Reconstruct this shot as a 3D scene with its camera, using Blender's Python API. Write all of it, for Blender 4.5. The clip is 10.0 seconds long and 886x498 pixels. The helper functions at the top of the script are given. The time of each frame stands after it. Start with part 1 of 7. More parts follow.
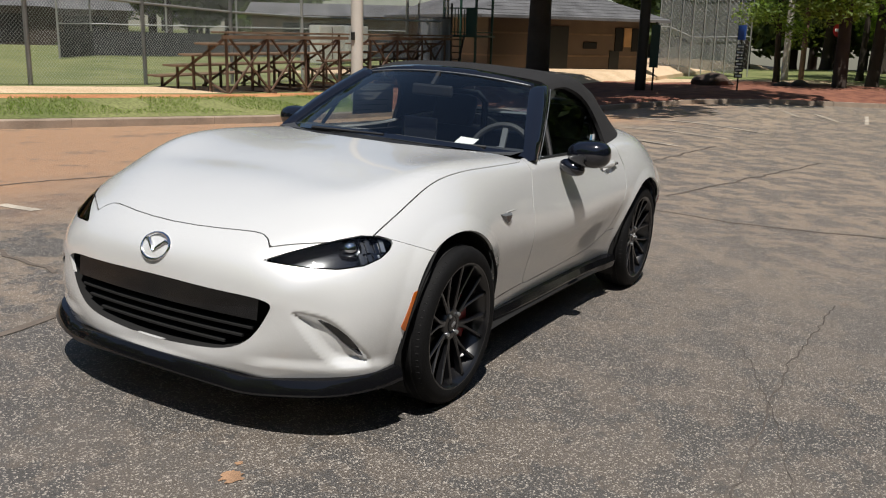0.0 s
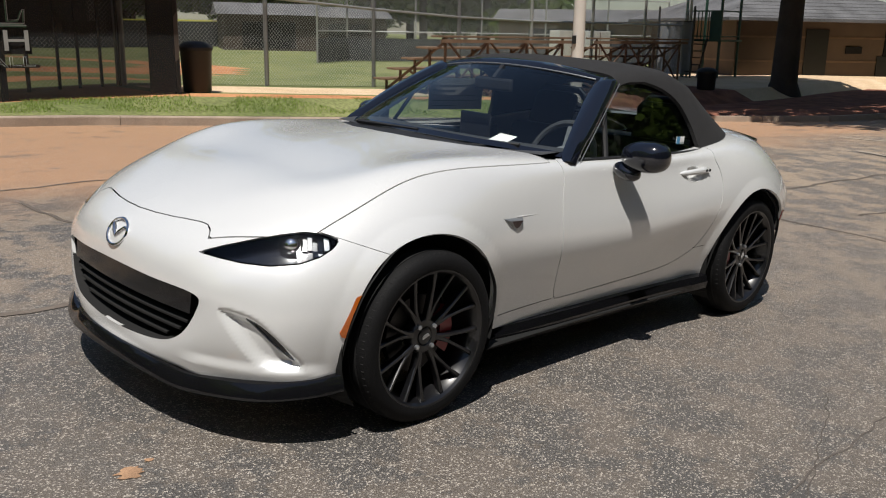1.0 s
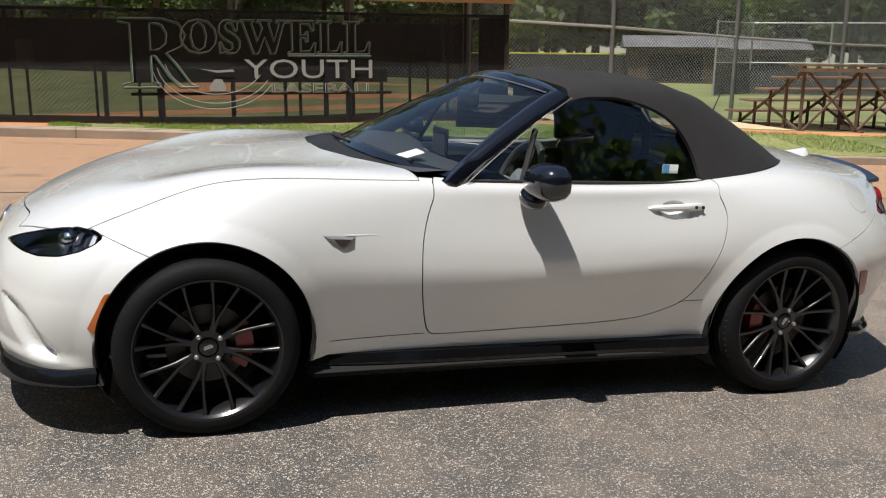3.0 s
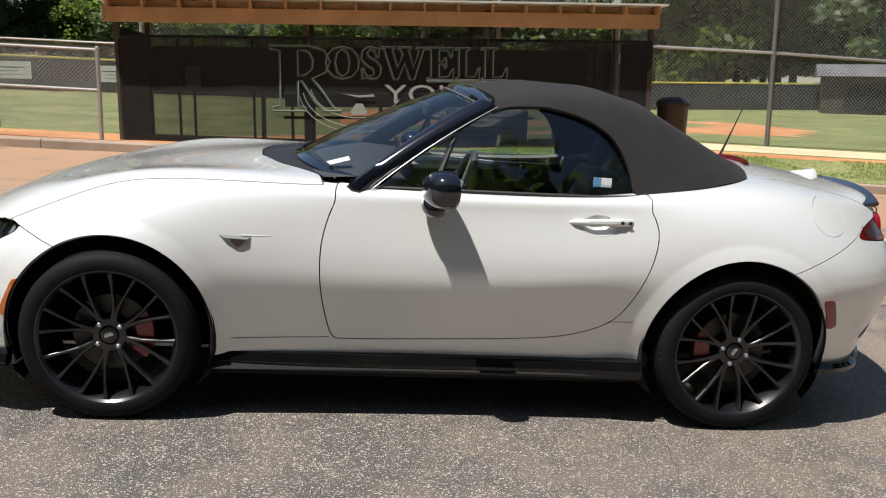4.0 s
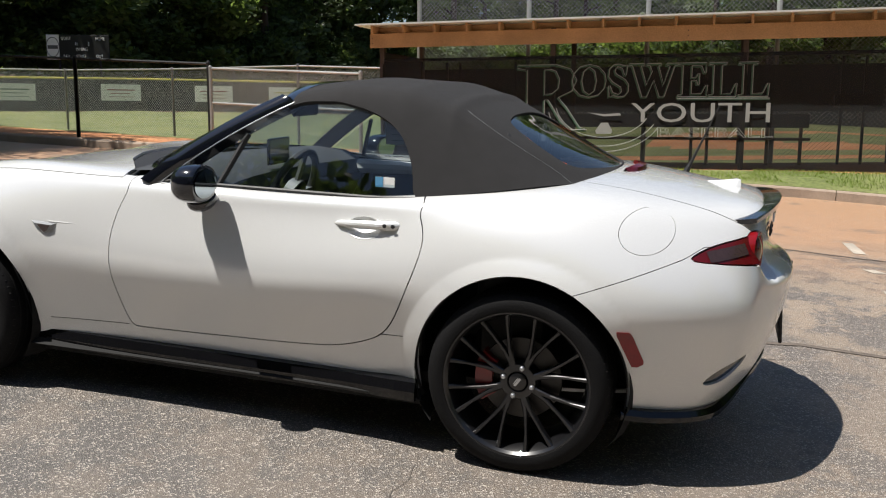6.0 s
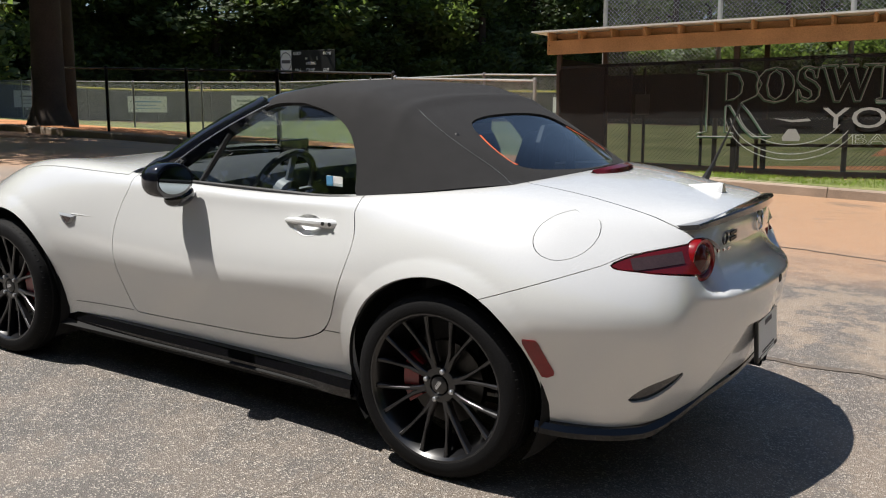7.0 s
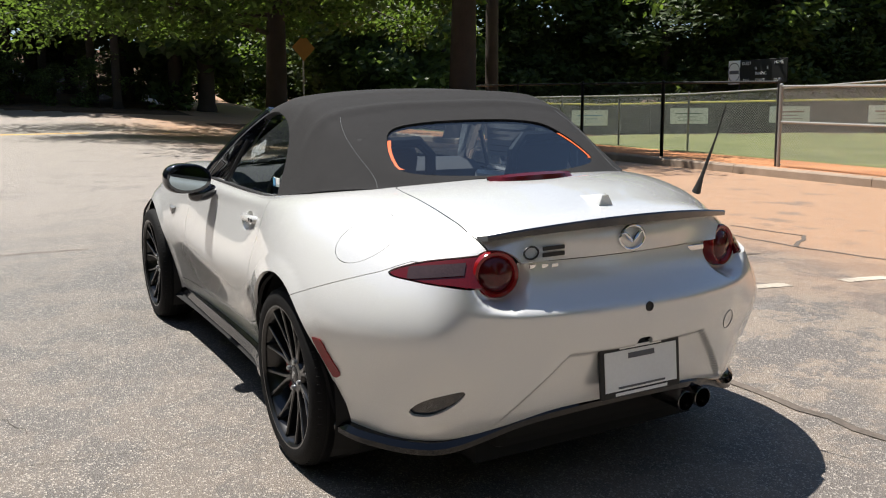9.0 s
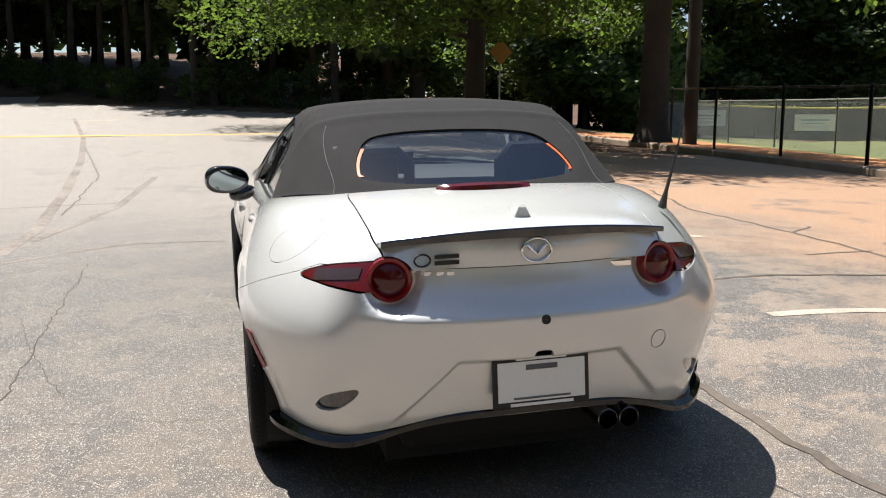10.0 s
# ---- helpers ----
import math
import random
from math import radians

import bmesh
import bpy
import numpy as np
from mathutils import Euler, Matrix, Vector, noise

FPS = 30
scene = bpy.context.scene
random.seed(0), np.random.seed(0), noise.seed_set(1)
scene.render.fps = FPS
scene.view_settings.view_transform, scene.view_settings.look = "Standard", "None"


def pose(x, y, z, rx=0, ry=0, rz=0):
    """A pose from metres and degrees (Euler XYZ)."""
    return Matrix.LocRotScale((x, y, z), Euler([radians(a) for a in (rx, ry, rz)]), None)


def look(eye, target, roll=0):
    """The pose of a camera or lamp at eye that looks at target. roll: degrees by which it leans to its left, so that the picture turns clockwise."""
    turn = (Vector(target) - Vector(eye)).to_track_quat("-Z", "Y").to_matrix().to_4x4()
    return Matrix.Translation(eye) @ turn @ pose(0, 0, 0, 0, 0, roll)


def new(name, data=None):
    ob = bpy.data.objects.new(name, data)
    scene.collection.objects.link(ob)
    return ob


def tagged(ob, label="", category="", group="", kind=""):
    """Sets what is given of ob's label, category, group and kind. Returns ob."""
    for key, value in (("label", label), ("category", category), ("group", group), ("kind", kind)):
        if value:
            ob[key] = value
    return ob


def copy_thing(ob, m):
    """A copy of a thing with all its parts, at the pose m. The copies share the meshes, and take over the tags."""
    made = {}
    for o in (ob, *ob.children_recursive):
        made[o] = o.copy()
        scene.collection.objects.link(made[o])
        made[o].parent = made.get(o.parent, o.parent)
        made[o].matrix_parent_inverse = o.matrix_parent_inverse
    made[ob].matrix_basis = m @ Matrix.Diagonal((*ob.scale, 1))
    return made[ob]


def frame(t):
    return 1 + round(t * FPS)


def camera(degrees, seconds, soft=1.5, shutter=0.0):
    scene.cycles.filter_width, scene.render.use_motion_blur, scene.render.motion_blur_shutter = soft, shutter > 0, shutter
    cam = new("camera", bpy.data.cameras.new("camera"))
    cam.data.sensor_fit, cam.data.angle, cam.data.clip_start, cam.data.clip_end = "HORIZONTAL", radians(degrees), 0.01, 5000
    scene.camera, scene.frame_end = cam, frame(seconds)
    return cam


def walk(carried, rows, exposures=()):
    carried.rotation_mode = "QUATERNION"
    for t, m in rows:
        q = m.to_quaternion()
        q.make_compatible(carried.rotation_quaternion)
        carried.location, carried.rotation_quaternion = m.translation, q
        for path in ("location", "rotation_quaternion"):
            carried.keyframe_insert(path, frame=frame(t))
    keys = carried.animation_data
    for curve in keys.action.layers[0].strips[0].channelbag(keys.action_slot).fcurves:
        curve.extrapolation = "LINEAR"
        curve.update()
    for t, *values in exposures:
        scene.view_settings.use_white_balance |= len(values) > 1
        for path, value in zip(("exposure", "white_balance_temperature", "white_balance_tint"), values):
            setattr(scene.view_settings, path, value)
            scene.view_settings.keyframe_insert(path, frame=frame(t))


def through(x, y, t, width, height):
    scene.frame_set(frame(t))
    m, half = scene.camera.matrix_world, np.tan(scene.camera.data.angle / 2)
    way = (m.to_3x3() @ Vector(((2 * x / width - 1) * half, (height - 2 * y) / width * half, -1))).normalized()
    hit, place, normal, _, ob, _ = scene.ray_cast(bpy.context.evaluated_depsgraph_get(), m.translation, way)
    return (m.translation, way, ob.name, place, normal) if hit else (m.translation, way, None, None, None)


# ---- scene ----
# The car and the sloping lot share one frame; G turns that frame so that the world's z is plumb.
G = Matrix.Rotation(0.0532, 4, Vector((0.035, 0.040, 0.0)))
cam = camera(53.21, 10.0, soft=1.1)
PATH = [
    (0, (-4.032, -2.275, 1.327), (-2.31, -1.357, 0.886), 4.3),
    (0.5, (-3.637, -2.608, 1.326), (-2.068, -1.454, 0.869), 4.1),
    (1, (-3.204, -2.867, 1.317), (-1.814, -1.507, 0.851), 4.1),
    (1.5, (-2.714, -3.083, 1.322), (-1.518, -1.553, 0.844), 4.3),
    (2, (-2.249, -3.304, 1.318), (-1.242, -1.642, 0.843), 4.1),
    (2.5, (-1.787, -3.515, 1.328), (-0.972, -1.75, 0.858), 3.9),
    (3.8, (-0.514, -3.89, 1.344), (-0.231, -1.956, 0.918), 3.3),
    (4, (-0.31, -3.904, 1.326), (-0.105, -1.958, 0.91), 3.4),
    (4.5, (0.21, -3.886, 1.322), (0.222, -1.928, 0.914), 3.1),
    (5, (0.727, -3.82, 1.307), (0.558, -1.867, 0.909), 2.8),
    (5.5, (1.233, -3.685, 1.304), (0.874, -1.758, 0.906), 2.5),
    (7, (2.579, -3.115, 1.297), (1.553, -1.444, 0.905), 1.0),
    (7.5, (2.968, -2.835, 1.29), (1.729, -1.313, 0.904), 0.5),
    (8, (3.347, -2.501, 1.28), (1.912, -1.161, 0.902), -0.1),
    (8.5, (3.666, -2.134, 1.266), (2.07, -0.985, 0.899), -0.5),
    (9, (3.952, -1.737, 1.277), (2.224, -0.8, 0.912), -0.8),
    (9.5, (4.169, -1.324, 1.276), (2.337, -0.606, 0.919), -0.9),
    (10, (4.389, -0.907, 1.295), (2.48, -0.426, 0.942), -0.9),
]
walk(cam, [(t, G @ look(eye, target, roll)) for t, eye, target, roll in PATH],
     [(0.0, 0.06), (1.0, 0.09), (2.5, 0.30), (4.5, 0.50), (7.5, 0.52), (8.5, 0.60), (10.0, 0.80)])

# ---- light ----
SUN_WAY = G.to_3x3() @ Vector((0.365, 0.195, -.98)).normalized()
world = bpy.data.worlds.new("sky")
scene.world = world
world.use_nodes = True
sky = world.node_tree.nodes.new("ShaderNodeTexSky")
sky.sky_type, sky.sun_disc = "NISHITA", False
sky.sun_elevation = math.asin(-SUN_WAY.z)
sky.sun_rotation = math.atan2(-SUN_WAY.x, -SUN_WAY.y)
sky.air_density, sky.dust_density = 1.0, 0.6
world.node_tree.links.new(sky.outputs[0], world.node_tree.nodes["Background"].inputs[0])
world.node_tree.nodes["Background"].inputs[1].default_value = 0.066
sun = new("sun", bpy.data.lights.new("sun", "SUN"))
sun.data.energy, sun.data.angle, sun.data.color = 5.0, radians(0.53), (1.0, 0.955, 0.89)
sun.matrix_world = look((0, 0, 30), Vector((0, 0, 30)) + SUN_WAY)

# ---- materials ----
def mat(name):
    m = bpy.data.materials.new(name)
    m.use_nodes = True
    return m, m.node_tree.nodes, m.node_tree.links, m.node_tree.nodes["Principled BSDF"]


def plain(name, color, rough=0.5, metal=0.0, coat=0.0, spread=0.12, scale=30.0, bump=0.0, emit=0.0):
    """A surface with a slight two-scale variation of tone and gloss."""
    m, n, l, b = mat(name)
    tc = n.new("ShaderNodeTexCoord")
    big = n.new("ShaderNodeTexNoise")
    big.inputs["Scale"].default_value, big.inputs["Detail"].default_value = scale * 0.15, 3
    fine = n.new("ShaderNodeTexNoise")
    fine.inputs["Scale"].default_value, fine.inputs["Detail"].default_value = scale * 4, 4
    l.new(tc.outputs["Object"], big.inputs["Vector"])
    l.new(tc.outputs["Object"], fine.inputs["Vector"])
    add = n.new("ShaderNodeMath")
    add.operation = "ADD"
    l.new(big.outputs["Fac"], add.inputs[0])
    l.new(fine.outputs["Fac"], add.inputs[1])
    ramp = n.new("ShaderNodeMapRange")
    ramp.inputs["From Min"].default_value, ramp.inputs["From Max"].default_value = 0.7, 1.3
    ramp.inputs["To Min"].default_value, ramp.inputs["To Max"].default_value = 1 - spread, 1 + spread
    l.new(add.outputs[0], ramp.inputs["Value"])
    mul = n.new("ShaderNodeVectorMath")
    mul.operation = "SCALE"
    mul.inputs[0].default_value = color
    l.new(ramp.outputs[0], mul.inputs["Scale"])
    l.new(mul.outputs[0], b.inputs["Base Color"])
    b.inputs["Roughness"].default_value, b.inputs["Metallic"].default_value = rough, metal
    b.inputs["Coat Weight"].default_value, b.inputs["Coat Roughness"].default_value = coat, 0.03
    if bump:
        bp = n.new("ShaderNodeBump")
        bp.inputs["Strength"].default_value, bp.inputs["Distance"].default_value = bump, 0.004
        l.new(fine.outputs["Fac"], bp.inputs["Height"])
        l.new(bp.outputs[0], b.inputs["Normal"])
    if emit:
        b.inputs["Emission Color"].default_value, b.inputs["Emission Strength"].default_value = (*color, 1), emit
    return m


def glass(name, tint, ior=1.5):
    m, n, l, b = mat(name)
    n.remove(b)
    tr, gl, mix, lw = n.new("ShaderNodeBsdfTransparent"), n.new("ShaderNodeBsdfGlossy"), n.new("ShaderNodeMixShader"), n.new("ShaderNodeLayerWeight")
    pw, fr = n.new("ShaderNodeMath"), n.new("ShaderNodeMapRange")
    tr.inputs[0].default_value = (*tint, 1)
    gl.inputs["Roughness"].default_value = 0.01
    lw.inputs["Blend"].default_value = 0.5
    pw.operation = "POWER"
    pw.inputs[1].default_value = 4.5
    fr.inputs["To Min"].default_value = ((ior - 1) / (ior + 1)) ** 2
    l.new(lw.outputs["Facing"], pw.inputs[0])
    l.new(pw.outputs[0], fr.inputs["Value"])
    l.new(fr.outputs[0], mix.inputs[0])
    l.new(tr.outputs[0], mix.inputs[1])
    l.new(gl.outputs[0], mix.inputs[2])
    l.new(mix.outputs[0], n["Material Output"].inputs[0])
    return m


def cloth(name, color, cover):
    """An open weave: part of the light goes straight through."""
    m, n, l, b = mat(name)
    tr, mix = n.new("ShaderNodeBsdfTransparent"), n.new("ShaderNodeMixShader")
    b.inputs["Base Color"].default_value, b.inputs["Roughness"].default_value = (*color, 1), 0.8
    noi = n.new("ShaderNodeTexNoise")
    noi.inputs["Scale"].default_value = 1.2
    tc = n.new("ShaderNodeTexCoord")
    l.new(tc.outputs["Object"], noi.inputs["Vector"])
    mr = n.new("ShaderNodeMapRange")
    mr.inputs["To Min"].default_value, mr.inputs["To Max"].default_value = cover - 0.08, cover + 0.08
    l.new(noi.outputs["Fac"], mr.inputs["Value"])
    l.new(mr.outputs[0], mix.inputs[0])
    l.new(tr.outputs[0], mix.inputs[1])
    l.new(b.outputs[0], mix.inputs[2])
    l.new(mix.outputs[0], n["Material Output"].inputs[0])
    return m


def paint(name, color):
    """Pearl car paint under clear coat, with fine flake."""
    m, n, l, b = mat(name)
    tc, fl = n.new("ShaderNodeTexCoord"), n.new("ShaderNodeTexVoronoi")
    fl.inputs["Scale"].default_value = 900
    l.new(tc.outputs["Object"], fl.inputs["Vector"])
    dust = n.new("ShaderNodeTexNoise")
    dust.inputs["Scale"].default_value, dust.inputs["Detail"].default_value = 3.0, 5
    l.new(tc.outputs["Object"], dust.inputs["Vector"])
    mr = n.new("ShaderNodeMapRange")
    mr.inputs["To Min"].default_value, mr.inputs["To Max"].default_value = 0.97, 1.03
    l.new(dust.outputs["Fac"], mr.inputs["Value"])
    mul = n.new("ShaderNodeVectorMath")
    mul.operation = "SCALE"
    mul.inputs[0].default_value = color
    l.new(mr.outputs[0], mul.inputs["Scale"])
    l.new(mul.outputs[0], b.inputs["Base Color"])
    mr2 = n.new("ShaderNodeMapRange")
    mr2.inputs["To Min"].default_value, mr2.inputs["To Max"].default_value = 0.245, 0.285
    l.new(fl.outputs["Distance"], mr2.inputs["Value"])
    l.new(mr2.outputs[0], b.inputs["Roughness"])
    b.inputs["Metallic"].default_value = 0.25
    b.inputs["Coat Weight"].default_value, b.inputs["Coat Roughness"].default_value = 1.0, 0.02
    return m


WHITE = paint("pearl_paint", (0.745, 0.75, 0.745))
SATIN = plain("polished_black_plastic", (0.005, 0.005, 0.006), 0.07, 0, 0.0, 0.1)
BLACK = plain("gloss_black", (0.006, 0.007, 0.012), 0.12, 0, 1.0, 0.1)
MATTBLACK = plain("matt_black_plastic", (0.012, 0.012, 0.013), 0.55, 0, 0, 0.2, 40, 0.2)
DARK = plain("underbody_black", (0.004, 0.004, 0.004), 0.85)
CANVAS = plain("soft_top_cloth", (0.0125, 0.012, 0.0128), 0.92, 0, 0, 0.18, 120, 0.5)
RUBBER = plain("tyre_rubber", (0.008, 0.008, 0.0085), 0.7, 0, 0, 0.25, 40, 0.3)
RUBBER.node_tree.nodes["Principled BSDF"].inputs["Specular IOR Level"].default_value = 0.14
RIM = plain("black_alloy", (0.006, 0.006, 0.007), 0.30, 0.0, 0.5, 0.1)
DISC = plain("brake_disc_steel", (0.06, 0.058, 0.056), 0.45, 1.0)
REDPAINT = plain("red_caliper", (0.22, 0.008, 0.010), 0.35, 0, 0.5)
CHROME = plain("chrome", (0.8, 0.81, 0.83), 0.07, 1.0, 0, 0.02)
SILVER = plain("satin_silver", (0.55, 0.56, 0.58), 0.3, 0.9, 0, 0.05)
AMBER = plain("amber_lens", (0.42, 0.10, 0.012), 0.15, 0, 1.0, 0.2, 60)
REDLENS = plain("red_lens", (0.22, 0.006, 0.009), 0.15, 0, 0.3, 0.3, 60)
DEEPRED = plain("deep_red_lens", (0.085, 0.004, 0.006), 0.15, 0, 0.1, 0.3, 60)
MIRROR = plain("tinted_mirror", (0.34, 0.39, 0.41), 0.03, 1.0, 0, 0.02)
TRIMLINE = plain("thin_bright_trim", (0.30, 0.31, 0.32), 0.35, 0.7)
LEATHER = plain("black_leather", (0.015, 0.015, 0.016), 0.5, 0, 0, 0.2, 50, 0.4)
DASH = plain("grey_dashboard", (0.045, 0.047, 0.050), 0.55, 0, 0, 0.15, 60, 0.3)
GREYTRIM = plain("grey_trim", (0.16, 0.17, 0.18), 0.5, 0, 0, 0.1, 50, 0.2)
PAPER = plain("white_paper", (0.86, 0.86, 0.84), 0.7, 0, 0, 0.03)
INK = plain("grey_ink", (0.12, 0.12, 0.13), 0.7)
BLUEINK = plain("blue_ink", (0.10, 0.32, 0.55), 0.6)
ORANGE = plain("orange_tape", (0.75, 0.13, 0.03), 0.5)
PANE = glass("window_glass", (0.80, 0.86, 0.86), 1.95)
TINTED = glass("dark_window_glass", (0.74, 0.81, 0.82), 1.8)
BACKGLASS = glass("rear_window_glass", (0.58, 0.65, 0.70), 2.2)
CLEAR = glass("clear_lens", (0.9, 0.92, 0.93))
WOOD = plain("pine_board", (0.42, 0.25, 0.12), 0.75, 0, 0, 0.25, 12, 0.4)
OLDWOOD = plain("weathered_board", (0.17, 0.11, 0.07), 0.85, 0, 0, 0.35, 14, 0.5)
GALV = plain("galvanised_steel", (0.42, 0.42, 0.41), 0.45, 0.6, 0, 0.15, 20)
RUSTSTEEL = plain("rusty_brown_steel", (0.13, 0.085, 0.06), 0.7, 0.2, 0, 0.35, 20)
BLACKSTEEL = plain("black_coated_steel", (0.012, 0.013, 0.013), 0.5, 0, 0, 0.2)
YELLOW = plain("yellow_cap", (0.50, 0.45, 0.06), 0.5)
SHEET = plain("pale_roof_sheet", (0.62, 0.63, 0.60), 0.5, 0.3, 0, 0.12, 8)
NETTING = cloth("grey_practice_netting", (0.16, 0.17, 0.165), 0.62)
MESHCLOTH = cloth("black_shade_mesh", (0.008, 0.008, 0.008), 0.74)
LETTER = plain("pale_print", (0.30, 0.31, 0.30), 0.8)
LETTERGREEN = plain("green_print", (0.06, 0.13, 0.085), 0.8)
WINDSCREENCLOTH = plain("dark_fence_screen", (0.035, 0.037, 0.04), 0.85, 0, 0, 0.3, 6, 0.3)
CONCRETE = plain("kerb_concrete", (0.34, 0.27, 0.21), 0.9, 0, 0, 0.25, 14, 0.6)
PALECONC = plain("pale_concrete_pole", (0.55, 0.52, 0.47), 0.85, 0, 0, 0.1, 12, 0.3)
POSTWOOD = plain("dark_stained_post", (0.060, 0.045, 0.036), 0.85, 0, 0, 0.3, 14, 0.4)
# tan block with the tree shade on the clubhouse put into its colour
SHADEDBRICK = plain("shaded_tan_block", (0.115, 0.080, 0.056), 0.9, 0, 0, 0.2, 6, 0.3)
SHINGLE = plain("grey_shingle", (0.105, 0.105, 0.110), 0.95, 0, 0, 0.5, 5, 0.8)
BARK = plain("bark", (0.05, 0.038, 0.03), 0.95, 0, 0, 0.4, 10, 1.0)
ROCK = plain("boulder_stone", (0.075, 0.052, 0.042), 0.9, 0, 0, 0.3, 5, 0.8)
LINEWHITE = plain("worn_white_paint", (0.41, 0.36, 0.295), 0.8, 0, 0, 0.4, 14)
LINEYELLOW = plain("worn_yellow_paint", (0.66, 0.42, 0.12), 0.8, 0, 0, 0.25, 8)
DARKCHROME = plain("dark_chrome", (0.16, 0.16, 0.165), 0.25, 1.0)
PINKLENS = plain("pale_lens", (0.040, 0.024, 0.024), 0.15, 0, 0.2, 0.3, 60)
CRACK = plain("open_crack", (0.105, 0.090, 0.078), 0.95, 0, 0, 0.3, 10)
TAR = plain("crack_filler", (0.115, 0.094, 0.077), 0.85, 0, 0, 0.3, 10)
GREENPAINT = plain("dark_green_paint", (0.012, 0.05, 0.035), 0.5)
STAIN = plain("clay_smear", (0.30, 0.18, 0.105), 0.9, 0, 0, 0.5, 60)
SIGNYELLOW = plain("yellow_sign", (0.34, 0.16, 0.02), 0.5)
SIGNBLUE = plain("blue_sign", (0.02, 0.08, 0.35), 0.5)
SIGNRED = plain("red_sign", (0.5, 0.02, 0.02), 0.5)


def leafmat(name, color, through=(1.5, 1.5, 0.7)):
    m, n, l, b = mat(name)
    geo, mr = n.new("ShaderNodeNewGeometry"), n.new("ShaderNodeMapRange")
    mr.inputs["To Min"].default_value, mr.inputs["To Max"].default_value = 0.55, 1.5
    l.new(geo.outputs["Random Per Island"], mr.inputs["Value"])
    mul = n.new("ShaderNodeVectorMath")
    mul.operation = "SCALE"
    mul.inputs[0].default_value = color
    l.new(mr.outputs[0], mul.inputs["Scale"])
    l.new(mul.outputs[0], b.inputs["Base Color"])
    b.inputs["Roughness"].default_value = 0.5
    tl, add = n.new("ShaderNodeBsdfTranslucent"), n.new("ShaderNodeMixShader")
    sc = n.new("ShaderNodeVectorMath")
    sc.operation = "MULTIPLY"
    sc.inputs[1].default_value = through
    l.new(mul.outputs[0], sc.inputs[0])
    l.new(sc.outputs[0], tl.inputs[0])
    add.inputs[0].default_value = 0.6
    l.new(b.outputs[0], add.inputs[1])
    l.new(tl.outputs[0], add.inputs[2])
    l.new(add.outputs[0], n["Material Output"].inputs[0])
    return m


THINPAPER = leafmat("thin_paper", (0.55, 0.55, 0.54), (0.8, 0.8, 0.8))
LEAF = leafmat("oak_leaf", (0.072, 0.115, 0.034))
BRIGHTLEAF = leafmat("young_leaf", (0.16, 0.24, 0.055))
LEAFDARK = leafmat("deep_wood_leaf", (0.098, 0.142, 0.062))
PINELEAF = leafmat("wood_edge_leaf", (0.130, 0.185, 0.085))
BLADE = leafmat("grass_blade", (0.17, 0.25, 0.055))


def soil(name, c1, c2, scale, rough=0.95, c3=None, bump=0.6, speck=0.0):
    m, n, l, b = mat(name)
    tc = n.new("ShaderNodeTexCoord")

    def noi(s, d):
        q = n.new("ShaderNodeTexNoise")
        q.inputs["Scale"].default_value, q.inputs["Detail"].default_value = s, d
        l.new(tc.outputs["Object"], q.inputs["Vector"])
        return q
    a, f = noi(scale, 6), noi(scale * 30, 4)
    r = n.new("ShaderNodeValToRGB")
    r.color_ramp.elements[0].color, r.color_ramp.elements[1].color = (*c1, 1), (*c2, 1)
    r.color_ramp.elements[0].position, r.color_ramp.elements[1].position = 0.38, 0.62
    l.new(a.outputs["Fac"], r.inputs[0])
    mr = n.new("ShaderNodeMapRange")
    mr.inputs["From Min"].default_value, mr.inputs["From Max"].default_value = 0.3, 0.7
    mr.inputs["To Min"].default_value, mr.inputs["To Max"].default_value = 0.7, 1.3
    l.new(f.outputs["Fac"], mr.inputs["Value"])
    mul = n.new("ShaderNodeVectorMath")
    mul.operation = "SCALE"
    l.new(r.outputs[0], mul.inputs[0])
    l.new(mr.outputs[0], mul.inputs["Scale"])
    l.new(mul.outputs[0], b.inputs["Base Color"])
    b.inputs["Roughness"].default_value = rough
    bp = n.new("ShaderNodeBump")
    bp.inputs["Strength"].default_value, bp.inputs["Distance"].default_value = bump, 0.02
    l.new(f.outputs["Fac"], bp.inputs["Height"])
    l.new(bp.outputs[0], b.inputs["Normal"])
    return m


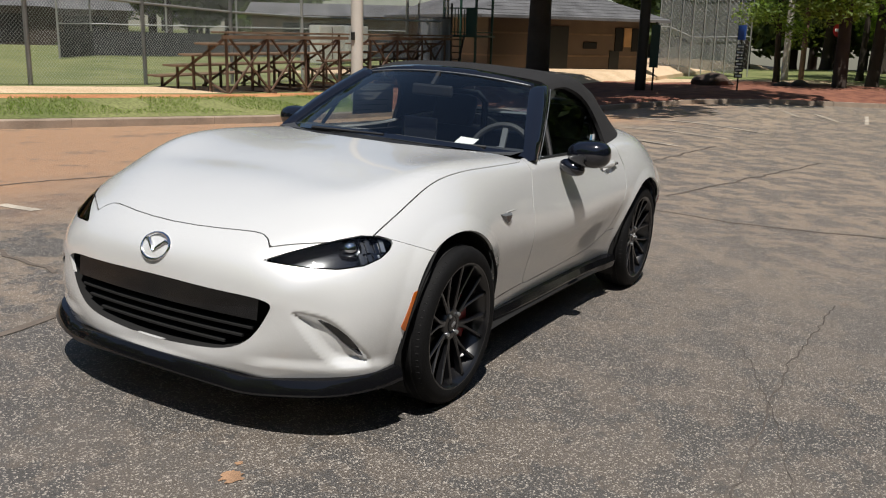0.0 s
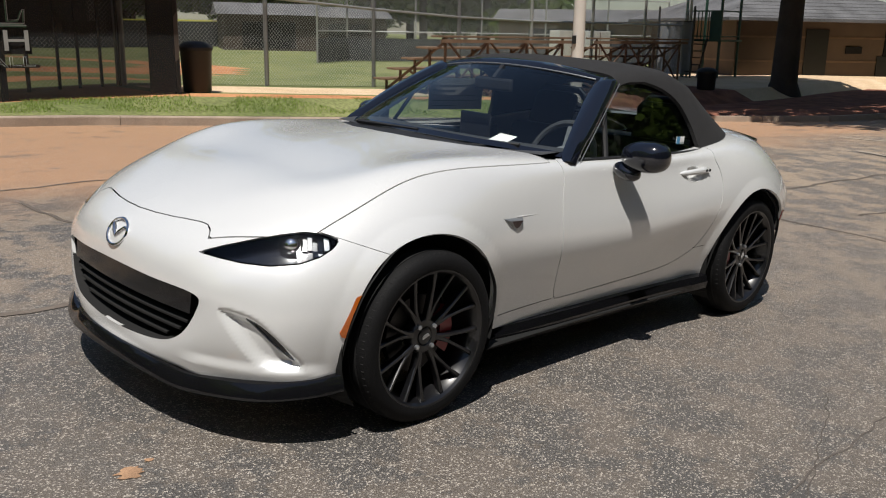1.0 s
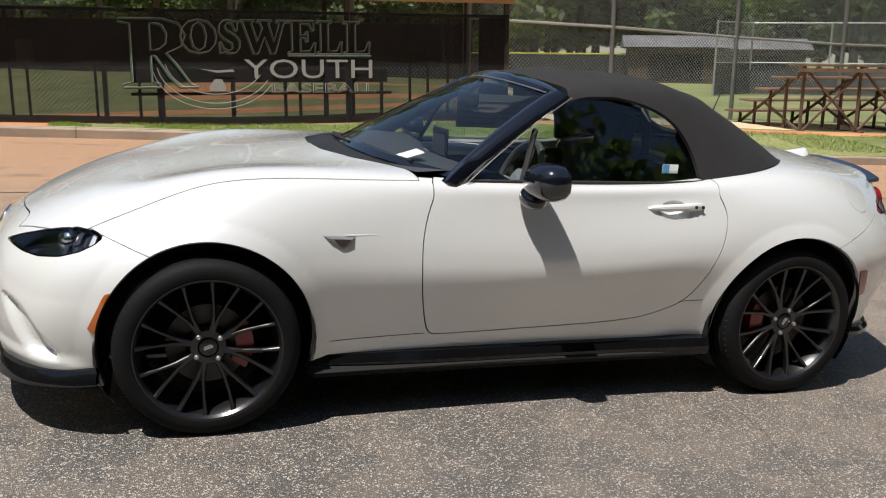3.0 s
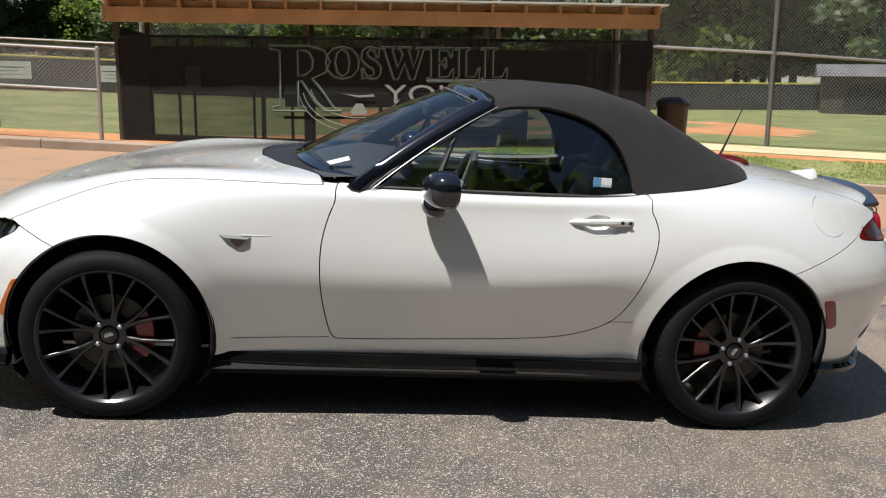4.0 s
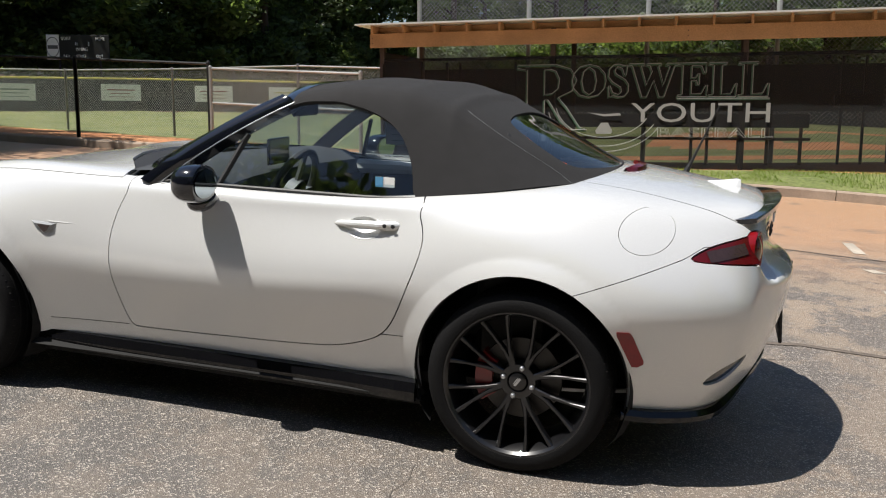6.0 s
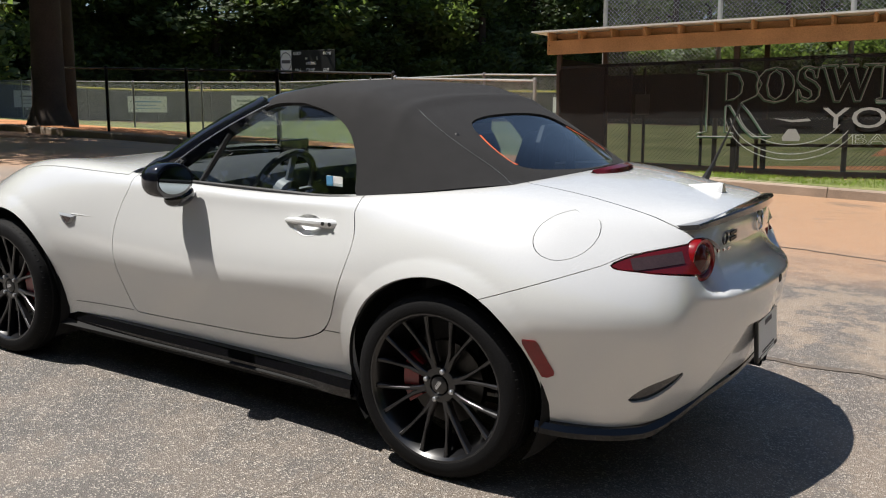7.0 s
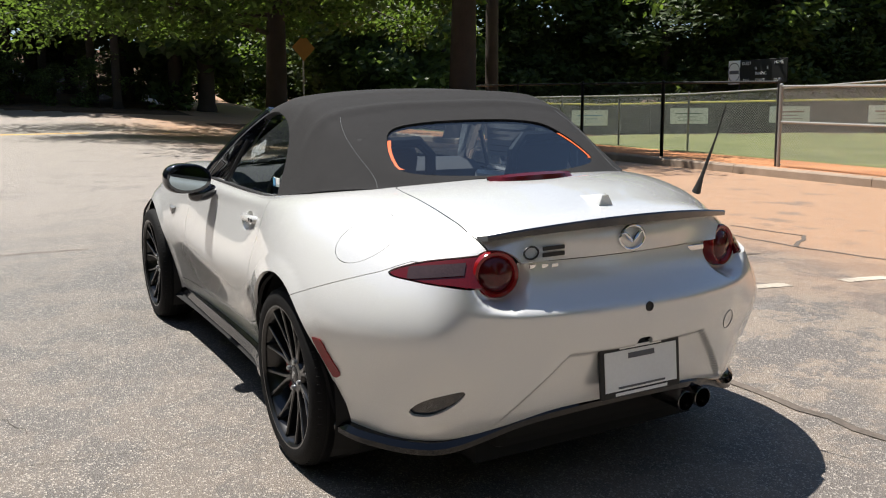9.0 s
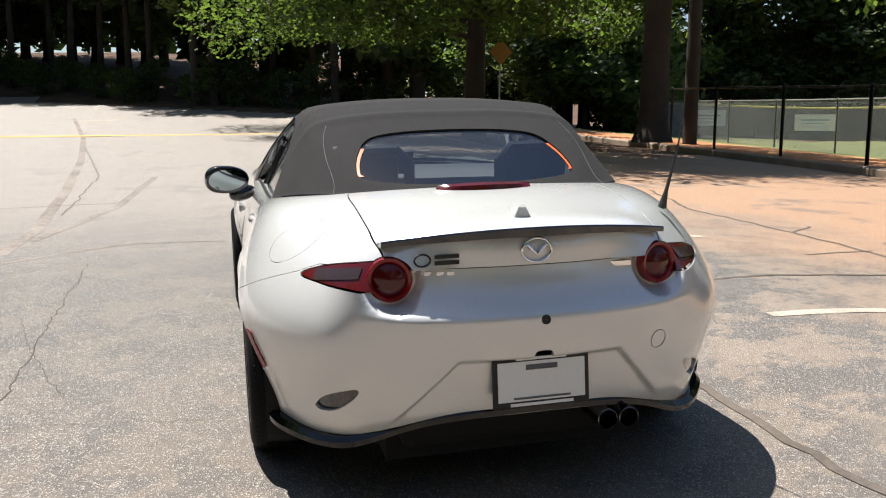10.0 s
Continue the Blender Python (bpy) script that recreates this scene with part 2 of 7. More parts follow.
def asphalt():
    """Worn asphalt: dark binder, pale stones, clay dust in patches that grow towards the kerb."""
    m, n, l, b = mat("worn_asphalt")
    tc = n.new("ShaderNodeTexCoord")

    def noi(s, d, rough=0.55):
        q = n.new("ShaderNodeTexNoise")
        q.inputs["Scale"].default_value, q.inputs["Detail"].default_value, q.inputs["Roughness"].default_value = s, d, rough
        l.new(tc.outputs["Object"], q.inputs["Vector"])
        return q

    def rng(src, a, c, lo, hi):
        q = n.new("ShaderNodeMapRange")
        q.inputs["From Min"].default_value, q.inputs["From Max"].default_value = a, c
        q.inputs["To Min"].default_value, q.inputs["To Max"].default_value = lo, hi
        l.new(src, q.inputs["Value"])
        return q.outputs[0]

    def mix(fac, c1, c2):
        q = n.new("ShaderNodeMix")
        q.data_type = "RGBA"
        for sock, v in ((q.inputs[0], fac), (q.inputs[6], c1), (q.inputs[7], c2)):
            if isinstance(v, tuple):
                sock.default_value = (*v, 1)
            elif isinstance(v, float):
                sock.default_value = v
            else:
                l.new(v, sock)
        return q.outputs[2]

    def calc(op, a, c):
        q = n.new("ShaderNodeMath")
        q.operation, q.use_clamp = op, True
        for sock, v in ((q.inputs[0], a), (q.inputs[1], c)):
            if isinstance(v, float):
                sock.default_value = v
            else:
                l.new(v, sock)
        return q.outputs[0]
    stone = n.new("ShaderNodeTexVoronoi")
    stone.inputs["Scale"].default_value = 190
    l.new(tc.outputs["Object"], stone.inputs["Vector"])
    sep = n.new("ShaderNodeSeparateXYZ")
    l.new(tc.outputs["Object"], sep.inputs[0])
    stonecol = n.new("ShaderNodeSeparateColor")
    l.new(stone.outputs["Color"], stonecol.inputs[0])
    wear = noi(0.55, 6)
    fine = noi(240, 3)
    base = mix(rng(wear.outputs["Fac"], 0.35, 0.68, 0, 1), (0.066, 0.061, 0.057), (0.108, 0.097, 0.087))
    pale = rng(stonecol.outputs[0], 0.82, 0.90, 0, 1)
    base = mix(calc("MULTIPLY", pale, 0.9), base, (0.47, 0.42, 0.36))
    base = mix(rng(fine.outputs["Fac"], 0.35, 0.5, 0.62, 0), base, (0.03, 0.03, 0.03))
    mott = noi(7.0, 9, 0.78)
    base = mix(rng(mott.outputs["Fac"], 0.47, 0.57, 0.0, 0.42), base, (0.070, 0.063, 0.056))
    # paler tone towards +x
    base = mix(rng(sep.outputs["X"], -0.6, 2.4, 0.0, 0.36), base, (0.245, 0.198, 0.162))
    # sandy dust past the long joint
    sand = noi(2.1, 11, 0.78)
    sy = calc("ADD", rng(sep.outputs["Y"], 0.9, 1.5, 0.20, 0.62), rng(sep.outputs["X"], 1.0, 6.0, 0.0, 0.6))
    s1 = calc("MULTIPLY", rng(sand.outputs["Fac"], 0.475, 0.525, 0.04, 1.0), sy)
    base = mix(s1, base, mix(rng(fine.outputs["Fac"], 0.3, 0.7, 0, 1), (0.23, 0.170, 0.118), (0.52, 0.395, 0.28)))
    # sheen of the sunlit lot put into the colour, paler towards -x
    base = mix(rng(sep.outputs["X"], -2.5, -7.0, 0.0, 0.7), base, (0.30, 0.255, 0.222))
    # clay dust nearer the kerb
    clay = noi(0.30, 7, 0.62)
    near = rng(sep.outputs["Y"], 1.0, 6.0, -0.30, 0.90)
    side = rng(sep.outputs["X"], -20.0, 14.0, 0.05, -0.25)
    c = calc("ADD", calc("ADD", rng(clay.outputs["Fac"], 0.38, 0.72, 0.0, 0.55), near), side)
    base = mix(rng(c, 0.15, 0.75, 0.0, 0.9), base, mix(rng(fine.outputs["Fac"], 0.3, 0.7, 0, 1), (0.42, 0.215, 0.105), (0.60, 0.345, 0.185)))
    spot = noi(1.3, 5)
    base = mix(rng(spot.outputs["Fac"], 0.69, 0.76, 0, 0.4), base, (0.36, 0.18, 0.09))
    patch = noi(1.1, 6, 0.7)
    base = mix(rng(patch.outputs["Fac"], 0.56, 0.62, 0, 0.55), base, (0.10, 0.090, 0.080))
    base = mix(calc("MULTIPLY", pale, 0.55), base, (0.58, 0.52, 0.45))
    grit = noi(330, 2)
    base = mix(rng(grit.outputs["Fac"], 0.40, 0.52, 0.42, 0.0), base, (0.045, 0.040, 0.036))
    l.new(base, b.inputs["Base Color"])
    b.inputs["Roughness"].default_value = 0.50
    b.inputs["Specular IOR Level"].default_value = 0.95
    bp = n.new("ShaderNodeBump")
    bp.inputs["Strength"].default_value, bp.inputs["Distance"].default_value = 0.7, 0.006
    hh = n.new("ShaderNodeMath")
    hh.operation = "ADD"
    l.new(stone.outputs["Distance"], hh.inputs[0])
    l.new(fine.outputs["Fac"], hh.inputs[1])
    l.new(hh.outputs[0], bp.inputs["Height"])
    l.new(bp.outputs[0], b.inputs["Normal"])
    return m


ASPHALT = asphalt()
LAWN = soil("mown_lawn", (0.12, 0.145, 0.045), (0.20, 0.21, 0.08), 0.5)
CLAY = soil("infield_clay", (0.42, 0.17, 0.07), (0.52, 0.25, 0.11), 0.6)
SANDPATH = soil("tan_path", (0.55, 0.40, 0.25), (0.64, 0.48, 0.32), 0.8, bump=0.2)
MULCH = soil("red_mulch", (0.15, 0.055, 0.036), (0.26, 0.105, 0.062), 2.0)
LITTER = soil("leaf_litter", (0.06, 0.035, 0.02), (0.14, 0.075, 0.04), 1.2)

# ---- building tools ----
def wpt(x, y, z):
    return G @ Vector((x, y, z))


def kerb_y(x):
    """The kerb's line: it draws nearer past the dugout."""
    return float(np.interp(x, (3.0, 6.0, 11.0, 17.0), (11.7, 11.15, 10.35, 10.3)))


def sway(x, y):
    """How far the kerb's bend carries the ground at y."""
    w = float(np.interp(y, (4, 9, 14, 20), (0, 1, 1, 0)))
    return (kerb_y(x) - 11.7) * w


def lift(x, y):
    """Height of the ground in the lot's frame."""
    v = y - sway(x, y)
    if v < 11.7:
        z = -0.0565 * max(0.0, v - 2.5)
    else:
        foot = float(np.interp(x, (-8, -4.5, 0, 2.5, 5, 16), (-.39, -.40, -.33, -.20, -.08, -.02)))
        left = float(np.interp(v, (12.5, 15.4, 17, 20, 30, 44, 60), (foot, -.54, -.86, -1.1, -1.75, -1.45, -1.4)))
        right = float(np.interp(v, (12.5, 15.5, 22, 45), (foot, foot - .02, -.5, -1.1)))
        k = min(1.0, max(0.0, (x + 5) / 11))
        z = left * (1 - k) + right * k
        if v < 12.5:
            z = -.35 + (foot + .35) * (v - 11.7) / .8
    if x > 17:
        z += 0.045 * (min(x, 60) - 17)
    if x < -26 and v < 11.7:
        z += 0.05 * (-26 - max(x, -70))
    if x < -46 and v < 11.7:
        z += 0.10 * (-46 - max(x, -70))
    return z


def gz(x, y):
    """The world's place of the ground at the lot's x, y."""
    return wpt(x, y, lift(x, y))


def link(name, me, materials, parent=None, label=""):
    ob = new(name, me)
    for m in materials if isinstance(materials, (list, tuple)) else [materials]:
        me.materials.append(m)
    if parent is not None:
        ob.parent = parent
    if label:
        ob["label"] = label
    return ob


def part(name, bm, material, parent=None, label="", smooth=False, angle=35):
    me = bpy.data.meshes.new(name)
    bm.normal_update()
    bm.to_mesh(me)
    bm.free()
    if smooth:
        me.shade_smooth()
        me.set_sharp_from_angle(angle=radians(angle))
    return link(name, me, material, parent, label)


def holder(name, m, label, category, group="", kind=""):
    ob = new(name)
    ob.empty_display_size = 0.1
    ob.matrix_world = m
    return tagged(ob, label, category, group, kind)


def box(bm, x0, x1, y0, y1, z0, z1, bevel=0.0, m=None):
    vs = [bm.verts.new((x, y, z)) for z in (z0, z1) for y in (y0, y1) for x in (x0, x1)]
    fs = [bm.faces.new([vs[i] for i in f]) for f in ((0, 2, 3, 1), (4, 5, 7, 6), (0, 1, 5, 4), (2, 6, 7, 3), (0, 4, 6, 2), (1, 3, 7, 5))]
    if bevel:
        es = list({e for f in fs for e in f.edges})
        r = bmesh.ops.bevel(bm, geom=es, offset=bevel, segments=2, affect="EDGES", profile=0.5)
        vs = list({v for f in r["faces"] for v in f.verts} | {v for v in vs if v.is_valid})
    if m is not None:
        bmesh.ops.transform(bm, matrix=m, verts=[v for v in vs if v.is_valid])
    return vs


def bar(bm, a, b, w, h=None, up=(0, 0, 1)):
    """A square bar from a to b."""
    a, b = Vector(a), Vector(b)
    h = h or w
    d = (b - a).normalized()
    u = Vector(up)
    if abs(d.dot(u)) > 0.98:
        u = Vector((1, 0, 0))
    s = d.cross(u).normalized() * w / 2
    t = s.cross(d).normalized() * h / 2
    r = [[bm.verts.new(p + i * s + j * t) for i, j in ((-1, -1), (1, -1), (1, 1), (-1, 1))] for p in (a, b)]
    for i in range(4):
        bm.faces.new((r[0][i], r[0][(i + 1) % 4], r[1][(i + 1) % 4], r[1][i]))
    bm.faces.new(r[0][::-1])
    bm.faces.new(r[1])


def tube(bm, pts, radii, n=8, cap=True, closed=False):
    """A round tube along points; radii one number or one for each point."""
    pts = [Vector(p) for p in pts]
    if not isinstance(radii, (list, tuple)):
        radii = [radii] * len(pts)
    rings, last = [], None
    for i, p in enumerate(pts):
        a = pts[i - 1] if (i or closed) else p
        b = pts[(i + 1) % len(pts)] if (i < len(pts) - 1 or closed) else p
        d = (b - a).normalized()
        if last is None:
            last = d.orthogonal().normalized()
        last = (last - d * last.dot(d)).normalized()
        s = d.cross(last)
        rings.append([bm.verts.new(p + radii[i] * (math.cos(2 * math.pi * k / n) * last + math.sin(2 * math.pi * k / n) * s)) for k in range(n)])
    for i in range(len(rings) if closed else len(rings) - 1):
        a, b = rings[i], rings[(i + 1) % len(rings)]
        for k in range(n):
            bm.faces.new((a[k], a[(k + 1) % n], b[(k + 1) % n], b[k]))
    if cap and not closed:
        bm.faces.new(rings[0][::-1])
        bm.faces.new(rings[-1])


def lathe(bm, profile, n=48, m=None, closed=False):
    """Turns (radius, height) pairs about the z axis."""
    vs = []
    rings = []
    for r, h in profile:
        ring = [bm.verts.new((r * math.cos(2 * math.pi * k / n), r * math.sin(2 * math.pi * k / n), h)) for k in range(n)]
        rings.append(ring)
        vs += ring
    pairs = list(zip(rings, rings[1:])) + ([(rings[-1], rings[0])] if closed else [])
    for a, b in pairs:
        for k in range(n):
            bm.faces.new((a[k], a[(k + 1) % n], b[(k + 1) % n], b[k]))
    if m is not None:
        bmesh.ops.transform(bm, matrix=m, verts=vs)
    return vs


def disc(bm, r, h, n=32, m=None):
    vs = [bm.verts.new((r * math.cos(2 * math.pi * k / n), r * math.sin(2 * math.pi * k / n), h)) for k in range(n)]
    bm.faces.new(vs)
    if m is not None:
        bmesh.ops.transform(bm, matrix=m, verts=vs)


def words(name, text, size, m, material, parent, outline=0.0, thick=0.002, width=None, height=None):
    cu = bpy.data.curves.new(name, "FONT")
    cu.body, cu.size, cu.align_x, cu.align_y = text, size, "LEFT", "BOTTOM_BASELINE"
    cu.resolution_u = 3
    if outline:
        cu.fill_mode, cu.bevel_depth, cu.bevel_resolution = "NONE", outline, 0
    else:
        cu.extrude = thick
    cu.materials.append(material)
    ob = new(name, cu)
    bpy.context.view_layer.update()
    sx, sy = 1.0, 1.0
    if width:
        sx = width / max(ob.dimensions.x, 1e-3)
    if height:
        sy = height / max(ob.dimensions.y, 1e-3)
    ob.parent = parent
    ob.matrix_local = m @ Matrix.Diagonal((sx, sy, 1, 1))
    return ob


def smooth_loop(pts, n=8):
    """A closed Catmull-Rom curve through the points."""
    pts = np.array(pts, float)
    k = len(pts)
    out = []
    for i in range(k):
        p0, p1, p2, p3 = pts[i - 1], pts[i], pts[(i + 1) % k], pts[(i + 2) % k]
        for f in np.arange(n) / n:
            out.append(0.5 * (2 * p1 + (p2 - p0) * f + (2 * p0 - 5 * p1 + 4 * p2 - p3) * f ** 2 + (3 * p1 - p0 - 3 * p2 + p3) * f ** 3))
    return np.array(out)


def run(knots, n=6):
    """A smooth open curve through the knots."""
    k = np.array(knots, float)
    e = np.concatenate([2 * k[:1] - k[1:2], k, 2 * k[-1:] - k[-2:-1]])
    out = []
    for i in range(len(k) - 1):
        p0, p1, p2, p3 = e[i:i + 4]
        for f in np.arange(n) / n:
            out.append(tuple(0.5 * (2 * p1 + (p2 - p0) * f + (2 * p0 - 5 * p1 + 4 * p2 - p3) * f ** 2 + (3 * p1 - p0 - 3 * p2 + p3) * f ** 3)))
    return out + [tuple(k[-1])]


def outside(px, py, poly):
    """Signed distance to a closed polygon, above 0 outside."""
    a, b = np.array(poly, float), np.roll(np.array(poly, float), -1, 0)
    best = np.full(len(px), 1e9)
    inside = np.zeros(len(px), bool)
    for (ax, ay), (bx, by) in zip(a, b):
        ex, ey = bx - ax, by - ay
        wx, wy = px - ax, py - ay
        h = np.clip((wx * ex + wy * ey) / max(ex * ex + ey * ey, 1e-12), 0, 1)
        best = np.minimum(best, (wx - ex * h) ** 2 + (wy - ey * h) ** 2)
        cross = (ay > py) != (by > py)
        with np.errstate(divide="ignore", invalid="ignore"):
            hit = px < (bx - ax) * (py - ay) / (by - ay if by != ay else 1e-12) + ax
        inside ^= cross & hit
    return np.where(inside, -1, 1) * np.sqrt(best)


class Net:
    """A smooth surface over a net of points: rows run along, columns across."""

    def __init__(self, lines, mirror_first, mirror_last):
        d = np.array(lines, float).transpose(1, 0, 2)
        self.mirror = (mirror_first, mirror_last)
        c = d.copy()
        for _ in range(3):
            e = self.pad(c)
            rows = (e[:-2] + 4 * e[1:-1] + e[2:]) / 6
            c = c + (d - (rows[:, :-2] + 4 * rows[:, 1:-1] + rows[:, 2:]) / 6)
        self.c = self.pad(c)
        self.n, self.m = d.shape[:2]

    def pad(self, c):
        c = np.concatenate([2 * c[:1] - c[1:2], c, 2 * c[-1:] - c[-2:-1]], 0)
        flip = np.array([1, -1, 1])
        a = c[:, 1:2] * flip if self.mirror[0] else 2 * c[:, :1] - c[:, 1:2]
        b = c[:, -2:-1] * flip if self.mirror[1] else 2 * c[:, -1:] - c[:, -2:-1]
        return np.concatenate([a, c, b], 1)

    def at(self, u, v):
        u, v = np.clip(u, 0, self.n - 1 - 1e-6), np.clip(v, 0, self.m - 1 - 1e-6)
        i, j = u.astype(int), v.astype(int)
        f, g = u - i, v - j

        def w(f):
            return ((1 - f) ** 3 / 6, (3 * f ** 3 - 6 * f ** 2 + 4) / 6, (-3 * f ** 3 + 3 * f ** 2 + 3 * f + 1) / 6, f ** 3 / 6)
        out = 0
        for a, wa in enumerate(w(f)):
            for b, wb in enumerate(w(g)):
                out = out + (wa * wb)[:, None] * self.c[i + a, j + b]
        return out

    def normal(self, u, v):
        e = 1e-3
        a = self.at(u + e, v) - self.at(u - e, v)
        b = self.at(u, v + e) - self.at(u, v - e)
        n = np.cross(b, a)
        return n / np.maximum(np.linalg.norm(n, axis=1, keepdims=True), 1e-9)


class Sheet:
    """A piece of a Net, cut by signed functions of the place."""

    def __init__(self, net, uv, faces):
        self.net, self.uv, self.faces = net, uv, faces

    @classmethod
    def whole(cls, net, us, vs):
        nu, nv = len(us), len(vs)
        uv = np.array([(u, v) for u in us for v in vs])
        faces = [[i * nv + j, (i + 1) * nv + j, (i + 1) * nv + j + 1, i * nv + j + 1] for i in range(nu - 1) for j in range(nv - 1)]
        return cls(net, uv, faces)

    def keep(self, fn, gap=0.0):
        """The part where fn(places) >= gap."""
        p = self.net.at(self.uv[:, 0], self.uv[:, 1])
        f = fn(p[:, 0], p[:, 1], p[:, 2]) - gap
        uv, cuts, faces = list(map(tuple, self.uv)), {}, []
        for face in self.faces:
            fv = [f[i] for i in face]
            if min(fv) >= 0:
                faces.append(face)
                continue
            if max(fv) < 0:
                continue
            out = []
            for k, i in enumerate(face):
                j = face[(k + 1) % len(face)]
                if f[i] >= 0:
                    out.append(i)
                if (f[i] >= 0) != (f[j] >= 0):
                    key = (min(i, j), max(i, j))
                    if key not in cuts:
                        s = f[i] / (f[i] - f[j])
                        cuts[key] = len(uv)
                        uv.append((uv[i][0] + s * (uv[j][0] - uv[i][0]), uv[i][1] + s * (uv[j][1] - uv[i][1])))
                    out.append(cuts[key])
            if len(out) > 2:
                faces.append(out)
        return Sheet(self.net, np.array(uv), faces)

    def split(self, fn, gap):
        return self.keep(fn, gap), self.keep(lambda x, y, z: -fn(x, y, z), gap)

    def object(self, name, material, parent, sides=(-1, 1), rim=0.012, push=0.0, label="", bend=None):
        """One mesh: the sheet on one or both sides of the car, with an edge turned inwards."""
        used = sorted({i for f in self.faces for i in f})
        index = {i: k for k, i in enumerate(used)}
        uv = self.uv[used]
        p, n = self.net.at(uv[:, 0], uv[:, 1]), self.net.normal(uv[:, 0], uv[:, 1])
        if bend is not None:
            p, n = bend(p, n)
        p = p + n * push
        count = {}
        for f in self.faces:
            for a, b in zip(f, f[1:] + f[:1]):
                count[(min(a, b), max(a, b))] = count.get((min(a, b), max(a, b)), 0) + 1
        verts, norms, faces = [], [], []
        for side in sides:
            s = np.array([1, side, 1])
            o = len(verts)
            verts += list(map(tuple, p * s))
            norms += list(map(tuple, n * s))
            for f in self.faces:
                q = [o + index[i] for i in f]
                faces.append(q[::-1] if side > 0 else q)
            if rim:
                for f in self.faces:
                    for a, b in zip(f, f[1:] + f[:1]):
                        if count[(min(a, b), max(a, b))] == 1:
                            pa, pb = p[index[a]], p[index[b]]
                            if max(abs(pa[1]), abs(pb[1])) < 0.004:
                                continue
                            k = len(verts)
                            quad = [pa, pb, pb - n[index[b]] * rim, pa - n[index[a]] * rim]
                            out = np.cross(n[index[a]], pb - pa)
                            out = out / max(np.linalg.norm(out), 1e-9)
                            verts += [tuple(x * s) for x in quad]
                            norms += [tuple(out * s)] * 4
                            faces.append([k, k + 1, k + 2, k + 3] if side > 0 else [k + 3, k + 2, k + 1, k])
        me = bpy.data.meshes.new(name)
        me.from_pydata(verts, [], faces)
        me.shade_smooth()
        me.normals_split_custom_set_from_vertices(norms)
        return link(name, me, material, parent, label)

# ---- the car: front towards -x, wheels on z = 0 of the lot's frame ----
car = holder("car", G, "pearl white two-seat roadster, closed black soft top, parked on asphalt", "car")

# Section lines of the body, front to rear: along, half width, height. From the belly's middle round the flank to the spine.
BELLY = [(-1.9, 0, 0.268), (-1.895, 0, 0.232), (-1.86, 0, 0.2), (-1.55, 0, 0.17), (-1.155, 0, 0.16), (-0.78, 0, 0.16), (-0.38, 0, 0.16), (0.15, 0, 0.16),
    (0.6, 0, 0.16), (0.85, 0, 0.16), (1.155, 0, 0.17), (1.5, 0, 0.2), (1.88, 0, 0.3), (1.92, 0, 0.33), (1.945, 0, 0.37), (1.975, 0, 0.41), (1.9877, 0, 0.495)]
KEEL = [(-1.892, 0.18, 0.275), (-1.882, 0.27, 0.235), (-1.8, 0.45, 0.195), (-1.53, 0.7, 0.18), (-1.155, 0.72, 0.18), (-0.78, 0.72, 0.18), (-0.38, 0.71, 0.18),
    (0.15, 0.71, 0.18), (0.6, 0.72, 0.18), (0.85, 0.72, 0.18), (1.155, 0.72, 0.19), (1.5, 0.7, 0.22), (1.76, 0.5, 0.24), (1.87, 0.34, 0.285), (1.93, 0.22, 0.35),
    (1.97, 0.1, 0.415), (1.987, 0.015, 0.4958)]
SILL = [(-1.875, 0.33, 0.295), (-1.845, 0.43, 0.25), (-1.72, 0.63, 0.205), (-1.53, 0.7593, 0.2), (-1.155, 0.79, 0.2), (-0.78, 0.763, 0.2), (-0.38, 0.7437, 0.2), (0.15, 0.7366, 0.205), (0.6, 0.7463, 0.21), (0.85, 0.7733, 0.215), (1.155, 0.79, 0.22), (1.5, 0.7542, 0.235), (1.74, 0.6168, 0.245), (1.85, 0.4567, 0.28), (1.92, 0.326, 0.34), (1.965, 0.16, 0.425), (1.9863, 0.024, 0.4972)]
LOW = [(-1.855, 0.42, 0.35), (-1.825, 0.52, 0.33), (-1.73, 0.665, 0.31), (-1.55, 0.78, 0.31), (-1.155, 0.83, 0.31), (-0.78, 0.7708, 0.295), (-0.38, 0.7499, 0.3), (0.15, 0.7498, 0.315), (0.6, 0.7645, 0.34), (0.85, 0.8127, 0.37), (1.155, 0.839, 0.36), (1.51, 0.7878, 0.36), (1.77, 0.6389, 0.36), (1.875, 0.505, 0.38), (1.93, 0.376, 0.4), (1.97, 0.19, 0.45), (1.987, 0.0285, 0.501)]
MID = [(-1.842, 0.47, 0.43), (-1.81, 0.555, 0.43), (-1.72, 0.68, 0.44), (-1.545, 0.7916, 0.45), (-1.155, 0.85, 0.45), (-0.78, 0.7932, 0.43), (-0.38, 0.7829, 0.43), (0.15, 0.7928, 0.44), (0.6, 0.801, 0.47), (0.85, 0.838, 0.5), (1.155, 0.861, 0.49), (1.52, 0.818, 0.48), (1.8, 0.662, 0.48), (1.9, 0.534, 0.48), (1.965, 0.39, 0.48), (1.985, 0.2, 0.485), (1.9892, 0.03, 0.5062)]
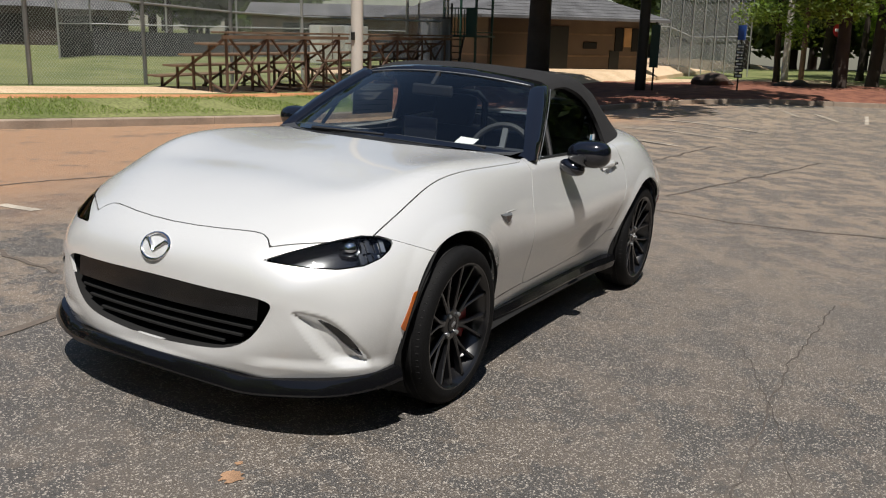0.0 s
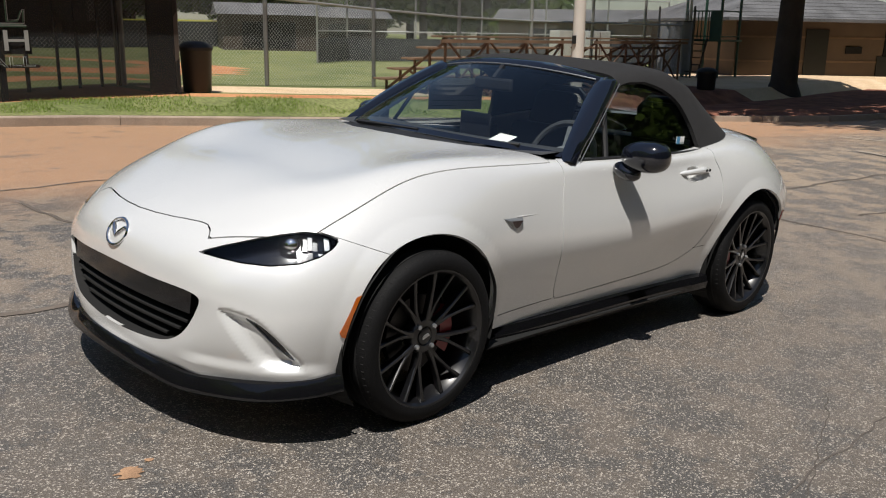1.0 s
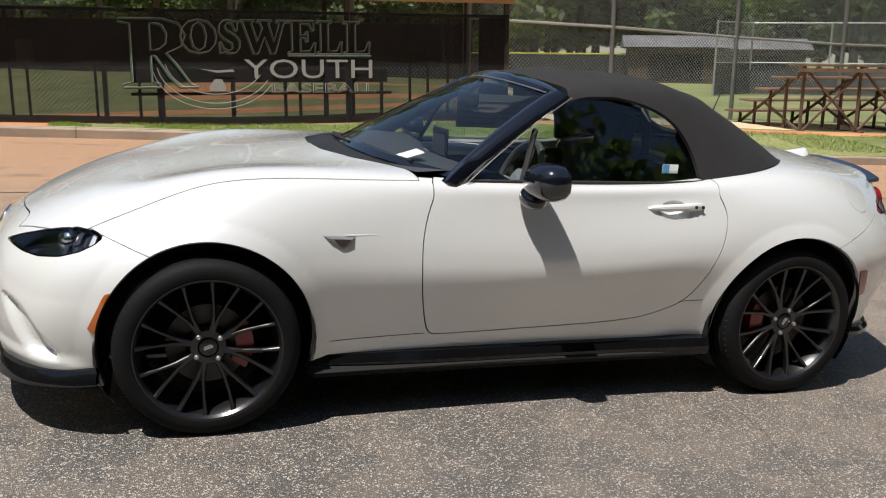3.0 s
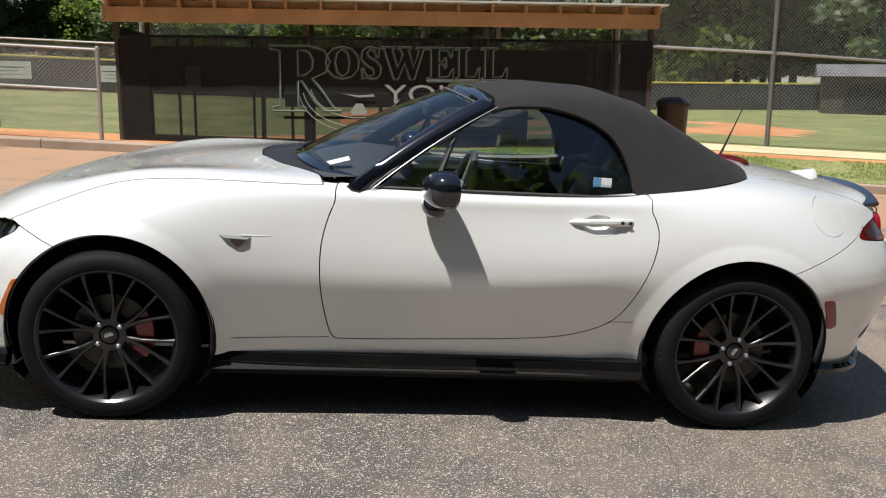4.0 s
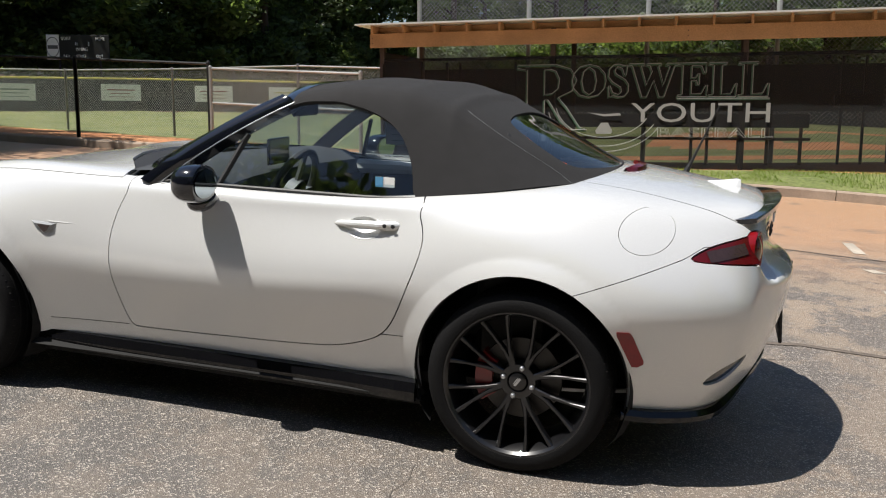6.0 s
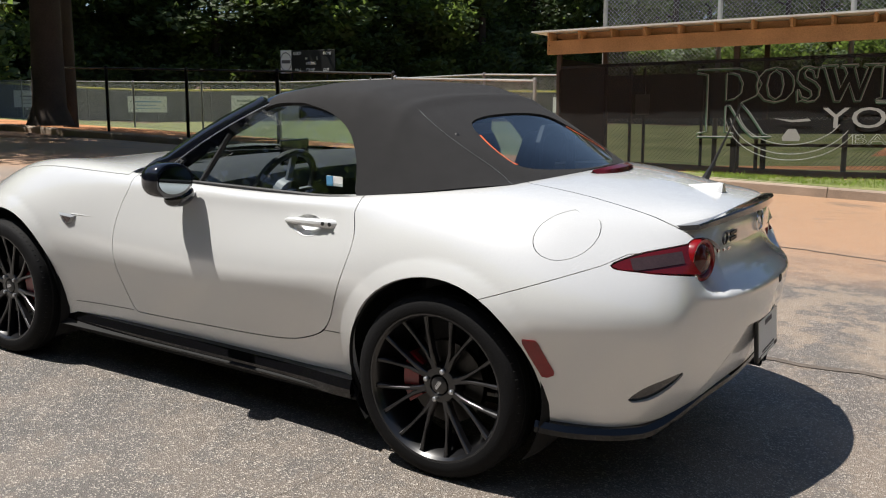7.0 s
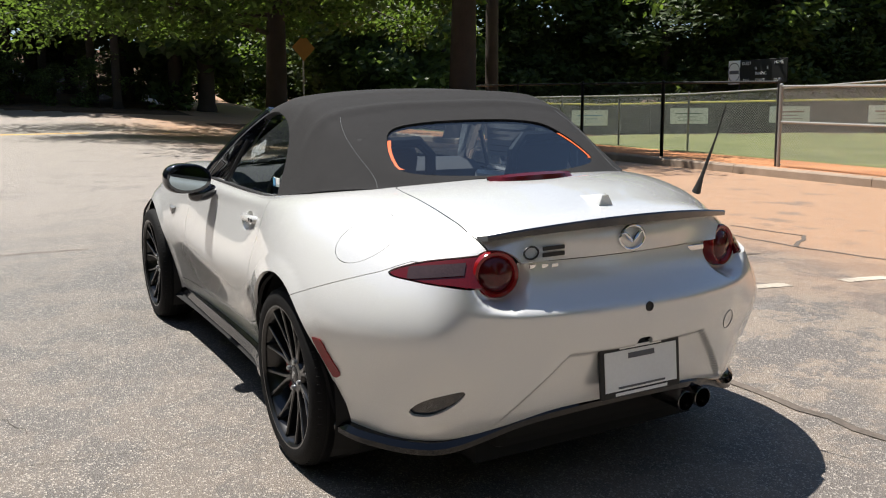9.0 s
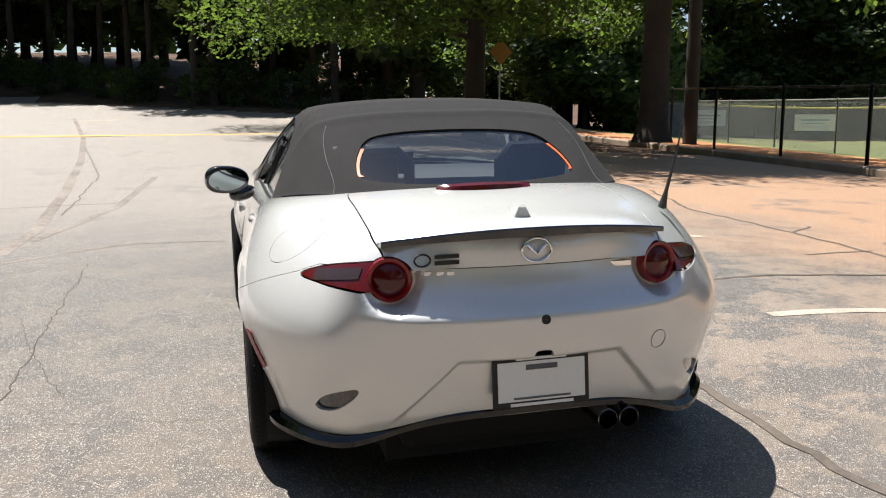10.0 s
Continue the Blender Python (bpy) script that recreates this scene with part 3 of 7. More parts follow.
HIGH = [(-1.842, 0.475, 0.472), (-1.8, 0.55, 0.52), (-1.69, 0.655, 0.56), (-1.52, 0.765, 0.575), (-1.155, 0.845, 0.58), (-0.78, 0.8118, 0.56), (-0.38, 0.8095, 0.555), (0.15, 0.8236, 0.56), (0.6, 0.832, 0.59), (0.85, 0.8463, 0.62), (1.155, 0.865, 0.62), (1.52, 0.836, 0.6), (1.815, 0.6686, 0.59), (1.91, 0.5311, 0.58), (1.98, 0.38, 0.575), (2.005, 0.2, 0.54), (1.9923, 0.03, 0.5145)]
UPPER = [(-1.86, 0.4, 0.486), (-1.81, 0.46, 0.575), (-1.64, 0.6, 0.655), (-1.46, 0.7, 0.69), (-1.15, 0.8, 0.71), (-0.78, 0.79, 0.69), (-0.38, 0.785, 0.69),
    (0.15, 0.79, 0.7), (0.6, 0.795, 0.72), (0.85, 0.815, 0.74), (1.155, 0.83, 0.75), (1.5, 0.775, 0.735), (1.79, 0.61, 0.715), (1.9, 0.49, 0.69),
    (1.985, 0.36, 0.655), (2.02, 0.18, 0.6), (1.9945, 0.027, 0.5235)]
SHOULDER = [(-1.878, 0.31, 0.49), (-1.815, 0.37, 0.612), (-1.6, 0.52, 0.715), (-1.41, 0.62, 0.765), (-1.13, 0.7, 0.825), (-0.78, 0.735, 0.82), (-0.38, 0.75, 0.8),
    (0.15, 0.755, 0.8), (0.6, 0.76, 0.81), (0.85, 0.775, 0.83), (1.155, 0.765, 0.855), (1.48, 0.7, 0.83), (1.75, 0.53, 0.815), (1.875, 0.43, 0.79),
    (1.945, 0.33, 0.722), (2.022, 0.15, 0.632), (1.9948, 0.0225, 0.5283)]
CREST = [(-1.892, 0.2, 0.494), (-1.82, 0.24, 0.635), (-1.56, 0.4, 0.76), (-1.37, 0.52, 0.81), (-1.11, 0.6, 0.872), (-0.78, 0.635, 0.888), (-0.38, 0.69, 0.868),
    (0.15, 0.71, 0.855), (0.6, 0.715, 0.862), (0.85, 0.705, 0.888), (1.155, 0.665, 0.912), (1.46, 0.6, 0.895), (1.74, 0.43, 0.874), (1.888, 0.325, 0.855),
    (1.922, 0.24, 0.735), (2.024, 0.11, 0.645), (1.9951, 0.0165, 0.5302)]
PLATEAU = [(-1.898, 0.1, 0.497), (-1.825, 0.13, 0.643), (-1.53, 0.24, 0.778), (-1.33, 0.34, 0.815), (-1.1, 0.4, 0.862), (-0.78, 0.42, 0.885), (-0.38, 0.46, 0.895),
    (0.15, 0.48, 0.86), (0.6, 0.48, 0.865), (0.85, 0.47, 0.9), (1.155, 0.45, 0.94), (1.45, 0.38, 0.935), (1.72, 0.25, 0.905), (1.912, 0.17, 0.864),
    (1.928, 0.13, 0.735), (2.026, 0.07, 0.65), (1.9954, 0.0105, 0.531)]
SPINE = [(-1.9, 0, 0.498), (-1.826, 0, 0.648), (-1.52, 0, 0.785), (-1.31, 0, 0.825), (-1.09, 0, 0.865), (-0.78, 0, 0.9), (-0.38, 0, 0.92), (0.15, 0, 0.87),
    (0.6, 0, 0.87), (0.85, 0, 0.91), (1.155, 0, 0.955), (1.44, 0, 0.955), (1.71, 0, 0.916), (1.918, 0, 0.867), (1.93, 0, 0.735), (2.027, 0, 0.652),
    (1.9955, 0, 0.5313)]
hull = Net([BELLY, KEEL, SILL, LOW, MID, HIGH, UPPER, SHOULDER, CREST, PLATEAU, SPINE], True, True)
skin = Sheet.whole(hull, np.linspace(0, 16, 321), np.linspace(0, 10, 111))

AXLES, ARCH = (-1.155, 1.155), 0.357
HOODSIDE = [(-1.795, -.2), (-1.795, 0), (-1.789, .10), (-1.775, .20), (-1.757, .28), (-1.744, .33), (-1.740, .362), (-1.748, .390), (-1.768, .413), (-1.69, .52), (-1.62, .61), (-1.563, .664)] + run(
    [(-1.563, .664), (-1.37, .675), (-1.17, .678), (-.97, .688), (-.60, .702), (-.42, .705)], 5)[1:] + [(-.44, .60), (-.60, .40), (-.69, .2), (-.71, 0), (-.71, -.2)]
DOOR = smooth_loop([(-.31, .90), (-.38, .80), (-.418, .67), (-.42, .53), (-.40, .40), (-.372, .312), (-.33, .298), (0, .305), (.40, .322), (.58, .36), (.69, .43), (.77, .59),
                    (.81, .73), (.79, .82), (.73, .90), (.2, .93)], 6)
CABIN = [(-.57, -.2), (-.57, 0), (-.50, .36), (-.42, .55), (-.33, .665), (0, .68), (.6, .68), (.85, .668), (1.0, .635), (1.13, .575), (1.22, .485), (1.30, .3), (1.335, 0), (1.335, -.2)]
LAMPFRONT = [(-.978, .602), (-.90, .628), (-.80, .655), (-.72, .673), (-.653, .684), (-.59, .681), (-.54, .667), (-.552, .645), (-.59, .620), (-.65, .600), (-.74, .589), (-.83, .590), (-.91, .596)]
LAMPREAR = smooth_loop([(.695, .742), (.78, .772), (.90, .790), (1.0, .798), (1.02, .76), (1.0, .716), (.88, .720), (.78, .728)], 6)
SLITFRONT = smooth_loop([(-.812, .428), (-.75, .405), (-.69, .355), (-.645, .290), (-.69, .315), (-.75, .370)], 5)
SLITREAR = smooth_loop([(.760, .330), (.82, .382), (.94, .415), (.91, .372), (.83, .328)], 5)
BOOT = smooth_loop([(1.36, -.2), (1.36, 0), (1.33, .25), (1.27, .44), (1.34, .475), (1.50, .475), (1.70, .468), (1.82, .455), (2.1, .36), (2.2, 0), (2.2, -.2)], 6)


def wheel_hole(x, y, z):
    f = np.minimum(*[np.hypot(x - a, z - 0.315) for a in AXLES]) - ARCH
    return np.where(y > 0.5, f, 1.0)


def cabin_hole(x, y, z):
    return np.where(z > 0.72, outside(x, y, CABIN), 1.0)


def hood_out(x, y, z):
    return np.where((z > 0.55) & (x < 0), outside(x, y, HOODSIDE), 1.0)


def cowl_out(x, y, z):
    edge = -0.71 + 0.27 * (y / 0.69) ** 2
    return np.where((z > 0.75) & (x > -0.8) & (x < 0) & (y < 0.69), edge - x, 1.0)


def door_out(x, y, z):
    return np.where(y > 0.55, outside(x, z, DOOR), 1.0)


def lamp_front_out(x, y, z):
    return np.where((x < -1.2) & (y > 0.25), outside((x + y) * 0.7071, z, LAMPFRONT), 1.0)


def lamp_rear_out(x, y, z):
    return np.where((x > 1.4) & (y > 0.25), outside((x - y) * 0.7071, z, LAMPREAR), 1.0)


def slit_front_out(x, y, z):
    return np.where((x < -1.3) & (y > 0.4), outside((x + y) * 0.7071, z, SLITFRONT), 1.0)


def slit_rear_out(x, y, z):
    return np.where((x > 1.3) & (y > 0.4), outside((x - y) * 0.7071, z, SLITREAR), 1.0)


def boot_out(x, y, z):
    return np.maximum(np.where(x > 1.15, outside(x, y, BOOT), 1.0), 0.775 - z)


def flap_out(x, y, z):
    return np.where(y > 0.585, np.hypot((x - 1.522) / 1.28, (z - 0.821)) - 0.066, 1.0)


def bumper_front_out(x, y, z):
    line = np.where(x > -1.53, z - (0.690 - 0.36 * (x + 1.53)), -1.0)
    return np.maximum(x + 1.2, line)


def bumper_rear_out(x, y, z):
    line = z - np.where(x < 1.645, 0.745 + 0.36 * (x - 1.645), np.minimum(0.745 + 0.55 * (x - 1.645), 0.775))
    return np.maximum(1.2 - x, line)


_fu, _fv = [q.ravel() for q in np.meshgrid(np.linspace(1, 13, 481), np.linspace(2, 8.6, 265), indexing="ij")]
_fp = hull.at(_fu, _fv)


def flank(x, z):
    """Half width of the body's side at x, z."""
    return float(_fp[np.argmin((_fp[:, 0] - x) ** 2 + (_fp[:, 2] - z) ** 2), 1])


_sel = (np.abs(_fp[:, 0] - .59) < .16) & (np.abs(_fp[:, 2] - .766) < .09)
_sx, _sz = _fp[_sel, 0] - .59, _fp[_sel, 2] - .766
_coef = np.linalg.lstsq(np.stack([np.ones(len(_sx)), _sx, _sz, _sx ** 2, _sx * _sz, _sz ** 2], 1), _fp[_sel, 1], rcond=None)[0]


def flank_smooth(x, z):
    """Half width round the door handle, as a smooth patch."""
    u, v = x - .59, z - .766
    return float(_coef @ np.array((1, u, v, u * u, u * v, v * v)))


GAP = 0.0022
skin = skin.keep(wheel_hole).keep(cabin_hole)
lampf = skin.keep(lambda *a: -lamp_front_out(*a), GAP)
skin = skin.keep(lamp_front_out, GAP)
lampr = skin.keep(lambda *a: -lamp_rear_out(*a), GAP).keep(lambda x, y, z: np.hypot(y - .434, z - .745) - .066)
skin = skin.keep(lamp_rear_out, GAP)
slitf = skin.keep(lambda *a: -slit_front_out(*a))
skin = skin.keep(slit_front_out)
slitr = skin.keep(lambda *a: -slit_rear_out(*a))
skin = skin.keep(slit_rear_out)
skin, hood = skin.split(hood_out, GAP)
skin, cowl = skin.split(cowl_out, GAP)
skin, door = skin.split(door_out, GAP)


def cup_out(x, y, z):
    return np.where(y > .5, np.hypot((x - .590) / .064, (z - .768) / .036) - 1, 1.0) * .05


door = door.keep(cup_out)


def lamp_round_out(x, y, z):
    return np.where(x > 1.6, np.hypot(y - .434, z - .745) - .0695, 1.0)


skin = skin.keep(lamp_round_out)
skin, boot = skin.split(boot_out, GAP)
skin_left, flap = skin.split(flap_out, 0.0008)
def sill_floor(x, y, z):
    return np.where(np.abs(x) < .86, z - .222, 1.0)


under = skin.keep(lambda *a: -sill_floor(*a))
skin, skin_left = skin.keep(sill_floor), skin_left.keep(sill_floor)
skin, bumperf = skin.split(bumper_front_out, GAP * 0.6)
skin, bumperr = skin.split(bumper_rear_out, GAP * 0.6)
skin_left = skin_left.keep(bumper_front_out, GAP * 0.6).keep(bumper_rear_out, GAP * 0.6)


def flange(p, n):
    """The flattened band round each wheel arch."""
    q, m = p.copy(), n.copy()
    for a in AXLES:
        dx, dz = p[:, 0] - a, p[:, 2] - .315
        r = np.hypot(dx, dz)
        d = r - ARCH
        k = np.where((p[:, 1] > .5) & (d < .062), np.clip((.062 - d) / .012, 0, 1), 0.0)
        k = k * np.clip((p[:, 2] - .22) / .06, 0, 1)
        q[:, 1] += .004 * k
        rad = np.stack([dx / np.maximum(r, 1e-6), np.zeros(len(p)), dz / np.maximum(r, 1e-6)], 1)
        m = m + rad * (.16 * k)[:, None]
    return q, m / np.linalg.norm(m, axis=1, keepdims=True)


SCOOP = smooth_loop([(-.90, .450), (-.81, .449), (-.73, .408), (-.615, .282), (-.65, .252), (-.76, .268), (-.85, .365)], 6)


def front_depth(s, z, x, y):
    """The corner hollow, deepest along its upper edge, and the jaw that stands out below it."""
    d = np.where((x < -1.3) & (y > .35), outside(s, z, SCOOP), 1.0)
    k = np.clip(-d / .042, 0, 1)
    jaw = np.clip((.288 - z) / .040, 0, 1) * np.clip((y - .36) / .12, 0, 1) * np.clip((-1.52 - x) / .08, 0, 1)
    return .010 * jaw * jaw * (3 - 2 * jaw) - .028 * k * k * (3 - 2 * k)


def front_form(p, n):
    """Arch flange, and the hollow in front of each corner vent."""
    q, m = flange(p, n)
    e = .003
    s, z, x, y = (p[:, 0] + p[:, 1]) * .7071, p[:, 2], p[:, 0], p[:, 1]
    f = front_depth(s, z, x, y)
    gs = (front_depth(s + e, z, x, y) - front_depth(s - e, z, x, y)) / (2 * e)
    gk = (front_depth(s, z + e, x, y) - front_depth(s, z - e, x, y)) / (2 * e)
    q = q + n * f[:, None]
    m = m - gs[:, None] * np.array((.7071, .7071, 0)) - gk[:, None] * np.array((0, 0, 1.0))
    return q, m / np.linalg.norm(m, axis=1, keepdims=True)


def rear_x(w, z):
    """The rear face: a hollow shelf above a level crease, a near-upright panel below with a hollow for the plate."""
    base = 2.022 - .162 * (np.abs(w) / .6) ** 2.4
    up, dn = .007 * np.logaddexp(0, (z - .648) / .007), .007 * np.logaddexp(0, (.648 - z) / .007)
    fade = np.clip((.58 - np.abs(w)) / .20, 0, 1)
    x = base - .108 * fade * fade * (3 - 2 * fade) * (1 - np.exp(-up / .045)) - .055 * (dn / .3) ** 1.4
    side = .235 + .9 * np.maximum(.515 - z, 0) - np.abs(w - .02)
    k = np.clip(np.minimum(side, .515 - z) / .018, 0, 1)
    return x - .017 * k * k * (3 - 2 * k)


def rear_bowl(w, z):
    """The rear face with a hollow round each lamp."""
    x = rear_x(w, z)
    k = np.clip((.102 - np.hypot(w - .434, z - .745)) / .030, 0, 1)
    k = k * k * (3 - 2 * k)
    return x * (1 - k) + np.minimum(x, 1.858) * k


def rear_form(p, n):
    q, m = flange(p, n)
    w, z = p[:, 1], p[:, 2]
    k = np.clip((.66 - w) / .24, 0, 1) * np.clip((p[:, 0] - 1.70) / .08, 0, 1) * np.clip((z - .27) / .08, 0, 1)
    k = k * k * (3 - 2 * k)
    x = rear_bowl(w, z)
    e = .003
    t = np.stack([np.ones(len(p)), -(rear_bowl(w + e, z) - rear_bowl(w - e, z)) / (2 * e), -(rear_bowl(w, z + e) - rear_bowl(w, z - e)) / (2 * e)], 1)
    t /= np.linalg.norm(t, axis=1, keepdims=True)
    q[:, 0] = q[:, 0] * (1 - k) + x * k
    m = m * (1 - k)[:, None] + t * k[:, None]
    return q, m / np.linalg.norm(m, axis=1, keepdims=True)


skin_left.object("body_shell", WHITE, car, (-1,), bend=flange)
skin.object("body_shell", WHITE, car, (1,), bend=flange)
under.object("sill_underside", DARK, car, rim=0)
flap.object("fuel_flap", WHITE, car, (-1,))
hood.object("hood", WHITE, car)
cowl.object("cowl_panel", MATTBLACK, car, push=-0.012, label="matt black plastic cowl under the windscreen")
for side in (-1, 1):
    d = door.object("door", WHITE, car, (side,))
    # the hollow behind the handle
    bm = bmesh.new()
    rings = []
    for f in (1.12, 1.05, .97, .88, .76, .62, .46, .28, .04):
        rings.append([])
        for t in np.linspace(0, 2 * math.pi, 33)[:-1]:
            x, z = .590 + .064 * f * math.cos(t), .768 + .036 * f * math.sin(t)
            edge = flank_smooth(x, z)
            rings[-1].append(bm.verts.new((x, side * (edge + (.0005 if 1 < f < 1.1 else -.001 if f > 1.1 else 0) - .030 * (1 - min(1, f) ** 2.2)), z)))
    for p, q in zip(rings, rings[1:]):
        for k in range(32):
            bm.faces.new((p[k], p[(k + 1) % 32], q[(k + 1) % 32], q[k]))
    bm.faces.new(rings[-1])
    bmesh.ops.recalc_face_normals(bm, faces=bm.faces)
    part("handle_cup", bm, WHITE, d, smooth=True, angle=80)
    # handle
    bm = bmesh.new()
    hw = flank_smooth(.60, .775)
    tube(bm, [(0.475, side * (hw - .012), .772), (0.50, side * (hw - .002), .776), (0.56, side * (hw + .008), .779), (0.64, side * (hw + .010), .781), (0.70, side * (hw + .006), .782), (0.72, side * (hw - .006), .782)],
         [0.004, 0.010, 0.013, 0.015, 0.015, 0.010], 10)
    h = part("door_handle", bm, WHITE, d, smooth=True)
    bm = bmesh.new()
    for xx in (0.672, 0.702):
        lathe(bm, [(0.0001, .003), (0.007, .003), (0.007, 0)], 12, pose(xx, side * (hw + .021), .783, -90 * side, 0, 0))
    part("lock_button", bm, MATTBLACK, d)
bumperf.object("front_bumper", WHITE, car, bend=front_form)
bumperr.object("rear_bumper", WHITE, car, bend=rear_form)
boot_ob = boot.object("boot_lid", WHITE, car)
for side in (-1, 1):
    slitf.object("front_vent", BLACK, car, (side,), push=-0.036, label="narrow black corner vent")
    slitr.object("rear_vent", BLACK, car, (side,), push=-0.010, label="narrow dark corner reflector")
    unit = lampf.object("headlight", CLEAR, car, (side,), rim=0, push=-0.001, label="slim clear headlight over a black housing")
    lampf.object("housing", BLACK, unit, (side,), rim=-0.045, push=-0.045)
    bm = bmesh.new()
    bmesh.ops.create_uvsphere(bm, u_segments=24, v_segments=16, radius=0.030, matrix=pose(-1.588, side * .612, .637))
    part("projector_lens", bm, CHROME, unit, smooth=True)
    bm = bmesh.new()
    pm = Matrix.Translation((-1.588, side * .612, .637)) @ pose(0, 0, 0, 0, -80, side * -38)
    lathe(bm, [(.040, -.03), (.040, .012), (.037, .018), (.034, .012), (.034, -.03)], 28, pm)
    part("projector_shroud", bm, DARKCHROME, unit, smooth=True)
    cuts = (-.668, -.650, -.632, -.615, -.598, -.580, -.562)
    for k, (s0, s1) in enumerate(zip(cuts, cuts[1:])):
        for j, (z0, z1) in enumerate(((.60, .640), (.642, .690))):
            facet = lampf.keep(lambda x, y, z: np.minimum((x + y) * .7071 + .25 * (z - .64) - s0 - .001, s1 - .001 - (x + y) * .7071 - .25 * (z - .64))).keep(lambda x, y, z: np.minimum(z - z0, z1 - z))
            if facet.faces:
                facet.object("reflector_facet", (DARKCHROME, BLACK, DARKCHROME, SILVER, DARKCHROME)[(k * 2 + j * 3) % 5], unit, (side,), rim=.006, push=(-.014, -.030, -.022)[(k + j) % 3])
    tail = lampr.object("tail_light", DEEPRED, car, (side,), push=-0.001, label="red wedge tail light with a round lamp")
    bm = bmesh.new()
    m = Matrix.Translation((1.858, side * .434, .745)) @ pose(0, 0, 0, 0, 86, side * 14)
    lathe(bm, [(0.067, -.09), (0.0685, 0.010), (0.064, 0.017), (0.055, 0.015), (0.050, 0.008)], 48, m)
    part("lamp_ring", bm, REDLENS, tail, smooth=True)
    bm = bmesh.new()
    lathe(bm, [(0.051, 0.008), (0.043, 0.015), (0.026, 0.022), (0.0005, 0.025)], 48, m)
    part("lamp_dome", bm, DEEPRED, tail, smooth=True)
    strip = lampr.keep(lambda x, y, z: 0.016 - np.abs((z - 0.752) - 0.10 * ((x - y) * .7071 - 0.82))).keep(lambda x, y, z: (x - y) * .7071 - 0.76).keep(lambda x, y, z: 0.93 - (x - y) * .7071)
    strip.object("reversing_lens", PINKLENS, tail, (side,), push=0.002, rim=0)

for side in (-1, 1):
    for x0, z0, x1, z1 in ((-.79, .292, -.385, .303), (.655, .402, .80, .414)):
        bm = bmesh.new()
        tube(bm, [(x, side * (flank(x, z) + .0006), z) for x, z in zip(np.linspace(x0, x1, 12), np.linspace(z0, z1, 12))], .0013, 5)
        part("sill_seam", bm, MATTBLACK, car)

# wheel wells and underside
for a in AXLES:
    for side in (-1, 1):
        bm = bmesh.new()
        m = pose(a, side * 0.42, .315, 90, 0, 0)
        ring = [[bm.verts.new((a + r * math.cos(t), side * y, max(.12, .315 + r * math.sin(t)))) for t in np.linspace(-0.6, math.pi + 0.6, 30)] for r, y in ((.362, .80), (.385, .72), (.385, .45), (.05, .45))]
        for p, q in zip(ring, ring[1:]):
            for i in range(29):
                bm.faces.new((p[i], p[i + 1], q[i + 1], q[i]))
        part("wheel_arch_liner", bm, DARK, car, "dark wheel arch liner")
        # rolled lip of the arch
        pts = []
        for t in np.linspace(-0.33, math.pi + 0.33, 60):
            x, z = a + (ARCH - .001) * math.cos(t), .315 + (ARCH - .001) * math.sin(t)
            pts.append((x, z))
        bm = bmesh.new()
        ws = np.interp([p[1] for p in pts], [.2, .31, .45, .58, .70], [.780, .815, .838, .838, .808]) + (0.008 if a > 0 else 0.0)
        outer = [bm.verts.new((x, side * (w - 0.012), z)) for (x, z), w in zip(pts, ws)]
        inner = [bm.verts.new((a + (x - a) * 0.985, side * (w - 0.024), .315 + (z - .315) * 0.992)) for (x, z), w in zip(pts, ws)]
        for i in range(59):
            bm.faces.new((outer[i], outer[i + 1], inner[i + 1], inner[i]))
        part("arch_lip", bm, DARK, car, smooth=True)
bm = bmesh.new()
box(bm, -1.5, 1.75, -.44, .44, .13, .22)
box(bm, -.79, .80, -.74, .74, .15, .22)
part("underbody", bm, DARK, car, "dark underside")


def blade(name, pts, section, material, label=""):
    """Sweeps a section (outwards, up) along a path of (x, w, z), on both sides of the middle."""
    pts = [Vector((x, w, z)) for x, w, z in pts]
    bm = bmesh.new()
    full = [Vector((p.x, -p.y, p.z)) for p in pts] + ([p.copy() for p in reversed(pts)] if abs(pts[-1].y) > 1e-4 else [p.copy() for p in reversed(pts[:-1])])
    rings = []
    for i, p in enumerate(full):
        d = full[min(i + 1, len(full) - 1)] - full[max(i - 1, 0)]
        out = Vector((d.y, -d.x, 0)).normalized()
        if out.dot(Vector((p.x, p.y, 0))) < 0:
            out = -out
        rings.append([bm.verts.new(p + out * a + Vector((0, 0, b))) for a, b in section])
    for a, b in zip(rings, rings[1:]):
        for k in range(len(section)):
            bm.faces.new((a[k], a[(k + 1) % len(section)], b[(k + 1) % len(section)], b[k]))
    bm.faces.new(rings[0])
    bm.faces.new(rings[-1][::-1])
    bmesh.ops.recalc_face_normals(bm, faces=bm.faces)
    return part(name, bm, material, car, label, smooth=True, angle=30)


blade("front_splitter", run([(-1.50, .775, .205), (-1.60, .745, .195), (-1.72, .665, .185), (-1.80, .53, .175), (-1.84, .40, .165), (-1.865, .30, .175), (-1.885, .15, .185), (-1.89, 0, .187)]),
      [(-.06, .050), (.016, .036), (.034, .012), (.038, -.014), (.026, -.022), (-.06, -.015)], SATIN, "gloss black front splitter")
blade("rear_skirt", run([(1.49, .785, .235), (1.60, .745, .225), (1.73, .645, .215), (1.80, .54, .225), (1.88, .36, .295), (1.925, .20, .325), (1.935, 0, .332)]),
      [(-.06, .026), (.0, .022), (.015, .006), (.013, -.012), (-.06, -.017)], SATIN, "gloss black rear skirt")
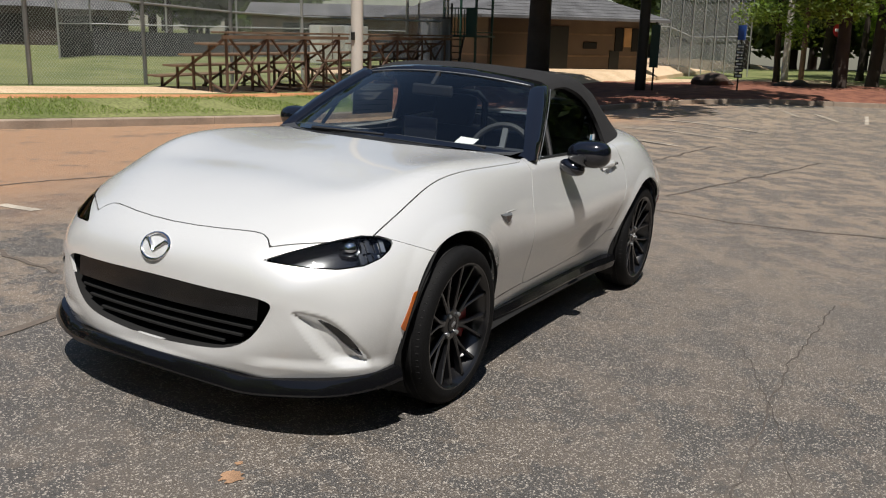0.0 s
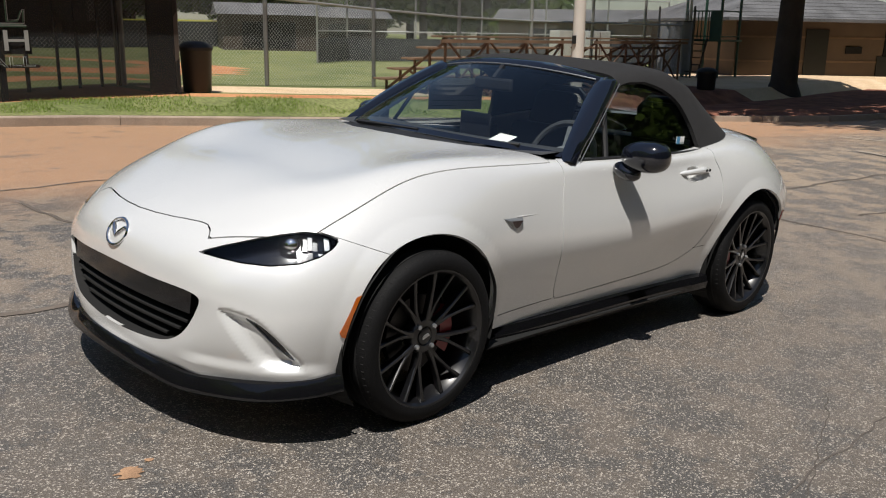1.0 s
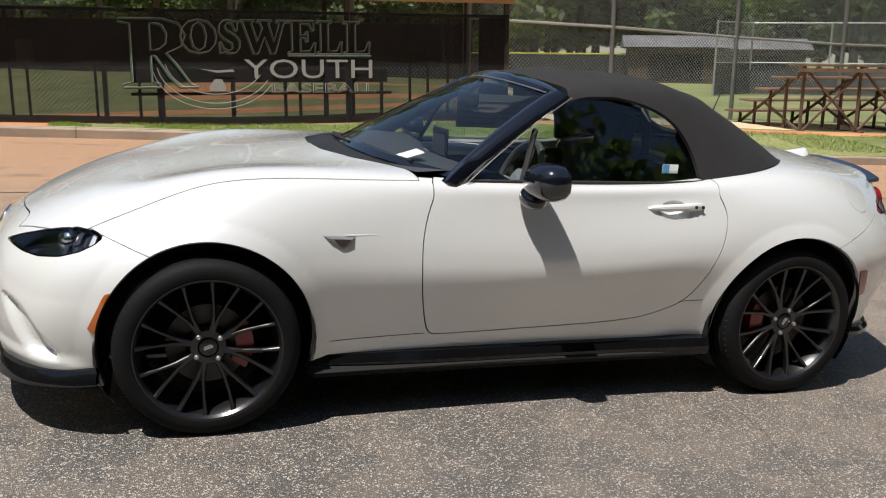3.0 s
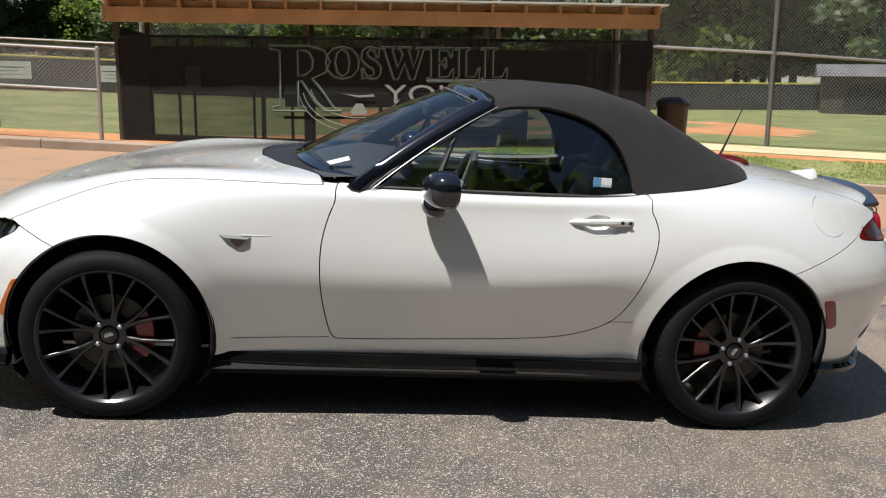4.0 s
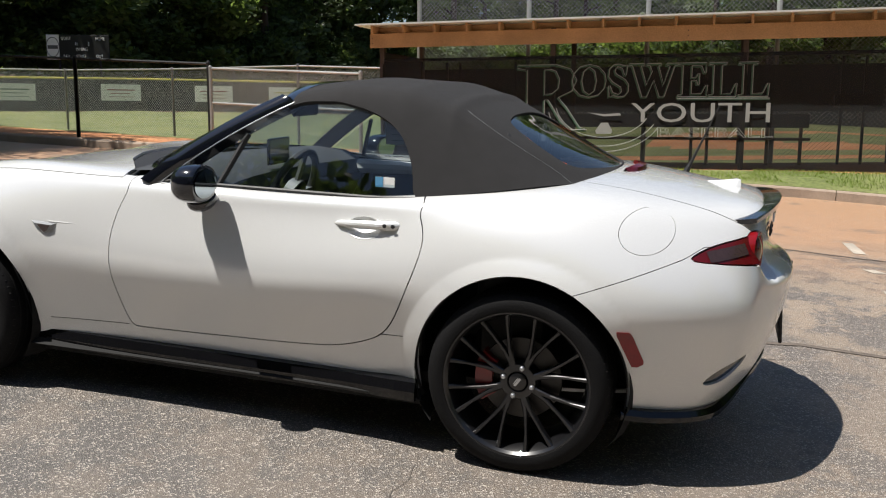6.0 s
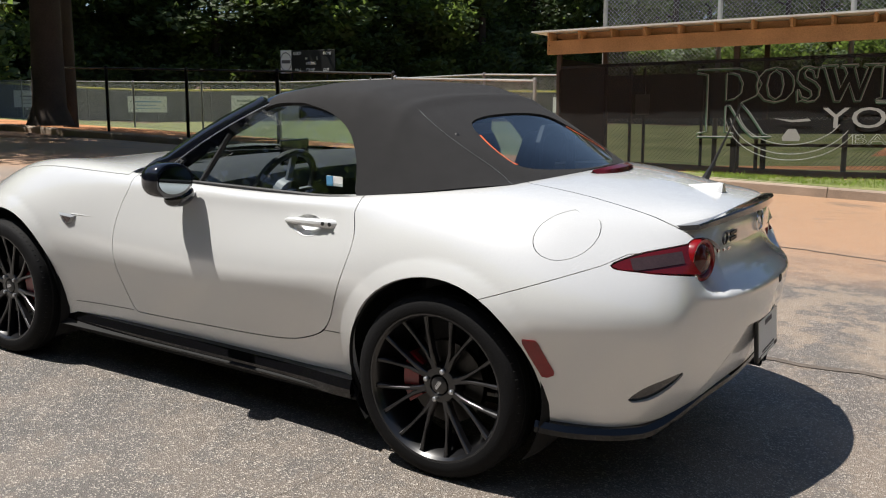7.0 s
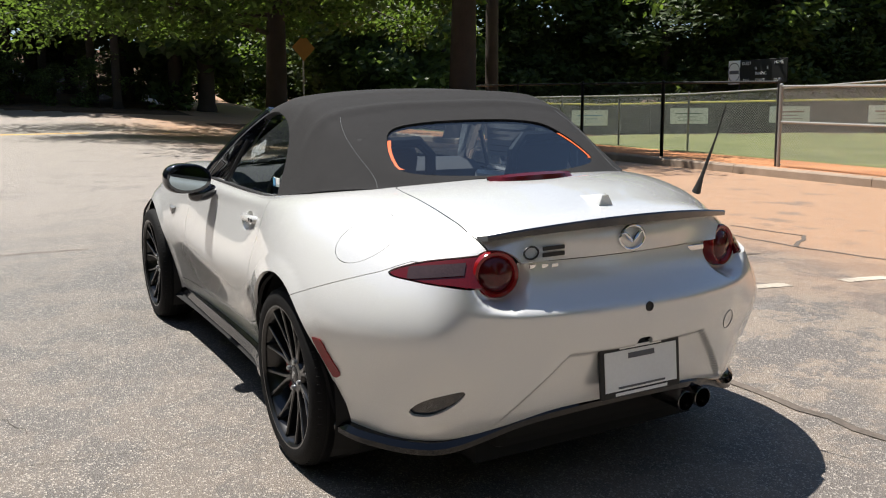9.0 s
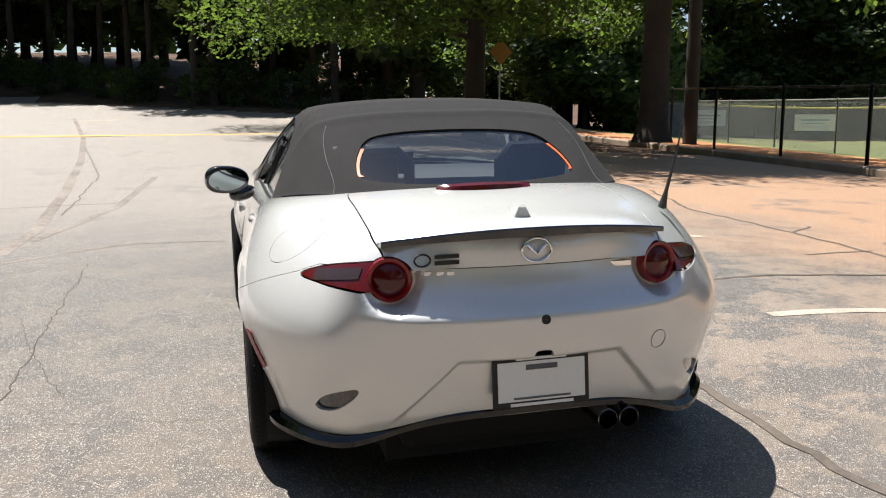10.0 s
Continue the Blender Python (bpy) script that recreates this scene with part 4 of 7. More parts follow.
for side in (-1, 1):
    bm = bmesh.new()
    pts = run([(-.815, .765, .205), (-.4, .768, .203), (.2, .768, .203), (.55, .778, .205), (.70, .805, .212), (.80, .815, .215)], 5)
    rings = [[bm.verts.new((x, side * (w + a), z + b)) for a, b in ((-.05, .040), (-.010, .036), (.002, .004), (-.004, -.030), (-.07, -.034))] for x, w, z in pts]
    for a, b in zip(rings, rings[1:]):
        for k in range(5):
            bm.faces.new((a[k], a[(k + 1) % 5], b[(k + 1) % 5], b[k]))
    bm.faces.new(rings[0])
    bm.faces.new(rings[-1][::-1])
    bmesh.ops.recalc_face_normals(bm, faces=bm.faces)
    part("side_skirt", bm, SATIN, car, "gloss black side skirt")

# grille
rim0 = hull.at(np.zeros(121), np.linspace(0, 10, 121))
bm = bmesh.new()
rows = []
for dx, k in ((0.0, 1.0), (.03, .985), (.14, .96)):
    loop = [(p[0] + dx, p[1] * k, .39 + (p[2] - .39) * k) for p in rim0]
    loop += [(x, -y, z) for x, y, z in loop[-2:0:-1]]
    rows.append([bm.verts.new(p) for p in loop])
for a, b in zip(rows, rows[1:]):
    for k in range(len(a)):
        bm.faces.new((a[k], a[(k + 1) % len(a)], b[(k + 1) % len(a)], b[k]))
bm.faces.new(rows[-1])
grille = part("grille", bm, DARK, car, "black grille opening with horizontal slats")
bm = bmesh.new()
ys = np.linspace(-.43, .43, 17)
rings = [[bm.verts.new((-1.872 + .028 * (abs(y) / .42) ** 2 + dx, y, z)) for dx, z in ((.014, .398), (0, .404), (.006, .482), (.03, .484))] for y in ys]
for a, b in zip(rings, rings[1:]):
    for k in range(3):
        bm.faces.new((a[k], a[k + 1], b[k + 1], b[k]))
part("upper_panel", bm, SATIN, grille, "smooth black upper grille panel")
for z, hw in ((.305, .30), (.338, .37), (.371, .41)):
    bm = bmesh.new()
    ys = np.linspace(-hw, hw, 17)
    rings = [[bm.verts.new((-1.868 + .028 * (abs(y) / .42) ** 2 + dx, y, z + dz)) for dx, dz in ((0, -.003), (0, .004), (.05, .009), (.05, .0))] for y in ys]
    for a, b in zip(rings, rings[1:]):
        for k in range(4):
            bm.faces.new((a[k], a[(k + 1) % 4], b[(k + 1) % 4], b[k]))
    bmesh.ops.recalc_face_normals(bm, faces=bm.faces)
    part("slat", bm, DARK, grille)


def emblem(name, m, size, material, parent):
    """An oval ring round a spread pair of wings."""
    bm = bmesh.new()
    tube(bm, [m @ Vector((size * math.cos(t), size * .78 * math.sin(t), 0)) for t in np.linspace(0, 2 * math.pi, 40)[:-1]], size * .085, 8, closed=True)
    for s in (-1, 1):
        tube(bm, [m @ Vector(p) for p in ((0, -size * .28, .002), (s * size * .30, size * .02, .002), (s * size * .62, size * .34, .002), (s * size * .86, size * .30, .002))],
             [size * .07, size * .14, size * .11, size * .04], 8)
    return part(name, bm, material, parent, "chrome oval emblem", smooth=True)


emblem("emblem", Matrix.Translation((-1.876, 0, .590)) @ pose(0, 0, 0, 62, 0, -90), .062, CHROME, car)
emblem("emblem", Matrix.Translation((1.935, 0, .822)) @ pose(0, 0, 0, 88, 0, 90), .046, CHROME, car)

# marker lights and badges
AMBERMARK = [(-1.478, .497), (-1.470, .503), (-1.432, .508), (-1.428, .500), (-1.484, .368), (-1.490, .362), (-1.528, .376), (-1.531, .384)]
REDMARK = [(1.462, .522), (1.468, .527), (1.506, .526), (1.512, .520), (1.552, .424), (1.549, .416), (1.524, .402), (1.516, .404)]
for side in (-1, 1):
    for sheet, form, poly, m_, nm in ((bumperf, front_form, AMBERMARK, AMBER, "amber side marker"), (bumperr, rear_form, REDMARK, REDLENS, "red side reflector")):
        lens = sheet.keep(lambda x, y, z: np.where(y > .5, -outside(x, z, poly), -1.0))
        lens.object("side_marker", m_, car, (side,), rim=.006, push=.0035, bend=form, label=nm)
    bm = bmesh.new()
    pts = [(-.780, .683), (-.662, .678), (-.686, .645), (-.712, .634), (-.735, .648)]
    fw = flank(-.712, .66)
    a = [bm.verts.new((x, side * (flank(x, z) - .002), z)) for x, z in pts]
    b = [bm.verts.new((x + (-.712 - x) * .35, side * (fw + .010), z + (.66 - z) * .35)) for x, z in pts]
    for i in range(5):
        bm.faces.new((a[i], a[(i + 1) % 5], b[(i + 1) % 5], b[i]))
    bm.faces.new(b)
    bmesh.ops.recalc_face_normals(bm, faces=bm.faces)
    fb = part("fender_badge", bm, TRIMLINE, car, "small chrome fender badge")
    bm = bmesh.new()
    bm.faces.new([bm.verts.new((x, side * (fw + .0105), z)) for x, z in ((-.742, .672), (-.682, .670), (-.698, .650), (-.712, .643), (-.726, .652))])
    part("badge_lens", bm, PINKLENS, fb)
    bm = bmesh.new()
    tube(bm, [(x, side * (flank(x, .682) - .002), .682) for x in (-.70, -.66, -.60, -.54)], [.004, .0035, .0025, .001], 8)
    part("badge_spear", bm, WHITE, car, smooth=True)

# ---- windscreen, pillars, soft top ----
def base_edge(w):
    k = w / .68
    return Vector((-.565 + .255 * abs(k) ** 2.2, w, .905 - .035 * k * k))


def top_edge(w):
    k = w / .48
    return Vector((.075 + .075 * k * k, w, 1.208 - .034 * k * k))


bm = bmesh.new()
cols = []
for s in np.linspace(-1, 1, 25):
    a, b = base_edge(.675 * s), top_edge(.475 * s)
    cols.append([bm.verts.new(a.lerp(b, t) + Vector((-.35, 0, .5)) * .05 * t * (1 - t) * 2) for t in np.linspace(0, 1, 11)])
for a, b in zip(cols, cols[1:]):
    for k in range(10):
        bm.faces.new((a[k], a[k + 1], b[k + 1], b[k]))
part("windscreen", bm, PANE, car, "clear laminated windscreen", smooth=True).visible_shadow = False
bm = bmesh.new()
cols = []
for s in np.linspace(-1, 1, 25):
    a, b = base_edge(.70 * s), base_edge(.675 * s).lerp(top_edge(.475 * s), .055)
    n = Vector((-.5, 0, .85)) * .004
    cols.append([bm.verts.new(a + n), bm.verts.new(b + n)])
for a, b in zip(cols, cols[1:]):
    bm.faces.new((a[0], a[1], b[1], b[0]))
part("glass_border", bm, BLACK, car, "black painted lower edge of the windscreen")
for side in (-1, 1):
    bm = bmesh.new()
    rings = []
    for t in np.linspace(-.06, 1, 14):
        a = base_edge(side * .672).lerp(top_edge(side * .472), t)
        a = a + Vector((-.35, 0, .5)) * .05 * t * (1 - t) * 2
        e = Vector((-.245, side * .715, .862)).lerp(Vector((.215, side * .548, 1.168)), t) + Vector((-.01, side * .02, .03)) * 4 * t * (1 - t) * .5
        mid = a.lerp(e, .5) + Vector((-.02, side * .028, .022))
        q1 = a.lerp(e, .2) + Vector((-.012, side * .012, .014))
        q2 = a.lerp(e, .82) + Vector((-.01, side * .018, .012))
        inn = a.lerp(e, .5) + Vector((.05, -side * .04, -.02))
        rings.append([bm.verts.new(p) for p in (a, q1, mid, q2, e, inn)])
    for a, b in zip(rings, rings[1:]):
        for k in range(6):
            bm.faces.new((a[k], a[(k + 1) % 6], b[(k + 1) % 6], b[k]))
    bm.faces.new(rings[0])
    bm.faces.new(rings[-1][::-1])
    bmesh.ops.recalc_face_normals(bm, faces=bm.faces)
    part("windscreen_pillar", bm, BLACK, car, "gloss dark windscreen pillar", smooth=True, angle=60)
    bm = bmesh.new()
    tube(bm, [Vector((-.245, side * .722, .858)).lerp(Vector((.218, side * .556, 1.166)), t) + Vector((-.01, side * .02, .03)) * 4 * t * (1 - t) * .5 for t in np.linspace(0, 1, 10)], .0022, 6)
    part("pillar_trim", bm, TRIMLINE, car, "thin bright trim along the pillar")

# cloth roof lines, from the belt over the shoulder to the middle
HEM = [(.10, .70, .858), (.42, .70, .858), (.66, .705, .865), (.85, .702, .888), (1.02, .678, .912), (1.17, .60, .932), (1.275, .49, .935)]
WALL = [(.15, .632, 1.02), (.42, .636, 1.02), (.66, .642, 1.02), (.85, .642, 1.01), (1.02, .622, .985), (1.175, .55, .958), (1.285, .44, .94)]
EAVE = [(.205, .548, 1.170), (.42, .563, 1.186), (.66, .563, 1.176), (.845, .572, 1.118), (1.02, .545, 1.048), (1.185, .482, .985), (1.305, .375, .946)]
BOW = [(.205, .44, 1.207), (.42, .452, 1.238), (.65, .46, 1.230), (.84, .472, 1.172), (1.02, .455, 1.085), (1.19, .40, 1.004), (1.325, .295, .952)]
FLAT = [(.172, .22, 1.228), (.40, .225, 1.256), (.635, .23, 1.250), (.83, .24, 1.200), (1.01, .24, 1.110), (1.195, .22, 1.024), (1.35, .16, .960)]
RIDGE = [(.16, 0, 1.232), (.40, 0, 1.260), (.625, 0, 1.255), (.82, 0, 1.206), (1.0, 0, 1.117), (1.195, 0, 1.03), (1.36, 0, .963)]
roofnet = Net([HEM, WALL, EAVE, BOW, FLAT, RIDGE], False, True)
SIDEGLASS = smooth_loop([(-.30, .83), (-.14, .875), (.03, 1.02), (.20, 1.145), (.35, 1.172), (.52, 1.152), (.635, 1.09), (.70, 1.0), (.728, .90), (.715, .84), (.3, .80)], 6)
REARGLASS = smooth_loop([(-.2, 1.128), (0, 1.13), (.2, 1.125), (.335, 1.105), (.395, 1.055), (.418, 1.0), (.405, .975), (.33, .962), (.15, .955), (0, .954), (-.2, .954)], 6)


def side_glass_out(x, y, z):
    return np.where(y > 0.40, outside(x, z, SIDEGLASS), 1.0)


def rear_glass_out(x, y, z):
    return np.where(x > 0.8, outside(y, z - 0.012, REARGLASS), 1.0)


cover = Sheet.whole(roofnet, np.linspace(0, 6, 97), np.linspace(0, 5, 81)).keep(side_glass_out, .004)
cover, backlight = cover.split(rear_glass_out, .001)


def sag(p, n):
    """Slight slack between the roof bows."""
    q = p.copy()
    x = p[:, 0]
    up = np.clip((p[:, 2] - 1.0) / .2, 0, 1)
    q[:, 2] += up * (.008 * np.exp(-((x - .83) / .028) ** 2) + .004 * np.exp(-((x - .66) / .035) ** 2) - .004 * np.exp(-((x - .53) / .08) ** 2) + .003 * np.exp(-((x - .40) / .03) ** 2))
    if n is None:
        return q
    m = n.copy()
    m[:, 0] += up * (.55 * (x - .83) / .028 * np.exp(-((x - .83) / .028) ** 2) + .22 * (x - .66) / .035 * np.exp(-((x - .66) / .035) ** 2) - .06 * (x - .53) / .08 * np.exp(-((x - .53) / .08) ** 2))
    return q, m / np.linalg.norm(m, axis=1, keepdims=True)


roof = cover.object("soft_top", CANVAS, car, rim=.02, bend=sag, label="taut black cloth soft top")
backlight.object("rear_window", BACKGLASS, car, rim=0, push=-.006, label="tinted glass rear window in the soft top")
for side in (-1, 1):
    tape = backlight.keep(lambda x, y, zz: outside(y, zz - .012, REARGLASS) + .011).keep(lambda x, y, zz: y - .335 - .25 * np.maximum(0, zz - 1.06)).keep(lambda x, y, zz: zz - .995).keep(lambda x, y, zz: 1.085 - zz)
    tape.object("orange_tape", ORANGE, roof, (side,), rim=0, push=-.0045, label="orange tape at the edge of the rear window")
# seams of the cloth
for path in (run([(3.1, 2.9), (3.6, 2.65), (4.2, 2.35), (4.8, 1.9), (5.3, 1.2), (5.75, .05)], 5),):
    u, v = np.array(path).T
    p = sag(roofnet.at(u, v), None) + roofnet.normal(u, v) * .0015
    for side in (-1, 1):
        bm = bmesh.new()
        tube(bm, [(x, side * y, z) for x, y, z in p], .0007, 5)
        part("seam", bm, GREYTRIM, roof)
# front header
bm = bmesh.new()
cols = []
for s in np.linspace(-1, 1, 25):
    a = top_edge(.478 * s)
    k = abs(s)
    e = Vector((.165 + .045 * k ** 2.5, .55 * s, 1.236 - .064 * k ** 2.4))
    m1 = a.lerp(e, .35) + Vector((-.010, 0, .012))
    m2 = a.lerp(e, .75) + Vector((-.006, 0, .010))
    cols.append([bm.verts.new(p) for p in (a, m1, m2, e, e + Vector((0, 0, -.03)), a + Vector((.02, 0, -.025)))])
for a, b in zip(cols, cols[1:]):
    for k in range(6):
        bm.faces.new((a[k], a[(k + 1) % 6], b[(k + 1) % 6], b[k]))
bmesh.ops.recalc_face_normals(bm, faces=bm.faces)
part("windscreen_header", bm, BLACK, car, "gloss dark windscreen header rail", smooth=True)
bm = bmesh.new()
tube(bm, [top_edge(w) + Vector((-.004, 0, .003)) for w in np.linspace(-.475, .475, 25)], .003, 6)
part("header_trim", bm, TRIMLINE, car)


def glass_w(z):
    return .700 - .145 * (z - .855) / .315 - .012


for side in (-1, 1):
    bm = bmesh.new()
    pts = [(-.235, .852), (-.10, .945), (.05, 1.05), (.20, 1.155), (.30, 1.182), (.45, 1.182), (.57, 1.155), (.67, 1.09), (.735, .99), (.75, .86)]
    bm.faces.new([bm.verts.new((x, side * glass_w(z), z)) for x, z in (pts if side > 0 else pts[::-1])])
    part("side_window", bm, TINTED, car, "lightly tinted side window, closed").visible_shadow = False
    bm = bmesh.new()
    tube(bm, [(-.02, side * (glass_w(.86) + .004), .86), (.055, side * (glass_w(1.05) + .004), 1.045)], .011, 6)
    tube(bm, [(x, side * .706, .862 + (.0 if x < .6 else (x - .6) * .05)) for x in np.linspace(-.26, .75, 12)], .007, 6)
    part("window_seal", bm, MATTBLACK, car, "black rubber window seal")
    # mirror
    bm = bmesh.new()
    bmesh.ops.create_uvsphere(bm, u_segments=32, v_segments=20, radius=1)
    for v in bm.verts:
        x, y, z = v.co
        if x > .35:
            x = .35 + (x - .35) * .05
        z *= 1 - .12 * y
        x, y, z = (math.copysign(abs(q) ** .82, q) for q in (x, y, z))
        v.co = (x * .076 - .002, y * .105, z * .066)
    bmesh.ops.transform(bm, matrix=pose(.005, side * .872, .888, side * 3, 0, side * -8), verts=bm.verts)
    mir = part("door_mirror", bm, BLACK, car, "gloss black door mirror", smooth=True, angle=50)
    bm = bmesh.new()
    bmesh.ops.create_uvsphere(bm, u_segments=24, v_segments=14, radius=1, matrix=pose(-.020, side * .802, .818, side * -14, 0, 0) @ Matrix.Diagonal((.050, .066, .038, 1)))
    part("mirror_foot", bm, BLACK, mir, smooth=True)
    bm = bmesh.new()
    disc(bm, 1, 0, 28, pose(.0390, side * .870, .888, 0, 90, side * -8) @ Matrix.Diagonal((.050, .088, 1, 1)))
    part("mirror_glass", bm, MIRROR, mir)
# sticker on the driver's window
bm = bmesh.new()
box(bm, .585, .655, -.5, -.498, .895, .93)
st = part("window_sticker", bm, PAPER, car, "small white and blue sticker inside the side window")
st.matrix_local = pose(0, -.165, 0)
bm = bmesh.new()
box(bm, .585, .613, -.502, -.5005, .895, .93)
part("sticker_band", bm, BLUEINK, st)

# ---- cabin ----
bm = bmesh.new()
box(bm, -.55, 1.2, -.70, .70, .22, .26)
box(bm, .95, 1.2, -.62, .62, .26, .86, .03)
part("cabin_floor", bm, LEATHER, car, "dark carpeted cabin floor")
bm = bmesh.new()
ys = np.linspace(-.655, .655, 15)
rings = [[bm.verts.new((x + .10 * (abs(y) / .66) ** 2, y, z)) for x, z in ((-.52, .885), (-.35, .895), (-.20, .885), (-.12, .845), (-.10, .78), (-.16, .62), (-.52, .55))] for y in ys]
for a, b in zip(rings, rings[1:]):
    for k in range(6):
        bm.faces.new((a[k], b[k], b[k + 1], a[k + 1]))
part("dashboard", bm, DASH, car, "black moulded dashboard", smooth=True)
bm = bmesh.new()
box(bm, -.14, -.125, -.11, .08, .87, .985, .006)
part("centre_screen", bm, BLACK, car, "small black display on the dashboard")
bm = bmesh.new()
sw = pose(.10, -.355, .80, 0, -68, 0)
tube(bm, [sw @ Vector((.178 * math.cos(t), .178 * math.sin(t), 0)) for t in np.linspace(0, 2 * math.pi, 41)[:-1]], .016, 8, closed=True)
wheel_ob = part("steering_wheel", bm, DASH, car, "black three-spoke steering wheel", smooth=True)
bm = bmesh.new()
for ang in (0, 180, 270):
    t = radians(ang + 90)
    bar(bm, sw @ Vector((.03 * math.cos(t), .03 * math.sin(t), -.01)), sw @ Vector((.17 * math.cos(t), .17 * math.sin(t), 0)), .03, .012)
lathe(bm, [(.065, -.03), (.06, .012), (.03, .022), (.0005, .024)], 24, sw)
part("spoke_hub", bm, GREYTRIM, wheel_ob)
for y in (-.355, .355):
    bm = bmesh.new()
    box(bm, .22, .74, y - .245, y + .245, .30, .46, .05)
    seat = part("seat", bm, LEATHER, car, "black leather bucket seat", smooth=True)
    bm = bmesh.new()
    box(bm, -.07, .07, -.235, .235, 0, .50, .055)
    bmesh.ops.transform(bm, matrix=pose(.72, y, .40, 0, 20, 0), verts=bm.verts)
    part("backrest", bm, LEATHER, seat, smooth=True)
    bm = bmesh.new()
    box(bm, -.05, .05, -.14, .14, .47, .70, .045)
    bmesh.ops.transform(bm, matrix=pose(.72, y, .40, 0, 20, 0), verts=bm.verts)
    part("headrest", bm, LEATHER, seat, smooth=True)
    bm = bmesh.new()
    tube(bm, [(1.0, y - .17, .80), (1.0, y - .17, 1.02), (1.0, y - .12, 1.07), (1.0, y + .12, 1.07), (1.0, y + .17, 1.02), (1.0, y + .17, .80)], .022, 8)
    part("roll_hoop", bm, MATTBLACK, car, "black roll hoop behind the seat", smooth=True)
for side in (-1, 1):
    bm = bmesh.new()
    box(bm, -.36, .78, side * .66 - .02, side * .66 + .02, .30, .83, .012)
    dp = part("door_card", bm, LEATHER, car, "dark inner door trim")
    bm = bmesh.new()
    tube(bm, [(-.33, side * .645, .77), (-.1, side * .65, .805), (.2, side * .655, .81), (.5, side * .66, .805)], [.03, .04, .035, .02], 10)
    part("door_top_trim", bm, WHITE, dp, "body-coloured inner door top", smooth=True)
bm = bmesh.new()
box(bm, -.02, .0, -.12, .12, 1.085, 1.145, .012)
bar(bm, (-.01, 0, 1.14), (.05, 0, 1.20), .02)
part("inner_mirror", bm, MATTBLACK, car, "black interior mirror")
# price sheet inside the far window
bm = bmesh.new()
box(bm, .14, .56, .592, .594, .93, 1.10)
ps = part("price_sheet", bm, THINPAPER, car, "white printed sheet inside the passenger window")
for k in range(5):
    bm = bmesh.new()
    box(bm, .17, .50 if k % 3 else .34, .590, .5915, .95 + k * .028, .953 + k * .028)
    part("printed_bar", bm, GREYTRIM, ps)
# paper on the dash
bm = bmesh.new()
box(bm, -.062, .062, -.045, .045, 0, .0015)
pp = part("dash_paper", bm, PAPER, car, "small white paper behind the windscreen")
pp.matrix_local = pose(-.392, -.405, .912, 3, -16, 4)

# ---- wipers, spoiler, aerials, plate, exhaust ----
for a, b, c in (((-.50, -.10, .912), (-.43, -.38, .905), (-.40, -.52, .905)), ((-.53, .36, .905), (-.55, .10, .915), (-.545, -.06, .918))):
    bm = bmesh.new()
    tube(bm, [a, b], [.012, .007], 6)
    tube(bm, [Vector(b).lerp(Vector(a), .45) + Vector((-.02, 0, .004)), b, c], .007, 6)
    part("wiper", bm, MATTBLACK, car, "black windscreen wiper")
bm = bmesh.new()
ws = np.linspace(-.458, .458, 25)
rings = []
for w in ws:
    k = abs(w) / .47
    x1, z1 = 1.950 - .10 * k ** 2, .894 - .038 * k ** 2
    rings.append([bm.verts.new(p) for p in ((x1 - .10, w, z1 - .022 + .008 * k), (x1 - .03, w, z1 - .006), (x1, w, z1), (x1 + .004, w, z1 - .005), (x1 + .002, w, z1 - .028 + .012 * k ** 2), (x1 - .05, w, z1 - .040 + .018 * k ** 3))])
for a, b in zip(rings, rings[1:]):
    for k in range(6):
        bm.faces.new((a[k], a[(k + 1) % 6], b[(k + 1) % 6], b[k]))
bm.faces.new(rings[0])
bm.faces.new(rings[-1][::-1])
bmesh.ops.recalc_face_normals(bm, faces=bm.faces)
part("boot_spoiler", bm, BLACK, boot_ob, "gloss black boot lip spoiler", smooth=True)
bm = bmesh.new()
rings = []
for w in np.linspace(-.172, .172, 13):
    k = abs(w) / .172
    x = 1.425 - .035 * k ** 2
    rings.append([bm.verts.new(p) for p in ((x - .012, w, .945), (x + .0, w, .977 - .010 * k ** 2), (x + .026 * (1 - k ** 4), w, .970 - .008 * k * k), (x + .03, w, .945))])
for a, b in zip(rings, rings[1:]):
    for k in range(3):
        bm.faces.new((a[k], a[k + 1], b[k + 1], b[k]))
part("high_brake_light", bm, DEEPRED, car, "thin red high brake light", smooth=True)
bm = bmesh.new()
a = [bm.verts.new(p) for p in ((1.64, 0, .915), (1.78, -.040, .895), (1.810, -.034, .890), (1.810, .034, .890), (1.78, .040, .895))]
b = [bm.verts.new(p) for p in ((1.725, 0, .924), (1.790, -.014, .938), (1.806, -.012, .934), (1.806, .012, .934), (1.790, .014, .938))]
for k in range(5):
    bm.faces.new((a[k], a[(k + 1) % 5], b[(k + 1) % 5], b[k]))
bm.faces.new(b)
bmesh.ops.recalc_face_normals(bm, faces=bm.faces)
part("fin_aerial", bm, WHITE, boot_ob, "small white fin aerial", smooth=True, angle=50)
bm = bmesh.new()
tube(bm, [(1.58, .60, .88), (1.59, .60, .905), (1.605, .60, .94), (1.66, .605, 1.08), (1.70, .605, 1.19)], [.016, .012, .007, .0035, .0025], 8)
part("whip_aerial", bm, MATTBLACK, car, "black whip aerial")
bm = bmesh.new()
box(bm, 0, .012, -.153, .153, -.078, .078, .004)
plate = part("plate_frame", bm, MATTBLACK, car, "black dealer plate frame")
plate.matrix_local = pose(1.984, -.005, .434, 0, -5, 0)
bm = bmesh.new()
box(bm, .0115, .0140, -.138, .138, -.058, .062)
